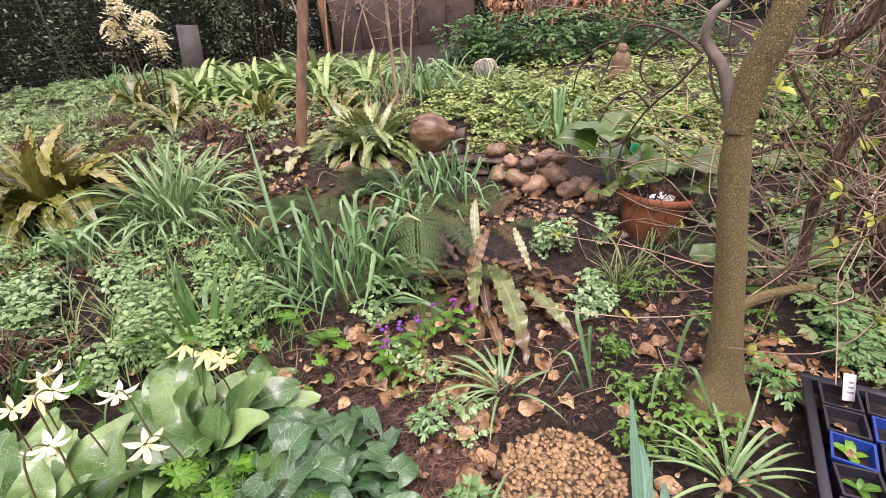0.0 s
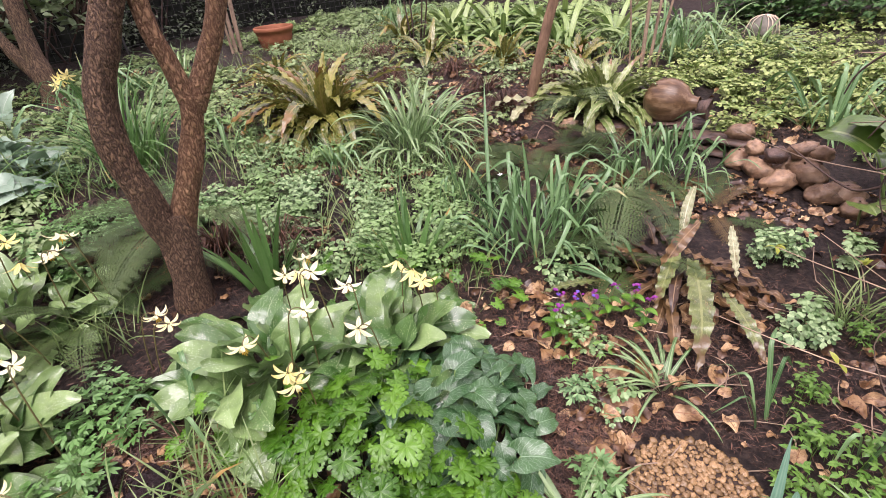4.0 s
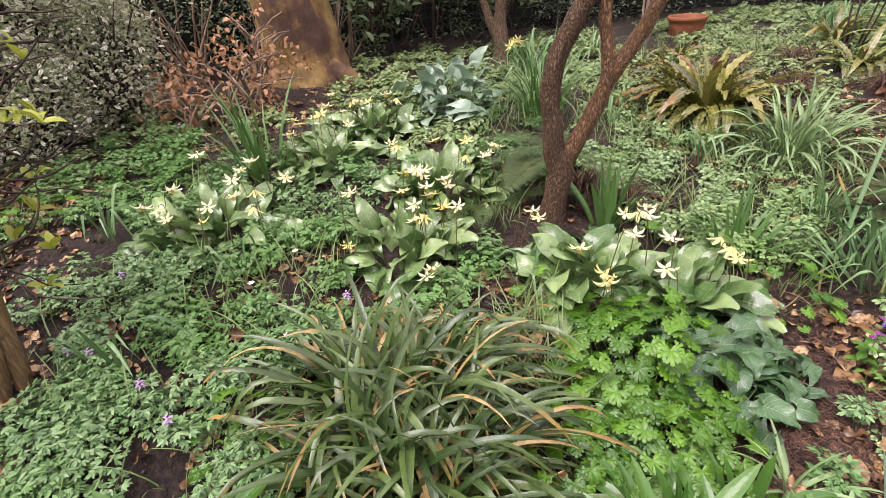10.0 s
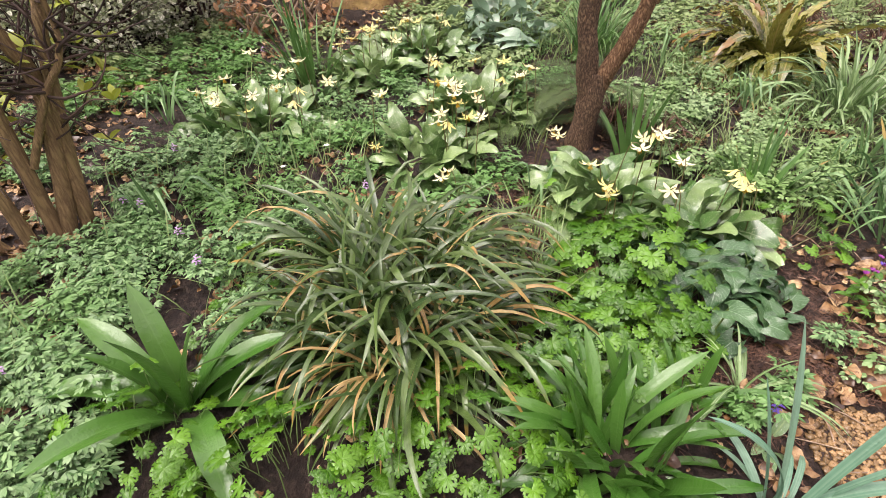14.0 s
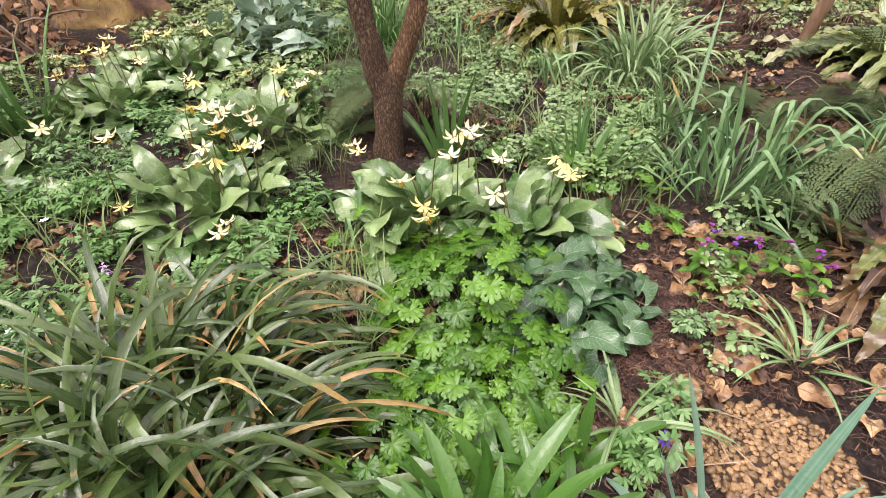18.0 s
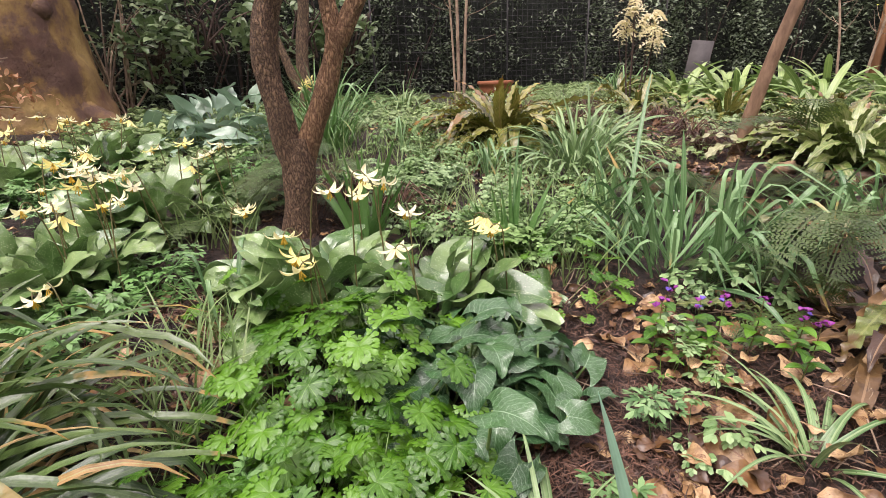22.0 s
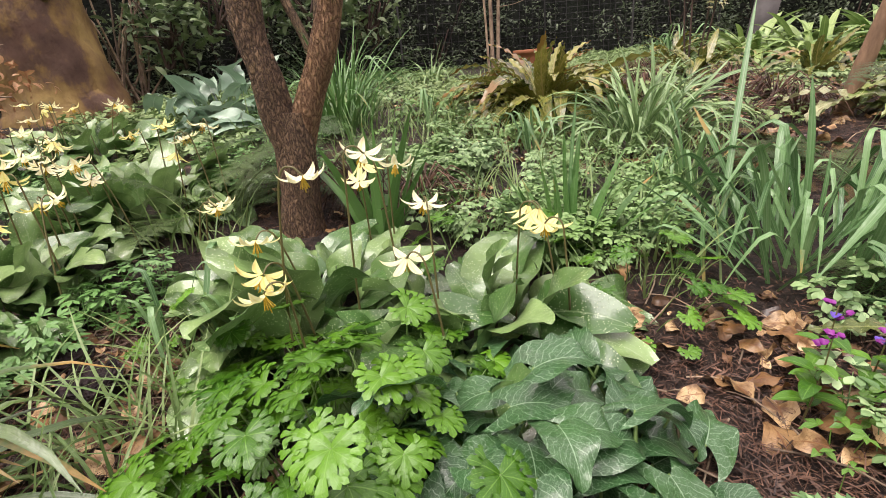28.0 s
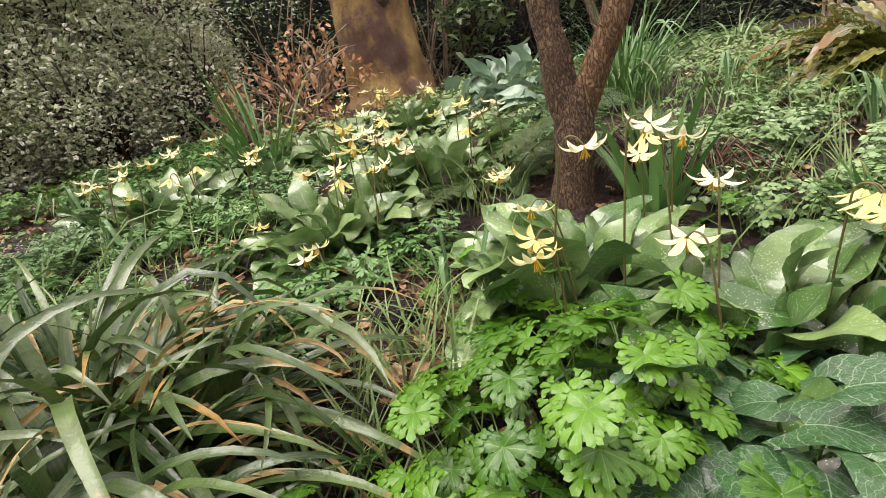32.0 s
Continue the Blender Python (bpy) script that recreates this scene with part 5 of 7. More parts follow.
def palmate(R_, lobes=5, cup=0.15, seed=0):
    """A deeply cut leaf: wedge-shaped lobes round the stalk end, each cut again into blunt teeth."""
    g = Geo()
    r = random.Random(seed)
    for k in range(lobes):
        a = -118 + 236 * k / (lobes - 1)
        L = R_ * (1 - 0.22 * abs(a) / 118) * r.uniform(0.9, 1.1)
        hub = pose(0, 0, -0.0005 * abs(k - lobes // 2), r.uniform(-8, 8), r.uniform(-9, 9), a + r.uniform(-5, 5))
        g.add(leaf(L * 0.76, L * 0.62, 22, -16, "fan", 5, 5, 0.0, seed=k, round_=-0.22), hub)
        for s, f, w in ((-1, 0.36, 0.29), (0, 0.42, 0.36), (1, 0.36, 0.29)):
            tip = hub @ Matrix.Translation((-s * L * 0.15, L * (0.5 if s else 0.56), L * 0.105)) @ pose(0, 0, 0, 0, 0, s * 33)
            g.add(leaf(L * f * 0.9, L * w, 6, -34, "fan", 4, 3, 0.12, seed=k), tip)
            if s:
                g.add(leaf(L * 0.22, L * 0.2, 0, -30, "fan", 3, 3, 0.1), tip @ Matrix.Translation((-s * L * 0.06, L * 0.14, -0.001)) @ pose(0, 0, 0, 0, 0, s * 34))
    return g.template()


def stalked(tpl, h, lean, mat_leaf, name="leaf"):
    """A palmate leaf upon its stalk."""
    g = Geo()
    g.add(tube([(0, 0, 0), (0, lean * 0.4, h * 0.6), (0, lean, h)], [0.0018, 0.0016, 0.0013], 5, step=3), mat=1)
    g.add(tpl, pose(0, lean, h, -18, 0, 0))
    return g.mesh(name, mat_leaf, G_STALK)


GER = [stalked(palmate(0.05, 5, seed=k), h, ln, G_GER) for k, (h, ln) in enumerate([(0.22, 0.02), (0.2, 0.04), (0.18, 0.06), (0.15, 0.08), (0.12, 0.09), (0.09, 0.09), (0.05, 0.08)])]
clump("cranesbill", -0.54, 0.99, "mound of bright green lobed cranesbill leaves", "plant", GER, 240, 0.33, (0.7, 1.15), 24, 61, jit=120, loose=0.2, avoid=(-0.4, 1.24, 0.17))
clump("cranesbill", -0.27, 0.8, "mound of bright green lobed cranesbill leaves", "plant", GER[2:], 150, 0.25, (0.6, 1.0), 24, 611, jit=120, loose=0.25, avoid=(0.08, 0.6, 0.12))


def arrow_blade(L, W, a0, a1, lobe=0.5, seg=18, cols=13, seed=0, wave=0.0055):
    """An arrow-shaped blade with two rounded lobes that reach back past the stalk."""
    r = random.Random(seed)
    ph = r.uniform(0, 6)
    t = np.linspace(0, 1, seg + 1)
    ang = np.radians(a0 + (a1 - a0) * t ** 1.2)
    mid = 0.5 * (ang[1:] + ang[:-1])
    y = np.r_[0, np.cumsum(np.cos(mid))] * L / seg
    z = np.r_[0, np.cumsum(np.sin(mid))] * L / seg
    w = np.maximum(0.02, (1 - t) ** 0.62 * (0.8 + 0.42 * np.sin(np.pi * np.clip(t * 1.25, 0, 1)))) * W / 2
    V, UV = [], []
    for i in range(seg + 1):
        for q in np.linspace(-1, 1, cols):
            a = abs(q)
            back = lobe * L * a ** 1.5 * max(0.0, 1 - t[i] / 0.5) ** 1.5
            x = q * w[i] * (1 - 0.45 * max(0.0, a - 0.55) * max(0.0, 1 - t[i] / 0.25))
            d = 0.26 * a * w[i] + wave * a * a * math.sin(t[i] * 15 + ph + (2.0 if q > 0 else 0)) - 0.35 * back * a
            yy = y[i] - back * math.cos(ang[i])
            V.append((x, yy - math.sin(ang[i]) * d, z[i] - back * math.sin(ang[i]) * 0.4 + math.cos(ang[i]) * d))
            UV.append(((q + 1) / 2, t[i]))
    idx = np.arange((seg + 1) * cols).reshape(seg + 1, cols)
    Q = np.stack([idx[:-1, :-1], idx[:-1, 1:], idx[1:, 1:], idx[1:, :-1]], -1).reshape(-1, 4)
    return np.array(V), Q, np.array(UV)


def arum_leaf(L, W, a0, a1, h, seed, mat=None):
    g = Geo()
    g.add(tube([(0, -0.02, 0), (0, -0.01, h * 0.5), (0, 0, h)], [0.004, 0.0035, 0.003], 6, step=3), mat=1)
    g.add(arrow_blade(L, W, a0, a1, seed=seed), Matrix.Translation((0, 0, h)))
    return g.mesh("leaf", mat or G_ARUM, G_STALK)


ARUM = [arum_leaf(0.11, 0.096, a0, a1, h, k) for k, (a0, a1, h) in enumerate(((35, -45, 0.22), (15, -70, 0.2), (0, -80, 0.18), (-5, -85, 0.15), (-10, -80, 0.12), (5, -70, 0.09), (10, -50, 0.06)))]
ARUM_PALE = [arum_leaf(0.2, 0.13, 72, 10, 0.27, 5, G_ARUM_PALE), arum_leaf(0.21, 0.14, 48, -25, 0.22, 6, G_ARUM_PALE), arum_leaf(0.21, 0.14, 28, -45, 0.15, 7, G_ARUM_PALE), arum_leaf(0.19, 0.13, 20, -45, 0.08, 10, G_ARUM_PALE)]
clump("lords_and_ladies", -0.42, 1.2, "dark green arrow-shaped arum leaves veined in white", "plant", ARUM, 130, 0.29, (0.5, 0.95), 36, 62, jit=60, loose=0.4)
clump("lords_and_ladies", -3.1, 1.35, "tall clump of grey-green arum leaves by the hedge", "plant", ARUM_PALE, 74, 0.48, (0.55, 1.0), 30, 63, jit=120, loose=0.6)

# ---- stones, pots ----
def pebble_slab():
    e = thing("stepping_slab", 0.24, 1.275, "round stepping slab of golden exposed pebbles", "paving slab", z=-0.07)
    part("base", one("base", lathe([(0.001, 0.0), (0.155, 0.0), (0.168, 0.006), (0.168, 0.028), (0.16, 0.033), (0.001, 0.034)], 40), M_MORTAR), e)
    meshes = [one("pebble", blob(1, r_, 0.45, k, 0.8, 6, 9, 1.6), M_PEBBLE) for k, r_ in enumerate((0.7, 0.85, 0.6, 0.95, 0.75))]
    r = random.Random(3)
    spots = []
    for _ in range(40000):
        if len(spots) >= 420:
            break
        a, d = r.uniform(0, 6.283), 0.164 * math.sqrt(r.random())
        p, s = (math.cos(a) * d, math.sin(a) * d), r.uniform(0.006, 0.0145)
        if all((p[0] - q[0]) ** 2 + (p[1] - q[1]) ** 2 > (0.56 * (s + q[2])) ** 2 for q in spots):
            spots.append((*p, s))
    for px, py, s in spots:
        part("pebble", r.choice(meshes), e, turn(r.uniform(0, 360), px, py, 0.034, s, r.uniform(-15, 15), r.uniform(-15, 15)))


pebble_slab()
POT = [(0.001, 0.0), (0.10, 0.0), (0.105, 0.005), (0.125, 0.13), (0.128, 0.14), (0.127, 0.15), (0.13, 0.16), (0.129, 0.17), (0.14, 0.215), (0.147, 0.22), (0.15, 0.232), (0.15, 0.25), (0.146, 0.256), (0.135, 0.256), (0.131, 0.25), (0.125, 0.2), (0.001, 0.195)]


def clay_pot(x, y, label, s=1.0, tilt=(0, 0), squat=1.0, sink=0.0):
    e = thing("terracotta_pot", x, y, label, "plant pot", "terracotta pots")
    m = turn(0, 0, 0, -sink, s, *tilt) @ Matrix.Diagonal((1, 1, squat, 1))
    part("body", one("body", lathe(POT[:14] + POT[14:16], 40, 0.01), M_TERRACOTTA), e, m)
    part("soil", one("soil", lathe([(0.001, 0.215), (0.06, 0.218), (0.128, 0.21)], 24, 0.05), M_SOIL), e, m)
    return e


clay_pot(0.91, 2.46, "terracotta pot holding leathery leaves and dead twigs", 1.05, (-7, 8), 0.8, sink=0.04)
clay_pot(-3.97, 4.46, "wide terracotta pot standing before the hedge", 1.35, squat=0.75, sink=0.04)

# ---- ground cover ----
KEEP_OFF = [(-2.12, 2.86, 0.3), (-0.5, 3.72, 0.28), (-1.42, 2.8, 0.2), (-0.48, 2.2, 0.22), (0.24, 1.275, 0.185), (-1.5, 1.23, 0.1), (0.735, 1.466, 0.12), (0.95, 2.47, 0.16), (1.08, 1.2, 0.27), (-4.6, 0.46, 0.45), (-1.48, 0.46, 0.22), (-1.0, 1.12, 0.2), (-0.74, 1.36, 0.18), (-1.97, 0.82, 0.22), (-2.05, -0.38, 0.22), (-0.42, 0.08, 0.3), (-0.4, 1.2, 0.2), (-2.6, 0.3, 0.16), (-2.95, 0.68, 0.16), (-0.32, -1.17, 0.13), (-1.45, -1.72, 0.16)]


def spots(cx, cy, rx, ry, n, rot, r, cut=-0.15, freq=2.6, off=0.0):
    out, tries = [], 0
    while len(out) < n and tries < n * 6:
        tries += 1
        a, d = r.uniform(0, 6.283), math.sqrt(r.random())
        u, v = math.cos(a) * d * rx, math.sin(a) * d * ry
        x = cx + u * math.cos(radians(rot)) - v * math.sin(radians(rot))
        y = cy + u * math.sin(radians(rot)) + v * math.cos(radians(rot))
        if noise.noise((x * freq + off, y * freq, 2.0)) < cut - 0.25 * (d < 0.6) or any((x - a) ** 2 + (y - b) ** 2 < k * k for a, b, k in KEEP_OFF):
            continue
        out.append((x, y))
    return out


def sprig(leaflets, size, width, h, spread_, seed, prof="ovate", seg=2, stalk=True):
    """A compound leaf: leaflets in threes round a thin stalk."""
    r = random.Random(seed)
    g = Geo()
    if stalk:
        g.add(tube([(0, 0, 0), (r.uniform(-0.01, 0.01), r.uniform(-0.01, 0.01), h)], [0.0012, 0.0008], 3, step=1, cap=False))
    tpl = leaf(size, size * width, 12, -28, prof, seg, 3, 0.12, seed=seed)
    for k in range(leaflets // 3):
        a = 360 * k / (leaflets // 3) + r.uniform(-25, 25)
        c = Vector((-math.sin(radians(a)) * spread_, math.cos(radians(a)) * spread_, h + r.uniform(-0.012, 0.008)))
        for s in (-62, 0, 62):
            g.add(tpl, Matrix.Translation(c) @ pose(0, 0, 0, r.uniform(-22, 14), r.uniform(-15, 15), a + s + r.uniform(-10, 10)) @ Matrix.Scale(r.uniform(0.8, 1.15), 4))
    return g.template()


def carpet(name, label, mat, tpls, patches, seed, scale=(0.7, 1.25), tilt=14, category="ground cover", cut=0.04, lift=0.0, freq=4.2):
    r = random.Random(seed)
    g = Geo()
    for cx, cy, rx, ry, rot, n in patches:
        for x, y in spots(cx, cy, rx, ry, n, rot, r, cut, freq):
            g.add(r.choice(tpls), turn(r.uniform(0, 360), x, y, gz(x, y) + lift, r.uniform(*scale), r.uniform(-tilt, tilt), r.uniform(-tilt, tilt)))
    return solid(name, g.mesh(name, mat), label, category, kind="stuff")


def lobed(size, h, spread_, seed, lobes=3, width=0.5, groups=3, gap=46, seg=4, droop_=-26):
    """A twice-divided leaf: leaflets in threes, each cut into rounded lobes."""
    r = random.Random(seed)
    g = Geo()
    g.add(tube([(0, 0, 0), (r.uniform(-0.01, 0.01), r.uniform(-0.01, 0.01), h)], [0.0012, 0.0008], 3, step=1, cap=False))
    tpl = leaf(size, size * width, 8, droop_, "fan", seg, 3, 0.15)
    for k in range(groups):
        a = 360 * k / groups + r.uniform(-22, 22)
        droop = r.uniform(-28, 8)
        hub = Matrix.Translation((0, 0, h + r.uniform(-0.008, 0.008))) @ pose(0, 0, 0, 0, 0, a) @ pose(0, 0, 0, droop, r.uniform(-18, 18), 0)
        for s, d in ((-58, 0.55), (0, 1.0), (58, 0.55)):
            mid = hub @ Matrix.Translation((-math.sin(radians(s)) * spread_ * d, math.cos(radians(s)) * spread_ * d, 0))
            for q in range(lobes):
                o = (q - (lobes - 1) / 2) * gap
                g.add(tpl, mid @ pose(0, 0, r.uniform(-0.001, 0.001), r.uniform(-12, 10), 0, s * 0.8 + o + r.uniform(-8, 8)) @ Matrix.Scale(r.uniform(0.85, 1.12) * (1.1 if abs(o) < gap * 0.6 else 0.88), 4))
    return g.template()


COLUMBINE = [lobed(0.022, h, 0.029, k, 3, 0.8) for k, h in enumerate((0.04, 0.065, 0.09, 0.11))]
CORY = [lobed(0.023, h, 0.03, k + 9, 4, 0.46, gap=36, seg=3, droop_=-8) for k, h in enumerate((0.03, 0.055, 0.08, 0.1))]
ANEM = [sprig(9, 0.021, 0.5, h, 0.018, k + 19, "lance") for k, h in enumerate((0.04, 0.06, 0.08))]
LOW = [sprig(6, 0.022, 0.8, h, 0.014, k + 29, stalk=False) for k, h in enumerate((0.015, 0.03, 0.05))]
MED = [sprig(9, 0.034, 0.6, h, 0.03, k + 39, "ovate", stalk=False) for k, h in enumerate((0.05, 0.09, 0.14, 0.2))]

carpet("columbine", "pale blue-green lobed columbine foliage covering the soil", G_COLUMBINE, COLUMBINE, [(-1.5, 2.55, 0.5, 0.25, 0, 40), (1.5, 2.0, 0.4, 0.4, 0, 60), (1.7, 2.9, 0.6, 0.5, 0, 100), 
    (-1.15, 2.12, 0.55, 0.32, 20, 210), (-1.95, 2.2, 0.5, 0.3, 20, 100), (-0.85, 1.85, 0.3, 0.2, 0, 150), (-1.75, 1.75, 0.35, 0.25, 0, 160),
    (-1.25, 1.75, 0.3, 0.2, 0, 120), (-2.4, 2.4, 0.5, 0.3, 0, 70), (-0.25, 2.0, 0.14, 0.1, 0, 16), (0.58, 2.35, 0.2, 0.14, 0, 70), (0.0, 1.42, 0.08, 0.1, 0, 6), (-0.15, 1.65, 0.1, 0.06, 0, 5), (0.52, 1.95, 0.08, 0.1, 0, 22)], 71, scale=(0.6, 1.15))
carpet("corydalis", "feathery grey-green corydalis foliage with gaps of leaf litter", G_CORY, CORY, (
    [(-1.25, -0.3, 0.85, 0.65, 0, 547), (-0.75, -0.95, 0.75, 0.45, 0, 290), (-1.7, -0.85, 0.5, 0.45, 0, 187), (-2.6, -0.75, 0.7, 0.4, 20, 230), (-1.95, 0.12, 0.45, 0.3, 0, 108), (-1.0, 0.45, 0.28, 0.22, 0, 64), (-2.3, 0.5, 0.3, 0.25, 0, 79), (-1.3, 0.75, 0.2, 0.12, 0, 28), (-0.35, -0.95, 0.5, 0.4, 0, 200), (-2.2, 1.25, 0.35, 0.3, 0, 64), (-2.55, -0.3, 0.3, 0.3, 0, 144), (-2.5, 1.5, 0.45, 0.35, 0, 70)] + 
    [(-1.95, 1.5, 0.3, 0.25, 0, 40), (-0.95, -1.55, 0.42, 0.25, 0, 110), (-1.9, -1.5, 0.4, 0.3, 0, 60), (-2.2, -1.5, 0.6, 0.35, 0, 108), (-2.9, -0.9, 0.6, 0.5, 0, 129), (-2.4, -0.4, 0.4, 0.4, 0, 79), (-3.3, -0.7, 0.4, 0.4, 0, 86), (1.25, 1.6, 0.25, 0.12, 0, 28), (0.85, 1.5, 0.08, 0.06, 0, 7), (0.04, 1.0, 0.1, 0.08, 0, 10), (0.0, 1.16, 0.06, 0.08, 0, 6), (-0.1, 1.42, 0.08, 0.06, 0, 5)] + 
    [(-0.35, 0.72, 0.12, 0.08, 0, 21)]), 72, cut=0.08)
carpet("wood_anemone", "small bright green divided anemone leaves", G_GER_STUFF, ANEM, [
    (0.47, 1.72, 0.09, 0.07, 0, 12), (0.58, 1.48, 0.09, 0.07, 0, 13), (0.6, 1.33, 0.13, 0.09, 0, 22), (0.42, 1.5, 0.1, 0.06, 0, 12), (0.44, 1.36, 0.08, 0.06, 0, 9), (0.7, 1.96, 0.06, 0.05, 0, 6), (0.4, 1.62, 0.06, 0.05, 0, 6),
    (-0.9, -0.15, 0.3, 0.3, 0, 49), (-2.9, 0.0, 0.3, 0.3, 0, 22), (0.78, 2.0, 0.14, 0.12, 0, 19), (-0.18, 1.72, 0.12, 0.1, 0, 7), (-0.1, 1.55, 0.1, 0.1, 0, 4), (0.9, 1.75, 0.15, 0.12, 0, 16)], 73)
carpet("back_cover", "mixed low green ground cover at the back of the bed", G_COVER, LOW + COLUMBINE[:2] + CORY[:2] + MED[:1], (
    [(-3.5, 1.9, 0.7, 0.6, 0, 330), (-3.3, 3.0, 0.9, 0.7, 0, 400), (-2.6, 3.8, 1.0, 0.7, 0, 300), (-3.6, 4.8, 1.0, 0.8, 0, 420), (-2.0, 4.8, 1.2, 0.8, 0, 320), (-1.2, 4.2, 0.7, 0.5, 0, 140), (-3.3, 0.9, 0.5, 0.6, 0, 260), (-3.9, -0.9, 0.6, 0.5, 0, 220), (-0.6, 5.6, 1.4, 0.7, 0, 420), (-3.0, 6.2, 1.6, 0.8, 0, 420), (-3.6, 0.95, 0.5, 0.5, 0, 170), (-2.6, 1.05, 0.4, 0.3, 0, 110)] + 
    [(-4.05, 1.3, 0.4, 0.5, 0, 150), (-3.35, -0.1, 0.3, 0.3, 0, 60), (-4.6, 1.6, 0.4, 0.8, 0, 260), (-4.5, 3.0, 0.4, 0.9, 0, 300), (-4.3, 6.2, 0.6, 0.6, 0, 320), (-3.6, 6.9, 0.7, 0.5, 0, 320), (-1.6, 7.0, 1.2, 0.6, 0, 400), (-4.4, 5.0, 0.5, 0.8, 0, 260), (-2.4, -2.0, 0.6, 0.4, 0, 220), (-1.8, -2.1, 0.4, 0.3, 0, 120), (-1.6, 3.3, 0.6, 0.4, 0, 70), (-3.0, -1.3, 0.5, 0.4, 0, 110)] + 
    [(1.6, 2.3, 0.5, 0.6, 0, 110), (2.1, 2.9, 0.6, 0.7, 0, 220), (1.35, 1.55, 0.3, 0.3, 0, 70)]), 74, scale=(0.8, 1.6))
carpet("lime_cover", "fresh lime-green low foliage over the back ground", G_LIME, LOW + COLUMBINE, [
    (0.9, 4.6, 1.3, 0.8, 0, 1000), (2.3, 4.6, 1.0, 0.9, 0, 520), (0.2, 4.2, 0.5, 0.4, 0, 240), (1.6, 3.4, 0.8, 0.5, 0, 300), (0.2, 3.9, 0.3, 0.2, 0, 90), (2.6, 3.0, 0.8, 0.8, 0, 220), (1.9, 6.0, 1.6, 0.6, 0, 300), (0.33, 3.45, 0.15, 0.12, 0, 60), (1.2, 3.9, 0.8, 0.5, 0, 420), (2.4, 3.7, 0.8, 0.7, 0, 420)], 75, scale=(0.8, 1.5), cut=-0.02)
carpet("broad_leaf_patch", "tall patch of dark green broad-leaved plants by the back fence", G_NETTLE, MED, [
    (1.2, 6.3, 1.0, 0.5, 0, 420), (2.4, 6.4, 0.9, 0.5, 0, 260), (0.5, 6.5, 0.5, 0.4, 0, 120)], 76, scale=(1.2, 2.6), cut=-0.4)


def blades(name, label, mat, patches, L, W, seed, angles=(75, 10), category="grass", scale=(0.6, 1.3)):
    r = random.Random(seed)
    g = Geo()
    tpls = [leaf(L, W, angles[0] + r.uniform(-12, 12), angles[1] + r.uniform(-50, 40), "blade", 5, 3, 0.2) for _ in range(7)]
    for cx, cy, rx, ry, rot, n in patches:
        for x, y in spots(cx, cy, rx, ry, n, rot, r, -0.5):
            g.add(r.choice(tpls), turn(r.uniform(0, 360), x, y, gz(x, y) - 0.003, r.uniform(*scale), r.uniform(-12, 12), r.uniform(-12, 12)))
    return solid(name, g.mesh(name, mat), label, category, kind="stuff")


blades("fine_grass", "fine green grass blades between the plants", G_GRASS, (
    [(-0.85, 0.74, 0.16, 0.1, 0, 60), (-1.1, 1.95, 0.6, 0.5, 0, 130), (-2.0, 2.4, 0.5, 0.3, 0, 150), (-1.3, 2.45, 0.4, 0.2, 0, 130), (-1.3, -0.4, 0.9, 0.7, 0, 220), (-0.5, -1.25, 0.4, 0.3, 0, 260), (-1.65, 0.95, 0.2, 0.15, 0, 60), (0.66, 2.1, 0.07, 0.07, 0, 50), (-0.15, 5.0, 0.8, 0.4, 0, 400), (-1.7, 1.9, 0.7, 0.5, 0, 260), (-0.9, 2.0, 0.4, 0.35, 0, 160), (-2.6, 2.2, 0.6, 0.5, 0, 240)] + 
    [(-1.6, 2.75, 0.6, 0.3, 0, 200), (-0.75, 0.6, 0.25, 0.1, 0, 50), (-2.0, -0.2, 0.8, 0.5, 0, 200), (-3.0, 1.6, 0.5, 0.5, 0, 200), (-3.2, 4.0, 0.8, 0.8, 0, 300), (-2.9, 6.3, 0.8, 0.4, 0, 400), (0.9, 2.3, 0.12, 0.05, 0, 30), (-2.9, 4.6, 0.5, 0.4, 0, 220), (-2.8, 1.5, 0.4, 0.3, 0, 90), (-0.95, 0.85, 0.1, 0.1, 0, 30), (-0.6, 0.66, 0.14, 0.06, 0, 30)]), 0.2, 0.006, 77)

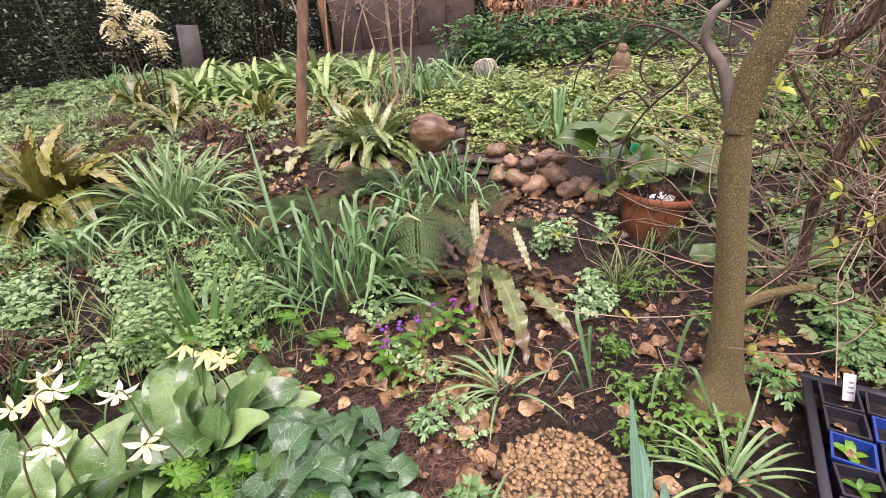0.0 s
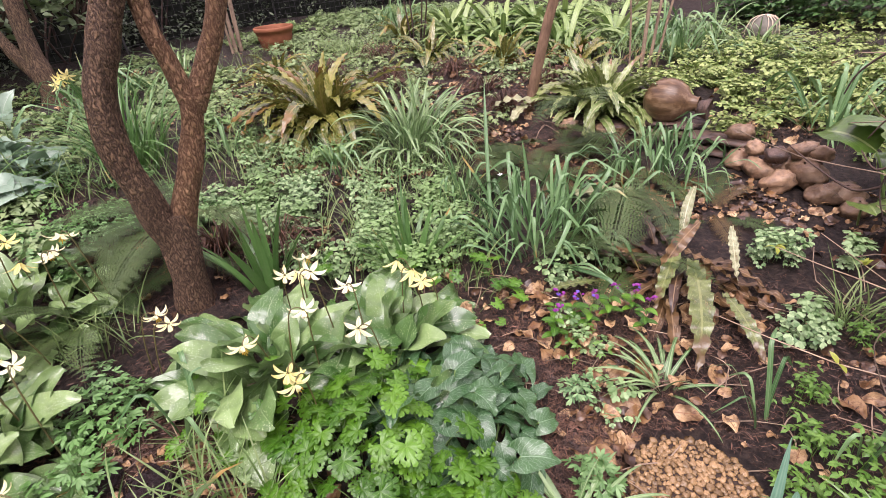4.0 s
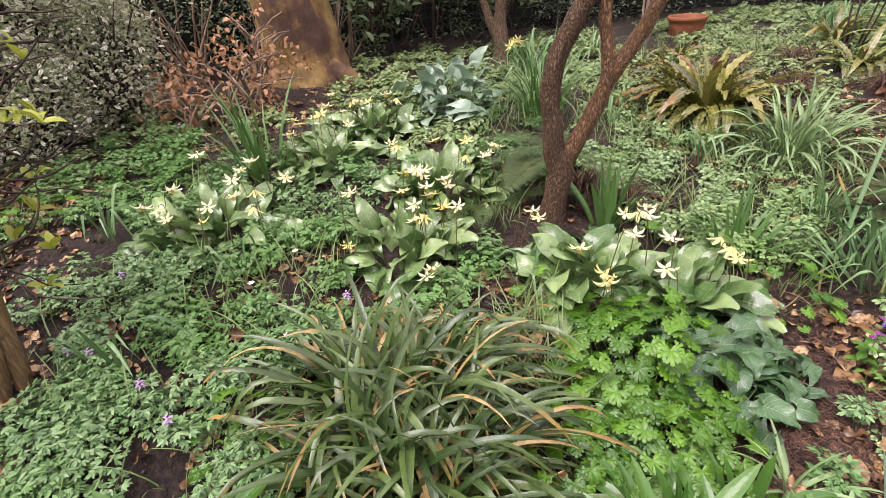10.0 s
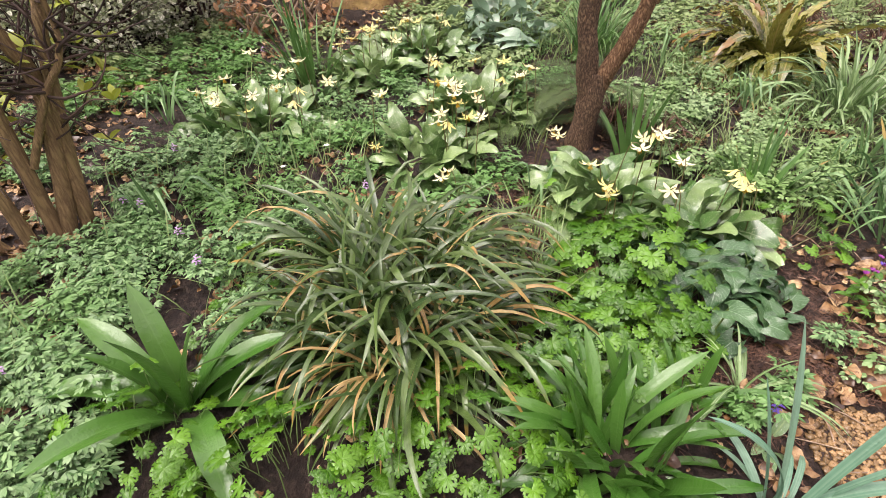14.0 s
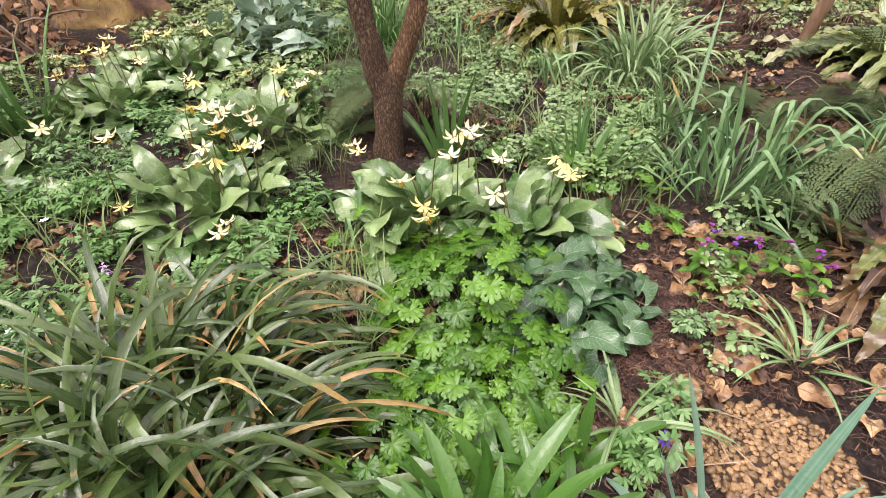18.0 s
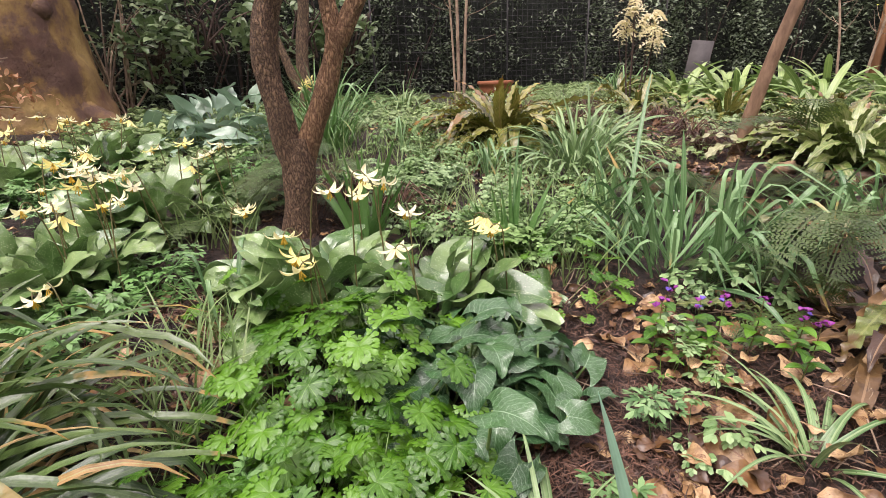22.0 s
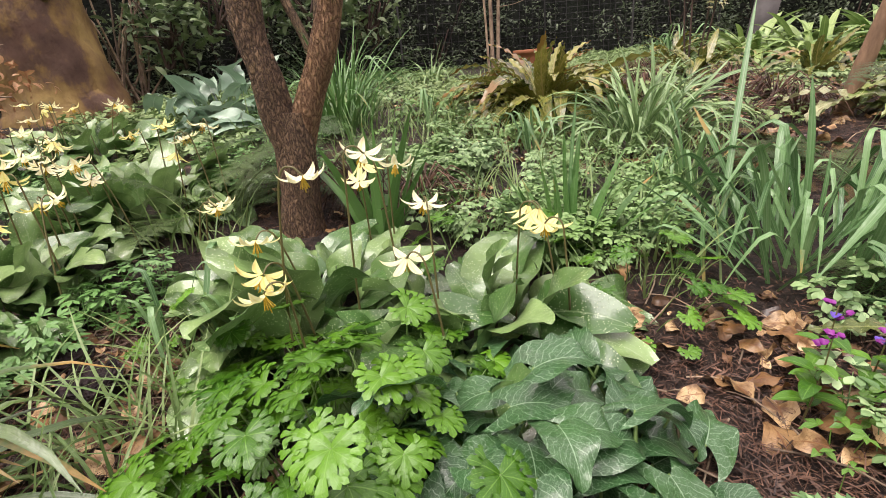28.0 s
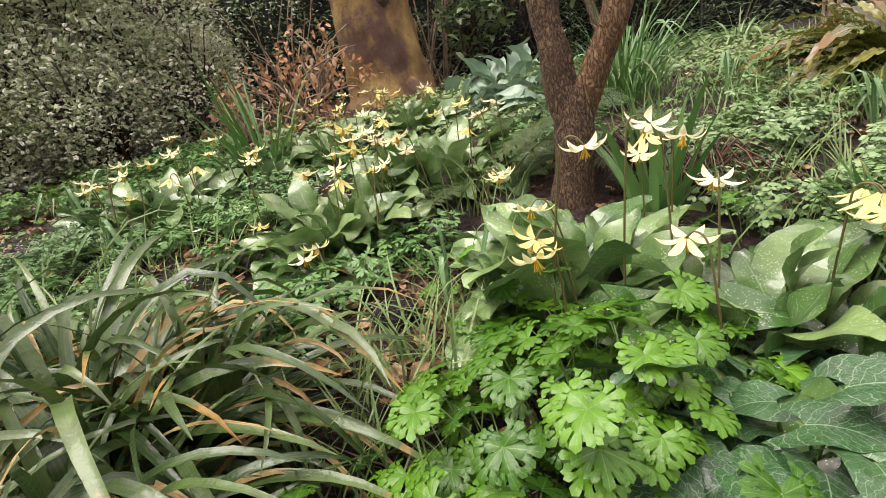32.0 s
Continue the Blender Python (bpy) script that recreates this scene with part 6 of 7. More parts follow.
# ---- dead leaves, twigs and mulch ----
def litter():
    r = random.Random(80)
    tp = [leaf(0.062, 0.04, r.uniform(5, 35), r.uniform(-60, 10), r.choice(("ovate", "lance", "ellip")), 8, 5, r.uniform(-0.5, 0.7), 0.0055, 1.7, twist=r.uniform(-50, 50), seed=k) for k in range(12)]
    pale, dark = Geo(), Geo()
    areas = (
    [(-1.7, 3.05, 0.8, 0.4, 0, 300), (-2.7, 3.4, 0.7, 0.5, 0, 260), (-1.9, 2.42, 0.5, 0.2, 0, 200), (-2.2, 4.9, 1.0, 0.5, 0, 260), (-1.9, -1.9, 0.7, 0.5, 0, 420), (-2.9, -1.5, 0.5, 0.5, 0, 260), (0.3, 2.65, 0.35, 0.25, 0, 200), (-1.5, 4.2, 1.0, 0.5, 0, 420), (-4.5, 2.4, 0.4, 1.2, 0, 260), (0.5, 3.55, 0.4, 0.25, 0, 90), (0.92, 1.55, 0.2, 0.2, 0, 70), (1.2, 1.75, 0.3, 0.25, 0, 90)] + 
    [(-1.2, 2.0, 0.5, 0.35, 0, 220), (-0.05, 1.25, 0.2, 0.3, 0, 70), (0.1, 0.95, 0.2, 0.15, 0, 30), (-0.7, 2.95, 0.4, 0.3, 0, 160), (-0.2, 2.7, 0.4, 0.2, 0, 90), (-2.5, -1.7, 0.9, 0.6, 0, 620), (-1.5, -1.6, 0.5, 0.4, 0, 300), (-4.2, 0.3, 0.5, 1.0, 0, 300), (-3.6, -0.2, 0.6, 0.5, 0, 300), (0.1, 1.85, 0.55, 0.4, 0, 150), (-0.35, 1.6, 0.35, 0.25, 0, 110), (0.95, 1.7, 0.35, 0.4, 0, 110)] + 
    [(-0.95, 0.75, 0.3, 0.2, 0, 60), (-1.0, -0.2, 1.0, 0.8, 0, 560), (-0.9, -1.2, 0.7, 0.5, 0, 320), (-1.7, 2.4, 0.6, 0.4, 0, 380), (-1.3, 3.3, 0.7, 0.5, 0, 260), (-2.7, 2.6, 0.8, 0.6, 0, 340), (-3.4, 0.0, 0.8, 0.8, 0, 320), (-2.2, 0.2, 0.8, 0.8, 0, 200), (0.8, 3.8, 0.5, 0.3, 0, 150), (-2.5, 4.2, 1.6, 1.2, 0, 420), (0.5, 2.7, 0.5, 0.35, 0, 120), (-1.8, 1.4, 0.5, 0.4, 0, 120)] + 
    [(0.6, 1.4, 0.5, 0.4, 0, 70), (-0.1, 1.15, 0.25, 0.25, 0, 60), (-0.2, 0.5, 0.5, 0.4, 0, 90), (-3.6, 3.0, 1.0, 1.2, 0, 200), (0.0, 4.6, 2.0, 1.0, 0, 200), (-1.9, -1.3, 0.7, 0.6, 0, 220), (-3.6, -0.6, 0.7, 0.6, 0, 260), (-3.0, -1.2, 0.6, 0.5, 0, 260), (1.6, 2.2, 0.6, 0.7, 0, 220), (-0.6, 0.7, 0.3, 0.2, 0, 60)])
    for cx, cy, rx, ry, rot, n in areas:
        for x, y in spots(cx, cy, rx, ry, n, rot, r, -0.1, 2.2, 9.0):
            m = turn(r.uniform(0, 360), x, y, gz(x, y) + r.uniform(0.004, 0.02), r.choice((0.22, 0.3, 0.42, 0.55, 0.75, 1.0)) * r.uniform(0.85, 1.15), r.uniform(-22, 22), r.uniform(-35, 35))
            (pale if r.random() < 0.6 else dark).add(r.choice(tp), m)
    for k in range(36):
        x, y = r.gauss(0.0, 0.25), r.gauss(1.85, 0.17)
        pale.add(r.choice(tp), turn(r.uniform(0, 360), x, y, gz(x, y) + r.uniform(0.01, 0.03), r.uniform(0.9, 1.5), r.uniform(-25, 25), r.uniform(-30, 30)))
    for cx, cy, rx, ry, n in ((-0.45, 1.6, 0.3, 0.2, 16), (0.1, 1.3, 0.3, 0.25, 14), (0.95, 1.6, 0.25, 0.25, 16), (0.1, 1.6, 0.3, 0.2, 16), (-0.95, 0.72, 0.25, 0.15, 12), (-1.9, -1.5, 0.4, 0.3, 40), (-1.4, -1.72, 0.3, 0.2, 60), (-1.05, -1.3, 0.35, 0.3, 26), (-0.55, -1.3, 0.2, 0.2, 14)):
        for k in range(n):
            x, y = r.gauss(cx, rx * 0.6), r.gauss(cy, ry * 0.6)
            if math.hypot(x - 0.24, y - 1.275) < 0.2:
                continue
            pale.add(r.choice(tp), turn(r.uniform(0, 360), x, y, gz(x, y) + r.uniform(0.008, 0.025), r.uniform(0.8, 1.45), r.uniform(-25, 25), r.uniform(-30, 30)))
    solid("dead_leaves", pale.mesh("dead_leaves", M_LITTER), "curled tan and orange dead leaves on the soil", "leaf litter", kind="stuff")
    solid("rotting_leaves", dark.mesh("rotting_leaves", M_LITTER_DARK), "wet dark rotting leaves on the soil", "leaf litter", kind="stuff")
    tw = Geo()
    chips = Geo()
    for k in range(260):
        cx, cy, rx, ry = r.choice([(0.3, 1.9, 0.7, 0.6), (-0.4, 1.6, 0.4, 0.4), (-1.3, 3.2, 0.8, 0.6), (0.6, 1.5, 0.5, 0.4), (-1.2, -0.4, 1.0, 0.9), (-0.9, 0.8, 0.4, 0.3), (-3.4, 0.2, 0.8, 0.8)])
        x, y, a, L = cx + r.uniform(-rx, rx), cy + r.uniform(-ry, ry), r.uniform(0, 6.28), r.uniform(0.05, 0.22)
        dx, dy = math.cos(a) * L / 2, math.sin(a) * L / 2
        z = gz(x, y) + 0.012
        tw.add(tube([(x - dx, y - dy, gz(x - dx, y - dy) + 0.008), (x + r.uniform(-0.01, 0.01), y, z + r.uniform(0, 0.015)), (x + dx, y + dy, gz(x + dx, y + dy) + 0.01)], [0.0022, 0.002, 0.0012], 4, step=2))
    flat = leaf(0.028, 0.0045, 15, -20, "lance", 3, 2, 0.0)
    for k in range(60000):
        cx, cy, rx, ry = r.choice([(0.3, 1.8, 0.6, 0.6), (-0.05, 1.2, 0.25, 0.3), (-0.6, 2.9, 0.5, 0.3), (-0.3, 1.65, 0.45, 0.4), (-0.3, 1.65, 0.45, 0.4), (-1.0, 0.7, 0.3, 0.2), (-1.3, 3.6, 0.8, 0.7), (-1.3, 3.8, 0.9, 0.8), (-1.9, -1.8, 0.8, 0.6), (0.5, 3.6, 0.6, 0.3), (-1.2, 0.6, 0.5, 0.4), (-2.4, 0.2, 1.6, 1.5)])
        x, y = r.gauss(cx, rx * 0.6), r.gauss(cy, ry * 0.6)
        if any((x - a) ** 2 + (y - b) ** 2 < q * q for a, b, q in KEEP_OFF[4:5]):
            continue
        chips.add(flat, turn(r.uniform(0, 360), x, y, gz(x, y) + r.uniform(0.0, 0.014), r.choice((0.16, 0.22, 0.3, 0.4, 0.55, 0.85)), r.uniform(-40, 40), r.uniform(-40, 40)))
    needle = leaf(0.03, 0.0016, 10, -14, "blade", 2, 2, 0.0)
    for k in range(45000):
        cx, cy, rx, ry = r.choice([(-0.15, 1.6, 0.5, 0.4), (0.3, 1.75, 0.6, 0.5), (-0.05, 1.2, 0.2, 0.3), (-1.05, 0.75, 0.3, 0.3), (-0.6, 2.9, 0.5, 0.4), (-1.2, 3.4, 0.6, 0.5), (-1.75, 1.35, 0.5, 0.4), (-2.3, 1.6, 0.6, 0.5), (-2.7, 1.1, 0.5, 0.5)])
        x, y = r.gauss(cx, rx * 0.6), r.gauss(cy, ry * 0.6)
        if any((x - a) ** 2 + (y - b) ** 2 < q * q for a, b, q in KEEP_OFF[4:5]):
            continue
        chips.add(needle, turn(r.uniform(0, 360), x, y, gz(x, y) + r.uniform(0.004, 0.018), r.uniform(0.4, 1.5), r.uniform(-20, 20), r.uniform(-40, 40)))
    solid("fallen_twigs", tw.mesh("fallen_twigs", M_TWIG), "thin fallen twigs lying on the soil", "twigs", kind="stuff")
    solid("bark_mulch", chips.mesh("bark_mulch", M_CHIP), "dark reddish bark mulch chips", "mulch", kind="stuff")


litter()

# ---- cranesbill seedlings and small plants in the front ----
for gx, gy, gn, gr, gs in ((-0.02, 0.25, 120, 0.26, 91), (0.02, -0.2, 130, 0.3, 92), (-0.16, -0.6, 60, 0.24, 93), (-0.3, 0.56, 36, 0.16, 94), (-0.75, -0.3, 26, 0.25, 95), (-0.62, 1.72, 40, 0.2, 96), (-2.5, -1.36, 40, 0.22, 99), (-1.05, 1.6, 30, 0.2, 97), (-0.98, 0.92, 14, 0.12, 98)):
    clump("cranesbill", gx, gy, "low patch of young lobed cranesbill leaves", "plant", GER[1:], gn, gr, (0.5, 0.95), 20, gs, "cranesbill patches")
SPIDER = ladder("leaf", G_SNOW, 0.24, 0.013, [(80, 20, 1.0), (70, -20, 1.0), (58, -45, 1.0), (40, -45, 1.0)], "blade", seg=8, cols=3, fold=0.3)
THIN_GRASS = ladder("leaf", G_GRASS, 0.2, 0.0045, [(85, 40, 1.0), (76, 5, 1.0), (64, -30, 1.0), (48, -40, 1.0)], "blade", seg=7, cols=2, fold=0.3)
for sx, sy, ss in ((0.13, 1.58, 101), (0.64, 1.22, 102), (-0.02, 1.05, 103)):
    clump("striped_sedge", sx, sy, "small tuft of narrow pale-striped arching leaves", "plant", SPIDER, 24, 0.04, (0.8, 1.2), 10, ss, "striped sedges")
for sx, sy, ss, sn in ((0.4, 1.55, 104, 5), (0.62, 1.52, 105, 3), (-0.2, 2.45, 106, 7), (-1.6, 2.3, 107, 10), (-2.3, 2.2, 108, 10), (-0.9, 2.35, 109, 12), (-1.05, 0.82, 110, 8), (-1.25, -0.75, 111, 9), (-1.6, -0.3, 112, 8), (-2.2, -0.9, 113, 9)):
    clump("narrow_leaf_tuft", sx, sy, "small tuft of narrow upright bulb leaves", "plant", DAFF[:5], sn, 0.05, (0.5, 0.9), 12, ss, "narrow leaf tufts")
clump("grass_tuft", -0.3, -1.13, "low tuft of thin green grass beside a plant label", "plant", THIN_GRASS, 60, 0.1, (0.7, 1.2), 14, 1181, "strap-leaf tufts", jit=60, loose=0.4)
clump("strap_leaved_bulb", -0.02, 0.84, "clump of broad glossy green strap leaves", "plant", COL2, 9, 0.08, (0.5, 0.8), 12, 114, "strap-leaved bulbs")
LUNG = ladder("leaf", G_LUNG, 0.17, 0.06, [(70, 20, 1.0), (50, -10, 1.0), (30, -25, 1.0)], "ellip", seg=7, cols=5, fold=0.25)
clump("lungwort", 0.126, 1.03, "few white-spotted lungwort leaves beside the pebble slab", "plant", LUNG, 6, 0.06, (0.35, 0.55), 14, 1151)
clump("lungwort", -2.35, -0.05, "lungwort with white-spotted green leaves", "plant", LUNG, 22, 0.2, (0.8, 1.2), 14, 115)
for sx, sy, ss in ((-0.75, 2.85, 116), (-0.6, 2.6, 117), (-0.6, 3.1, 1161), (-0.95, 3.05, 1162), (-0.3, 3.15, 1163), (-0.85, 2.65, 1164), (0.2, 2.65, 1165), (-0.15, 2.65, 1166), (-1.65, 1.45, 118), (-2.05, 1.35, 119)):
    clump("soft_shield_fern", sx, sy, "old brown and olive finely cut fern fronds lying low", "fern", FRONDS_OLD + FRONDS[1:], 7, 0.08, (0.7, 1.0), 12, ss, "soft shield ferns", partname="frond")


FLATG = [one("frond", leaf(0.4, 0.062, 16, -22, "lance", 30, 5, 0.1, 0.011, 8, twist=tw, seed=k, side=0.1 - 0.07 * k), mt) for k, (tw, mt) in enumerate(((10, G_TONGUE_OLIVE), (-25, G_TONGUE_OLIVE), (75, G_TONGUE_DEAD), (20, G_PALE_BACK)))]
for p0, p1, k in (((0.15, 2.14, 0.12), (0.27, 1.64, 0.05), 0), ((0.27, 2.0, 0.09), (0.41, 1.74, 0.05), 1), ((-0.13, 1.95, 0.08), (-0.33, 1.82, 0.05), 0), ((0.12, 2.45, 0.28), (0.08, 2.24, 0.12), 3), ((0.27, 2.3, 0.2), (0.29, 2.1, 0.09), 3),
                  ((0.1, 2.23, 0.14), (0.07, 1.88, 0.05), 1), ((0.12, 2.2, 0.12), (0.4, 2.0, 0.06), 2), ((-0.11, 2.42, 0.17), (-0.36, 2.45, 0.15), 3), ((0.16, 2.3, 0.2), (0.02, 2.0, 0.07), 2), ((0.2, 2.2, 0.1), (0.2, 1.85, 0.06), 2)):
    lay("frond", FLATG[k], flat_fern, p0, p1, 0.4)
CREAM = one("frond", leaf(0.26, 0.08, 15, -20, "strap", 16, 7, 0.15, 0.012, 5, seed=6), G_PALE_BACK)
lay("frond", CREAM, flat_fern, (-0.12, 2.5, 0.19), (-0.4, 2.46, 0.16), 0.26)
soft = thing("soft_shield_fern", -0.12, 2.42, "soft shield fern with a large dark green drooping frond", "fern", "soft shield ferns")
lay("frond", FRONDS[1], soft, (-0.14, 2.44, 0.24), (-0.12, 1.92, 0.07), 0.42)
lay("frond", FRONDS[1], soft, (-0.1, 2.44, 0.24), (0.1, 2.1, 0.1), 0.42)
lay("frond", FRONDS[2], soft, (-0.14, 2.44, 0.24), (-0.4, 2.25, 0.1), 0.42)
soft = thing("soft_shield_fern", -0.45, 3.1, "soft shield fern with an olive frond over the daffodils", "fern", "soft shield ferns")
lay("frond", FRONDS[1], soft, (-0.5, 3.15, 0.4), (-0.3, 2.6, 0.42), 0.42)
lay("frond", FRONDS[1], soft, (-0.5, 3.15, 0.4), (-0.65, 2.65, 0.3), 0.42)
soft = thing("soft_shield_fern", -1.75, 1.5, "soft shield fern with fine fronds behind the forked trunk", "fern", "soft shield ferns")
for q0, q1 in (((-1.72, 1.45, 0.34), (-1.55, 0.95, 0.14)), ((-1.76, 1.42, 0.34), (-1.78, 0.95, 0.24)), ((-1.8, 1.45, 0.34), (-2.15, 1.1, 0.26)), ((-1.7, 1.5, 0.34), (-1.35, 1.5, 0.2)), ((-1.8, 1.5, 0.34), (-2.2, 1.5, 0.3))):
    lay("frond", FRONDS[1], soft, q0, q1, 0.42)
pale = thing("pale_leaf", -0.95, 3.4, "pale white-green leaf lying on the soil at the tree foot", "leaf")
WIDE_PALE = one("blade", leaf(0.26, 0.1, 25, -35, "strap", 14, 7, 0.2, 0.012, 4, seed=5), G_PALE_BACK)
lay("blade", WIDE_PALE, pale, (-0.88, 3.4, 0.3), (-1.14, 3.34, 0.28), 0.26)
lay("blade", WIDE_PALE, pale, (-0.9, 3.4, 0.28), (-0.96, 3.24, 0.22), 0.26)

# ---- flowers ----
def vetchling(x, y, seed):
    """A low plant with paired leaflets and magenta flowers that turn blue."""
    r = random.Random(seed)
    e = thing("spring_vetchling", x, y, "spring vetchling with magenta and blue flowers", "flower", "spring vetchlings")
    h = r.uniform(0.13, 0.18)
    part("stalk", one("stalk", tube([(0, 0, 0), (0.01, 0.005, h * 0.6), (0.015, 0.0, h + 0.02)], [0.002, 0.0015, 0.001], 5, step=3), M_STALK), e)
    lf = one("leaf", leaf(0.05, 0.026, 25, -25, "ovate", 5, 3, 0.25), G_GER)
    for k in range(8):
        part("leaf", lf, e, turn(k * 137, 0.005, 0.0, h * (0.3 + 0.07 * k), r.uniform(0.7, 1.1)))
    fl = Geo()
    for s in (-1, 1, 0):
        fl.add(leaf(0.012, 0.01, 70, 10, "round", 3, 3, 0.3), pose(0, 0, 0, 0, 0, s * 55))
    fm = [fl.mesh("flower", M_PURPLE), fl.mesh("flower", M_BLUE_PETAL)]
    for k in range(6):
        part("flower", fm[0] if r.random() < 0.75 else fm[1], e, turn(r.uniform(0, 360), 0.015 + r.uniform(-0.015, 0.015), r.uniform(-0.015, 0.015), h + 0.005 + r.uniform(-0.015, 0.02)), "magenta petals")


for k, (vx, vy) in enumerate(((-0.23, 1.62), (-0.2, 1.74), (-0.09, 1.8), (-0.02, 1.86), (-0.25, 1.68), (-0.14, 1.72), (0.03, 1.78))):
    vetchling(vx, vy, 120 + k)


def spike(x, y, seed, mat, label, name="corydalis_spike", h=0.11):
    r = random.Random(seed)
    e = thing(name, x, y, label, "flower", name.replace("_", " ") + "s")
    part("stalk", one("stalk", tube([(0, 0, 0), (0.005, 0, h * 0.6), (0.008, 0, h + 0.03)], [0.0018, 0.0014, 0.001], 5, step=3), G_STALK), e)
    fl = one("flower", leaf(0.017, 0.007, 10, -20, "lance", 3, 3, 0.5), mat)
    for k in range(12):
        part("flower", fl, e, turn(k * 137 + r.uniform(-20, 20), 0.008, 0, h + 0.003 * k, r.uniform(0.8, 1.2)))


for k, (fx, fy) in enumerate(((-0.87, -0.53), (-3.3, -0.57), (-1.3, -0.87), (-1.26, -0.8), (-0.62, -1.12), (-1.05, -0.62), (-1.7, -0.75), (-0.5, -1.0), (-1.2, 0.1), (-2.9, -0.4))):
    spike(fx, fy, 140 + k, M_LILAC, "small lilac corydalis flower spike")
for k, (fx, fy) in enumerate(((0.07, 1.06), (0.36, 0.95))):
    spike(fx, fy, 160 + k, M_BLUE_PETAL, "tiny violet-blue flower on a short stalk", "violet_flower", 0.06)


def star(x, y, seed, h=0.1):
    e = thing("white_anemone", x, y, "small white star-shaped anemone flower", "flower", "white anemones")
    part("stalk", one("stalk", tube([(0, 0, 0), (0.004, 0, h * 0.6), (0, 0.004, h)], [0.0014, 0.0012, 0.001], 5, step=3), G_STALK), e)
    pt = one("petal", leaf(0.018, 0.009, 25, -15, "lance", 3, 3, 0.2), M_WHITE_PETAL)
    for k in range(6):
        part("petal", pt, e, turn(60 * k + seed * 17, 0, 0.004, h, 1, 15))


for k, (fx, fy) in enumerate(((-1.45, -0.25), (-1.6, -0.05), (-0.6, 2.35), (-0.75, 2.5), (-2.4, -0.55), (-1.1, -0.15), (-2.9, 0.05))):
    star(fx, fy, k)
fd = thing("yellow_daffodil", -3.55, 2.05, "small pale yellow narcissus in bloom", "flower")
part("stalk", flower_stem(0.3, 0.03, 1), fd)
for k in range(3):
    part("flower", FLOWERS[2], fd, turn(k * 100, 0.06 + 0.03 * k, 0.03 * k, 0.29 + 0.02 * k, 1.0, 60, 20))

# ---- bottle, slates and stones at the raised bed ----
bottle = thing("round_bottle", -0.09, 3.52, "round brown glazed bottle lying on its side on slates", "ornament", z=gz(-0.09, 3.52) + 0.03, rz=-12)
prof = [(0.001, -0.13), (0.05, -0.122), (0.09, -0.098), (0.118, -0.055), (0.128, 0.0), (0.118, 0.055), (0.09, 0.098), (0.055, 0.122), (0.045, 0.14), (0.04, 0.16), (0.042, 0.175)]
part("body", one("body", lathe(prof, 32), M_GLAZE), bottle, pose(0, 0, 0.125, 0, 90, 0))
part("mouth", one("mouth", lathe([(0.04, 0.172), (0.043, 0.185), (0.055, 0.22), (0.06, 0.235), (0.055, 0.236), (0.036, 0.19), (0.001, 0.185)], 24), M_SLATE), bottle, pose(0, 0, 0.11, 0, 92, 0), "dark flared mouth")
R2 = random.Random(61)
for k, (sx, sy, sz, w, d, rot) in enumerate(((-0.2, 3.55, 0.0, 0.34, 0.2, 10), (0.05, 3.45, 0.0, 0.42, 0.2, -8), (0.28, 3.35, 0.0, 0.36, 0.2, 12), (-0.08, 3.58, 0.035, 0.46, 0.22, -5), (0.2, 3.42, 0.035, 0.4, 0.18, 6), (0.32, 3.3, 0.06, 0.28, 0.14, -14), (-0.28, 3.5, 0.03, 0.2, 0.16, 40))):
    solid("slate", one("slate", blob(w / 2, d / 2, 0.02, k, 0.5, 6, 14, 2.4), M_SLATE), "flat dark layered slate in a low stack", "stone", "slates", m=turn(rot, sx - 0.02, sy - 0.08, gz(sx, sy - 0.08) + sz + 0.005, 1, R2.uniform(-5, 5), R2.uniform(-5, 5)))
for k, (sx, sy, sz, s) in enumerate(((0.42, 3.25, 0.0, 0.075), (0.5, 3.15, 0.0, 0.08), (0.6, 3.2, 0.0, 0.07), (0.58, 3.05, 0.0, 0.085), (0.68, 3.1, 0.02, 0.1), (0.74, 2.98, 0.0, 0.075), (0.82, 3.02, 0.0, 0.08), (0.55, 3.15, 0.09, 0.06), (0.66, 3.18, 0.11, 0.065), (0.46, 3.2, 0.1, 0.05), (0.72, 3.15, 0.12, 0.055), (0.4, 3.4, 0.08, 0.07), (0.85, 2.9, 0.0, 0.06), (-0.52, 3.5, 0.0, 0.055), (-0.3, 3.52, 0.0, 0.06))):
    solid("rounded_stone", one("rounded_stone", blob(s, s * R2.uniform(0.7, 0.95), s * R2.uniform(0.55, 0.8), k + 5, 0.45, 12, 18, 1.9), M_SLATE if k == 7 else M_STONE), "dark grey flat stone on the pile" if k == 7 else "wet brown rounded stone in a pile", "stone", "rounded stones",
          m=turn(R2.uniform(0, 360), sx - 0.1, sy - 0.14, gz(sx - 0.1, sy - 0.14) + sz + s * 0.4, 1, R2.uniform(-25, 25), R2.uniform(-25, 25)))
ball = thing("stone_ball", 0.45, 5.4, "weathered grey stone ball draped with bleached straw", "ornament")
part("ball", one("ball", blob(0.12, 0.12, 0.12, 3, 0.04, 16, 24), M_SPHERE), ball, pose(0, 0, 0.1))
sg = Geo()
for k in range(18):
    a = R2.uniform(0, 6.28)
    sg.add(tube([(0, 0, 0.225), (math.cos(a) * 0.1, math.sin(a) * 0.1, 0.19), (math.cos(a) * 0.135, math.sin(a) * 0.135, R2.uniform(0.02, 0.1))], [0.003, 0.003, 0.002], 4, step=3))
part("straw", sg.mesh("straw", M_STRAW), ball)["kind"] = "stuff"
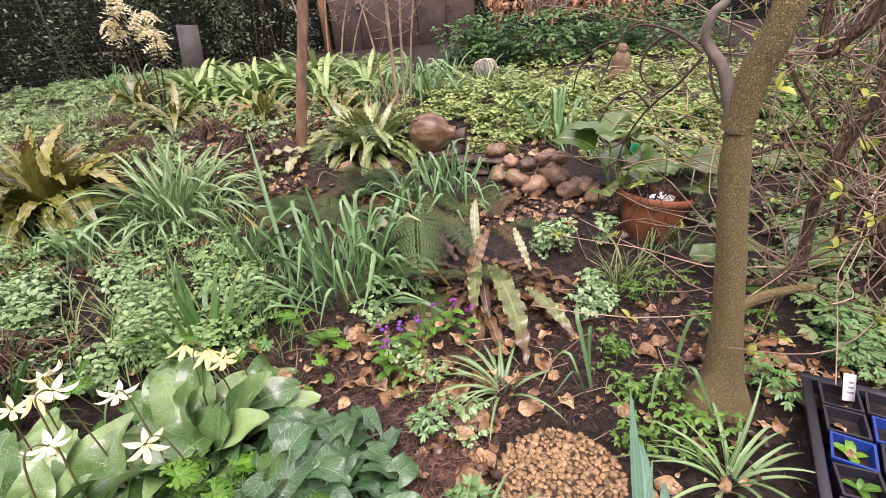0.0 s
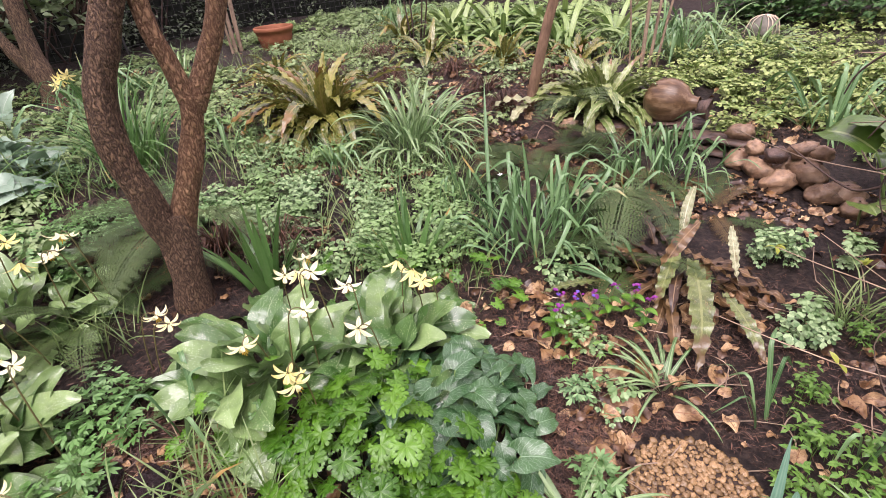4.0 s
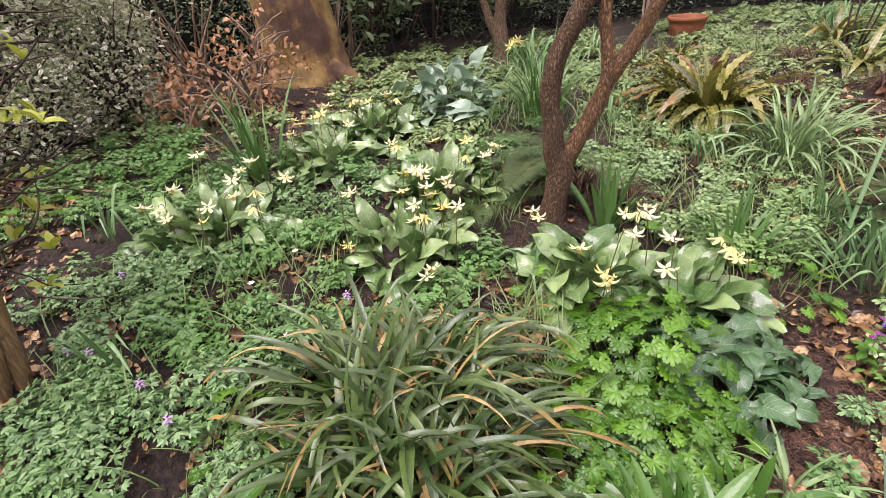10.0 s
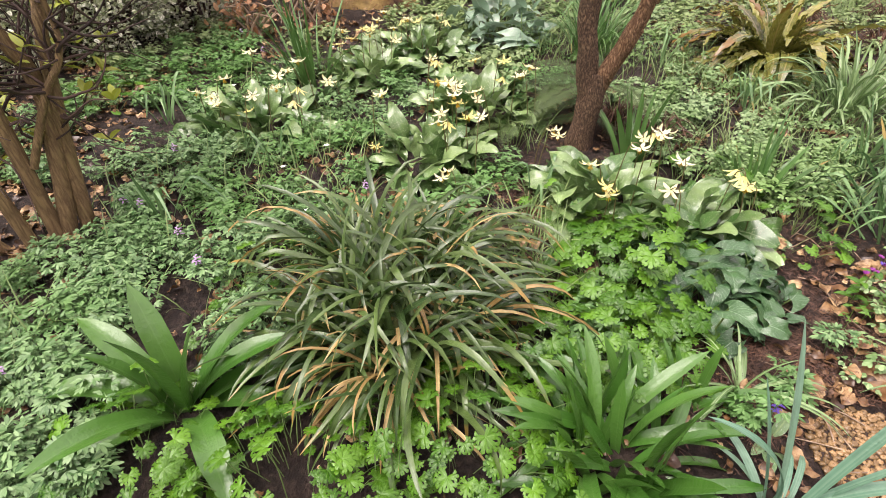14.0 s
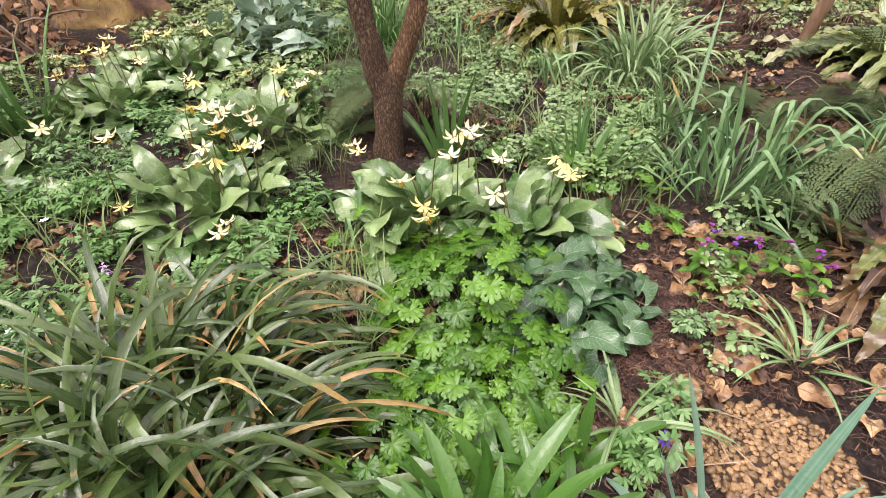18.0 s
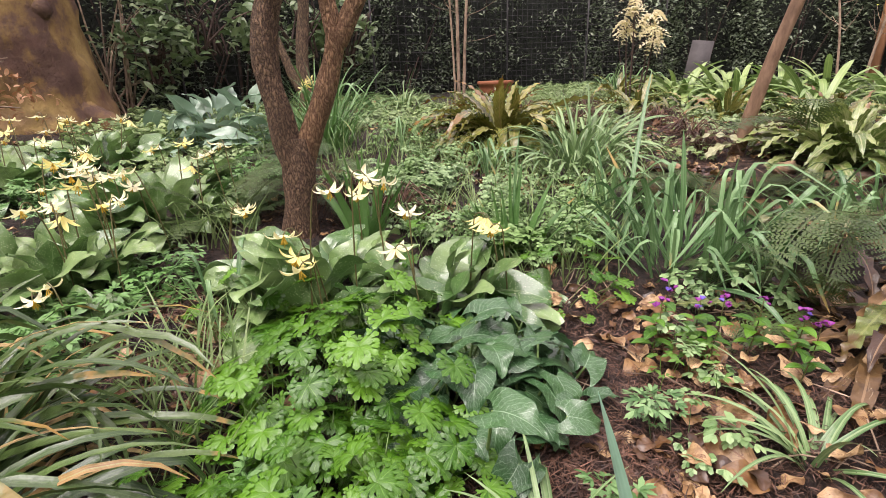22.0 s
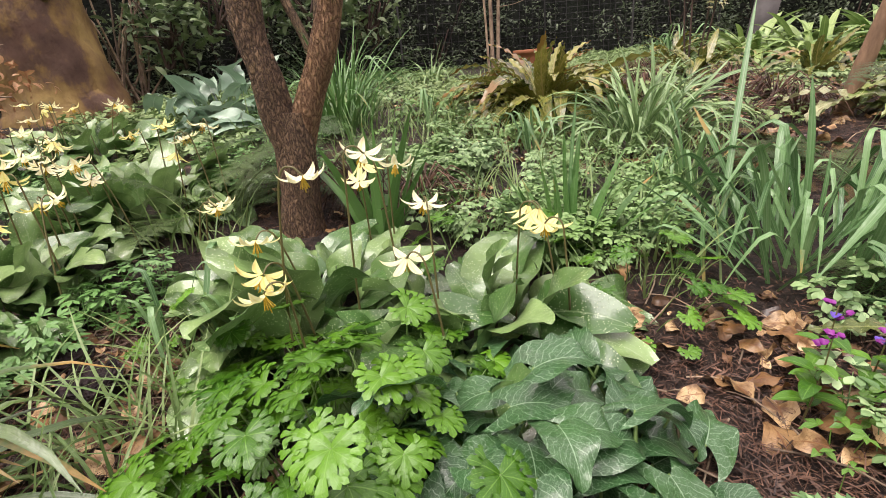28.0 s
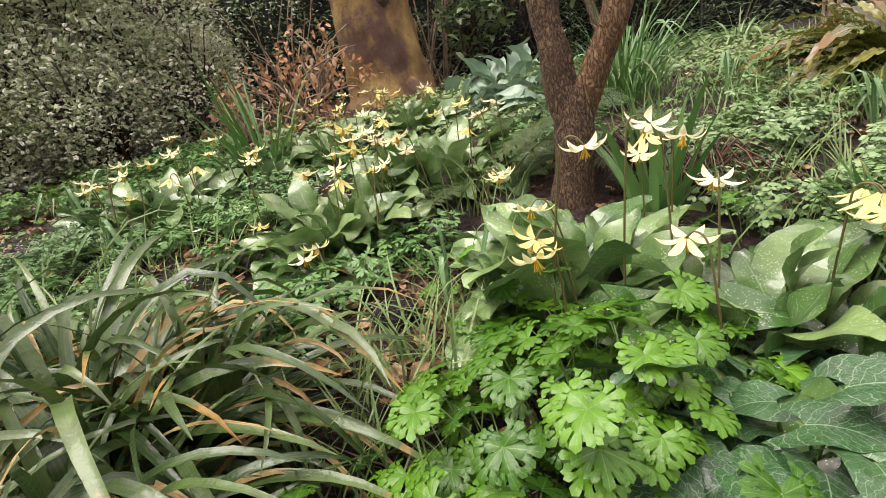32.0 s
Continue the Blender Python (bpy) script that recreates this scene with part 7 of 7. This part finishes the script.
stat = Geo().add(blob(0.13, 0.12, 0.14, 4, 0.25, 12, 16), pose(0, 0, 0.12)).add(blob(0.1, 0.09, 0.14, 6, 0.2, 12, 16), pose(0, 0, 0.26)).add(blob(0.055, 0.06, 0.065, 8, 0.15, 10, 14), pose(0.0, 0, 0.4))
solid("garden_statue", stat.mesh("garden_statue", M_STONE_TAN), "small weathered tan stone figure on the ground", "statue", m=turn(0, 1.56, 4.84, gz(1.56, 4.84) - 0.03, 0.82))
bp = thing("nursery_pot", 1.3, 4.1, "small black plastic nursery pot", "plant pot", "nursery pots")
part("body", one("body", lathe([(0.001, 0), (0.05, 0), (0.07, 0.1), (0.075, 0.1), (0.075, 0.11), (0.066, 0.11), (0.05, 0.03), (0.001, 0.03)], 20), M_BLACK), bp)
for k, (cx, cy, cs) in enumerate(((-1.01, 0.66, 1.0), (-1.14, 0.62, 0.75))):
    ce = thing("compost_lump", cx, cy, "dark wet lump of rotted plant matter", "compost", "compost lumps", rz=40 * k)
    part("body", one("body", blob(0.06 * cs, 0.055 * cs, 0.038 * cs, 9 + k, 0.5, 12, 18, 3.0), M_COMPOST), ce, pose(0, 0, 0.015))
    fibres = Geo()
    for q in range(60):
        a, d = R2.uniform(0, 6.28), R2.uniform(0.02, 0.06) * cs
        fibres.add(tube([(math.cos(a) * d, math.sin(a) * d, 0.03), (math.cos(a + 0.5) * d * 1.1, math.sin(a + 0.5) * d * 1.1, R2.uniform(0.03, 0.055) * cs), (math.cos(a + 1.1) * d, math.sin(a + 1.1) * d, R2.uniform(0.01, 0.04))], [0.003, 0.003, 0.002], 4, step=3))
    part("fibre", fibres.mesh("fibre", M_COMPOST), ce)["kind"] = "stuff"
lb = thing("plant_label", -0.38, -1.25, "white plastic plant label stuck in the ground", "label", "plant labels", rz=70)
part("blade", one("blade", slab_box(0.03, 0.003, 0.09, 0.001), M_TAG), lb, pose(0, 0, 0, -14))

# leathery-leaved plant behind and in the clay pot
def berg_leaf(h, lean, s, seed):
    g = Geo()
    g.add(tube([(0, 0, 0), (0, lean * 0.5, h * 0.7), (0, lean, h)], [0.006, 0.005, 0.004], 6, step=3), mat=1)
    g.add(leaf(0.17 * s, 0.14 * s, 40, -20, "round", 8, 7, 0.3, 0.008, 2, seed=seed), Matrix.Translation((0, lean, h)))
    return g.mesh("leaf", G_BERG, G_STALK)


BERG = [berg_leaf(0.2, 0.02, 1.25, 1), berg_leaf(0.17, 0.06, 1.25, 2), berg_leaf(0.1, 0.08, 1.2, 3)]
BERG_TALL = [berg_leaf(0.32, 0.02, 1.3, 4), berg_leaf(0.27, 0.05, 1.35, 5), berg_leaf(0.2, 0.09, 1.3, 6), berg_leaf(0.14, 0.1, 1.2, 7)]
clump("elephant_ears", 0.86, 2.75, "leathery round green leaves with browned edges behind the clay pot", "plant", BERG_TALL, 9, 0.15, (0.8, 1.1), 22, 171, "leathery-leaved plants", jit=90, loose=0.6)
clump("elephant_ears", 1.16, 2.68, "leathery round green leaves with browned edges behind the clay pot", "plant", BERG_TALL, 8, 0.14, (0.8, 1.1), 22, 172, "leathery-leaved plants", jit=90, loose=0.6)
clump("elephant_ears", 1.2, 2.05, "large green round leaves under the tangled shrub", "plant", BERG, 6, 0.14, (0.7, 0.9), 16, 173, "leathery-leaved plants")
potted = thing("potted_twigs", 0.91, 2.46, "dead wiry twigs spilling over the clay pot", "twigs", z=gz(0.91, 2.46) + 0.135)
tg = Geo()
for k in range(46):
    a, d = R2.uniform(0, 6.28), R2.uniform(0.1, 0.24)
    c, s = math.cos(a), math.sin(a)
    tg.add(tube([(c * 0.03, s * 0.03, 0.0), (c * d * 0.5, s * d * 0.5, R2.uniform(0.02, 0.1)), (c * d + R2.uniform(-0.05, 0.05), s * d + R2.uniform(-0.05, 0.05), R2.uniform(-0.06, 0.08))], [0.003, 0.0022, 0.0012], 4, step=4))
part("twig", tg.mesh("twig", M_TWIG_DARK), potted)["kind"] = "stuff"
solid("pale_shard", one("pale_shard", blob(0.06, 0.035, 0.02, 5, 0.5, 6, 9, 2.0), M_TAG, smooth=False), "shiny pale shard lying in the clay pot", "shard", m=turn(20, 0.95, 2.45, gz(0.91, 2.46) + 0.16, 1, 10, 8))
solid("green_plastic_cup", one("green_plastic_cup", lathe([(0.001, 0), (0.03, 0.0), (0.04, 0.06), (0.036, 0.06), (0.028, 0.01), (0.001, 0.01)], 18), M_GREEN_PLASTIC), "bright green plastic cup among the leaves", "cup", m=turn(0, 1.0, 2.95, gz(1.0, 2.95) + 0.16, 0.8, 50))
solid("cup_stake", one("cup_stake", tube([(1.0, 2.95, gz(1.0, 2.95) - 0.03), (1.0, 2.95, gz(1.0, 2.95) + 0.17)], [0.006, 0.005], 8, step=3), M_GREEN_PLASTIC), "green cane holding up the plastic cup", "cane")

# ---- seed tray with pots ----
POT_LEAF = one("dead_leaf", leaf(0.06, 0.036, 20, -30, "ovate", 6, 5, 0.4, 0.004, 2), M_LITTER)


def seed_tray():
    a, ux, uy = Vector((0.74, 1.03, 0)), Vector((0.48, 0.877, 0)), Vector((0.877, -0.48, 0))
    rz = math.degrees(math.atan2(-ux.x, ux.y))
    c = a + ux * 0.24 + uy * 0.2
    e = thing("seed_tray", c.x, c.y, "black plastic seed tray filled with small square pots", "tray", rz=rz, z=gz(c.x, c.y) - 0.004)
    w, l, h = 0.4, 0.48, 0.088
    part("floor", one("floor", slab_box(w, l, 0.006, 0.002), M_BLACK), e)
    for sx in (-1, 1):
        part("side", one("side", slab_box(0.008, l, h, 0.002), M_BLACK), e, pose(sx * w / 2, 0, 0.003, 0, sx * 4))
        part("rim", one("rim", slab_box(0.024, l + 0.03, 0.008, 0.003), M_BLACK), e, pose(sx * (w / 2 + 0.012), 0, h - 0.004))
        part("side", one("side", slab_box(w, 0.008, h, 0.002), M_BLACK), e, pose(0, sx * l / 2, 0.003, -sx * 4))
        part("rim", one("rim", slab_box(w + 0.05, 0.024, 0.008, 0.003), M_BLACK), e, pose(0, sx * (l / 2 + 0.012), h - 0.0035))
    sq = []
    for r0, z in ((0.028, 0.0), (0.04, 0.085), (0.044, 0.085), (0.044, 0.092), (0.038, 0.092), (0.03, 0.05), (0.002, 0.05)):
        sq.append((r0 * 1.41, z))
    for i in range(4):
        for j in range(5):
            if R2.random() < 0.04:
                continue
            px, py = -w / 2 + 0.055 + i * 0.097, -l / 2 + 0.05 + j * 0.094
            blue = (i + 2 * j) % 3 == 1
            p = thing("square_pot", 0, 0, "blue square plastic plant pot in the tray" if blue else "black square plastic plant pot in the tray", "plant pot", "square pots")
            p.matrix_basis = e.matrix_basis @ pose(px, py, 0.008, R2.uniform(-4, 4), R2.uniform(-4, 4), 0)
            p.location = (Matrix.Translation(e.location) @ pose(0, 0, 0, 0, 0, rz)) @ Vector((px, py, 0.008))
            p.rotation_euler = (0, 0, radians(rz + R2.uniform(-6, 6)))
            part("body", one("body", lathe(sq, 4), M_BLUE_PLASTIC if blue else M_BLACK, smooth=False), p, pose(0, 0, 0, 0, 0, 45))
            part("soil", one("soil", slab_box(0.068, 0.068, 0.012, 0.004), M_SOIL), p, pose(0, 0, 0.058))
            if R2.random() < 0.6:
                part("dead_leaf", POT_LEAF, p, turn(R2.uniform(0, 360), 0.0, -0.02, 0.074, R2.uniform(0.6, 1.0), R2.uniform(-10, 15), R2.uniform(-20, 20)), "curled tan dead leaf")
            if R2.random() < 0.3:
                sp = Geo()
                for k in range(4):
                    sp.add(leaf(0.05, 0.022, 50, -20, "lance", 4, 3, 0.2), turn(90 * k + R2.uniform(-20, 20), 0, 0, 0.07, R2.uniform(0.6, 1.1)))
                part("seedling", sp.mesh("seedling", G_GER), p)
    tag = thing("pot_tag", 1.0, 1.36, "white plastic pot tag with grey print", "label", "plant labels", z=gz(1.0, 1.36) + 0.09, rz=15)
    part("card", one("card", slab_box(0.055, 0.002, 0.07, 0.0008), M_TAG), tag, pose(0, 0, 0, -28, 25))
    for k in range(3):
        part("print", one("print", slab_box(0.03 - 0.006 * k, 0.0008, 0.005, 0.0002), M_INK), tag, pose(0, 0, 0, -28, 25) @ Matrix.Translation((0.004, -0.0016, 0.02 + 0.013 * k)))


seed_tray()

# ---- the back of the garden ----
AGAP = ladder("leaf", G_AGAP, 0.42, 0.036, [(80, 10, 0.95), (72, -30, 1.0), (60, -55, 1.05), (46, -62, 1.0)], "strap", seg=9, cols=3, fold=0.25)
for k, (ax, ay, an) in enumerate(((-1.98, 5.6, 64), (-2.5, 5.6, 50), (-1.5, 5.55, 60), (-1.1, 5.2, 44), (-1.75, 5.2, 44), (-0.75, 5.6, 40), (-1.3, 5.9, 40), (-2.2, 5.2, 36))):
    clump("strap_leaved_perennial", ax, ay, "fresh green clump of broad arching strap leaves", "plant", AGAP, an, 0.18, (1.05, 1.5), 12, 180 + k, "strap-leaved perennials")
for k, (ax, ay, s) in enumerate(((-2.2, 4.5, 0.9), (-1.5, 4.6, 0.8), (-2.9, 5.2, 0.9), (-0.9, 4.7, 0.85), (-3.2, 3.6, 0.7), (-2.75, 3.2, 0.7))):
    clump("hart_tongue_fern", ax, ay, "browning yellow-green hart's-tongue fern with wavy fronds", "fern", TONGUE, 26, 0.12, (s, s * 1.25), 16, 190 + k, "hart's-tongue ferns", partname="frond")
for k, (ax, ay) in enumerate(((-3.1, 5.6), (-3.6, 6.0), (-0.3, 5.2), (0.1, 5.4), (-0.1, 4.9), (0.4, 4.9), (-3.6, 2.3), (-3.9, 3.2), (0.75, 3.6), (2.1, 4.0))):
    clump("grass_tuft", ax, ay, "tuft of arching grey-green grassy leaves", "plant", SNOW if k % 2 else DAFF, 40, 0.16, (0.8, 1.2), 10, 200 + k, "strap-leaf tufts")


def dead_tuft(x, y, seed):
    r = random.Random(seed)
    e = thing("dead_fern_crown", x, y, "dead red-brown fern crown with collapsed stalks", "fern", "dead fern crowns")
    g = Geo()
    for k in range(90):
        a, d = r.uniform(0, 6.28), r.uniform(0.08, 0.26)
        g.add(tube([(0, 0, 0.0), (math.cos(a) * d * 0.5, math.sin(a) * d * 0.5, r.uniform(0.05, 0.16)), (math.cos(a) * d, math.sin(a) * d, r.uniform(0.0, 0.08))], [0.003, 0.0025, 0.0015], 4, step=3))
    part("stalk", g.mesh("stalk", M_CHIP), e)["kind"] = "stuff"


for k, (ax, ay) in enumerate(((-1.35, 3.8), (-2.1, 3.7), (-1.75, 4.1), (-0.95, 4.1), (-2.6, 4.3), (-1.62, 1.5), (-1.42, 1.62), (-2.75, 3.7), (-1.1, 3.5))):
    dead_tuft(ax, ay, 210 + k)

# yellow-leaved young shrub
ys = thing("yellow_leaved_shrub", -2.6, 5.0, "young shrub with pale yellow feathery leaves on thin dark stems", "shrub")
yl = Geo()
for px, py, hz in ((-0.04, 0.0, 0.95), (0.1, 0.05, 0.8), (-0.14, 0.03, 0.76), (0.22, -0.05, 0.66)):
    part("stem", one("stem", tube([(px * 0.4, py * 0.4, 0), (px * 0.8, py, hz * 0.5), (px, py, hz)], [0.009, 0.007, 0.004], 6, step=3), M_TWIG_DARK), ys)
    for lv in range(2):
        z = hz - lv * 0.1
        for k in range(8):
            a = k * 45 + R2.uniform(-15, 15)
            base = turn(a, px, py, z, R2.uniform(0.8, 1.25), R2.uniform(-55, 30), R2.uniform(-40, 40))
            for q in range(5):
                for sd in (-1, 1):
                    yl.add(leaf(0.042, 0.022, 10, -25, "lance", 3, 3, 0.2), base @ Matrix.Translation((0, 0.02 + 0.022 * q, -0.004 * q * q)) @ pose(0, 0, 0, 0, 0, sd * 60))
part("leaf", yl.mesh("leaf", G_YELLOW), ys)["kind"] = "stuff"


def sapling(x, y, stems, label, seed, leafy=0.2, bushy=7):
    r = random.Random(seed)
    e = thing("bare_sapling", x, y, label, "sapling", "bare saplings")
    tg2, lg = Geo(), Geo()
    for dx, dy, h, rad in stems:
        part("stem", one("stem", tube([(dx * 0.3, dy * 0.3, -0.03), (dx * 0.5, dy * 0.5, h * 0.4), (dx, dy, h)], [rad, rad * 0.85, rad * 0.5], 8, 0.1, step=4), M_TWIG), e)
        for k in range(bushy):
            f = r.uniform(0.3, 0.95)
            p = Vector((dx * f, dy * f, h * f))
            d = Vector((r.uniform(-1, 1), r.uniform(-1, 1), r.uniform(0.1, 0.9))).normalized() * r.uniform(0.15, 0.4)
            tg2.add(tube([p, p + d * 0.5 + Vector((0, 0, -0.02)), p + d], [0.004, 0.003, 0.0015], 4, step=3))
            if r.random() < leafy:
                lg.add(leaf(0.05, 0.02, 40, -10, "lance", 3, 3, 0.2), Matrix.Translation(p + d))
    part("twig", tg2.mesh("twig", M_TWIG), e)["kind"] = "stuff"
    if lg.n:
        part("leaf", lg.mesh("leaf", G_BUD), e)["kind"] = "stuff"


sapling(-0.35, 4.5, [(-0.02, 0, 1.6, 0.016), (0.15, 0, 1.5, 0.012), (0.3, 0.05, 1.4, 0.01), (-0.3, 0.1, 1.3, 0.008)], "thin bare sapling with a few opening buds", 220)
sapling(-4.3, 4.2, [(0, 0, 2.0, 0.022), (0.1, 0.15, 2.0, 0.018), (-0.1, 0.3, 2.0, 0.02), (0.05, -0.2, 1.9, 0.014)], "group of thin upright brown stems before the hedge", 221, 0.0)
sapling(-1.6, 7.6, [(0.3, 0, 1.6, 0.016), (-0.5, 0.1, 1.7, 0.014), (0.8, 0.1, 1.5, 0.014), (1.3, 0, 1.6, 0.012)], "thin bare twiggy stems along the back fence", 222, 0.15, 26)
sapling(1.4, 7.4, [(0.3, 0, 1.5, 0.014), (-0.4, 0.1, 1.4, 0.012)], "thin bare twiggy stems along the back fence", 223, 0.1, 20)
leafy_mass("copper_leaved_shrub", "shrub with hanging dead copper leaves above the back fence", "shrub", [(1.5, 7.6, 1.0, 0.8, 0.3, 0.26), (2.5, 7.3, 0.95, 0.8, 0.3, 0.26)], G_BEECH, 900, 0.085, 31, M_TWIG, up=(-90, -10), ntw=70)

# fence panels, post, leaning board and wire mesh
fence = thing("fence", -0.5, 8.85, "weathered dark brown panel fence with an orange wooden post", "fence", z=gz(-0.5, 8.85))
for k in range(5):
    part("panel", one("panel", slab_box(0.44, 0.03, 1.5, 0.004), M_PANEL), fence, pose(-0.92 + 0.452 * k, 0, -0.05, 0, 0, R2.uniform(-1, 1)))
part("post", one("post", slab_box(0.11, 0.09, 1.6, 0.006), M_WOODPOST), fence, pose(1.45, -0.05, -0.08))
part("post", one("post", slab_box(0.09, 0.09, 1.6, 0.006), M_WOODPOST), fence, pose(-1.24, -0.05, -0.08))
solid("leaning_board", one("leaning_board", slab_box(0.27, 0.03, 0.62, 0.006), M_BOARD), "grey board leaning against the hedge", "board", m=turn(28, -3.35, 7.5, gz(-3.35, 7.5) - 0.02, 1, -12, 7))


def wire_mesh(name, p0, p1, h, cell, label):
    a, b = Vector(p0), Vector(p1)
    L = (b - a).length
    d = (b - a).normalized()
    e = thing(name, a.x, a.y, label, "fence", "wire fences", z=gz(a.x, a.y))
    g = Geo()
    for k in range(int(L / cell) + 1):
        p = d * (k * cell)
        g.add(tube([(p.x, p.y, 0), (p.x, p.y, h)], [0.0022, 0.0022], 4, step=1, cap=False))
    for k in range(int(h / cell) + 1):
        q = d * L
        g.add(tube([(0, 0, k * cell), (q.x, q.y, k * cell)], [0.0022, 0.0022], 4, step=1, cap=False))
    part("wire", g.mesh("wire", M_WIRE), e)["kind"] = "stuff"
    for f in (0, 0.5, 1):
        q = d * L * f
        part("post", one("post", tube([(q.x, q.y, -0.1), (q.x, q.y, h + 0.05)], [0.012, 0.012], 8, step=2), M_WIRE), e)


wire_mesh("wire_fence", (0.85, 8.75, 0), (3.2, 8.4, 0), 1.3, 0.06, "square wire mesh fence in front of dark foliage")
wire_mesh("wire_fence", (-5.0, 5.6, 0), (-3.9, 7.6, 0), 1.4, 0.07, "square wire mesh fence before the dark hedge")
wire_mesh("wire_fence", (-5.15, 1.5, 0), (-5.0, 5.6, 0), 1.4, 0.1, "square wire mesh fence before the dark hedge")

# dark wiry branches of the green-barked tree
wb = Geo()
for line in (
    (((0.577, 1.566, 0.943), (0.519, 1.603, 0.989), (0.458, 1.643, 1.003), (0.425, 1.664, 0.969), (0.407, 1.676, 0.913), (0.392, 1.685, 0.873)), ((0.58, 1.571, 0.935), (0.542, 1.589, 0.877), (0.497, 1.618, 0.824), (0.461, 1.641, 0.753), (0.447, 1.65, 0.686), (0.47, 1.635, 0.62)), ((0.497, 1.618, 0.824), (0.46, 1.64, 0.86), (0.42, 1.67, 0.83), (0.4, 1.68, 0.78)), ((0.461, 1.641, 0.753), (0.43, 1.66, 0.72), (0.4, 1.69, 0.75)), ((0.519, 1.603, 0.989), (0.48, 1.63, 0.95), (0.47, 1.63, 0.9), (0.5, 1.62, 0.86))) + 
    (((0.425, 1.664, 0.969), (0.39, 1.69, 0.96), (0.35, 1.71, 0.91), (0.34, 1.72, 0.86)), ((0.447, 1.65, 0.686), (0.41, 1.68, 0.66), (0.35, 1.73, 0.68), (0.28, 1.77, 0.72)), ((0.59, 1.57, 0.95), (0.6, 1.55, 0.88), (0.62, 1.54, 0.84), (0.63, 1.54, 0.87)))):
    wb.add(tube([Vector(p) - green_tree.location for p in line], list(np.linspace(0.0034, 0.0013, len(line))), 6, step=4))
part("wiry_branch", wb.mesh("wiry_branch", M_TWIG_DARK), green_tree, None, "dark wiry curling branches")
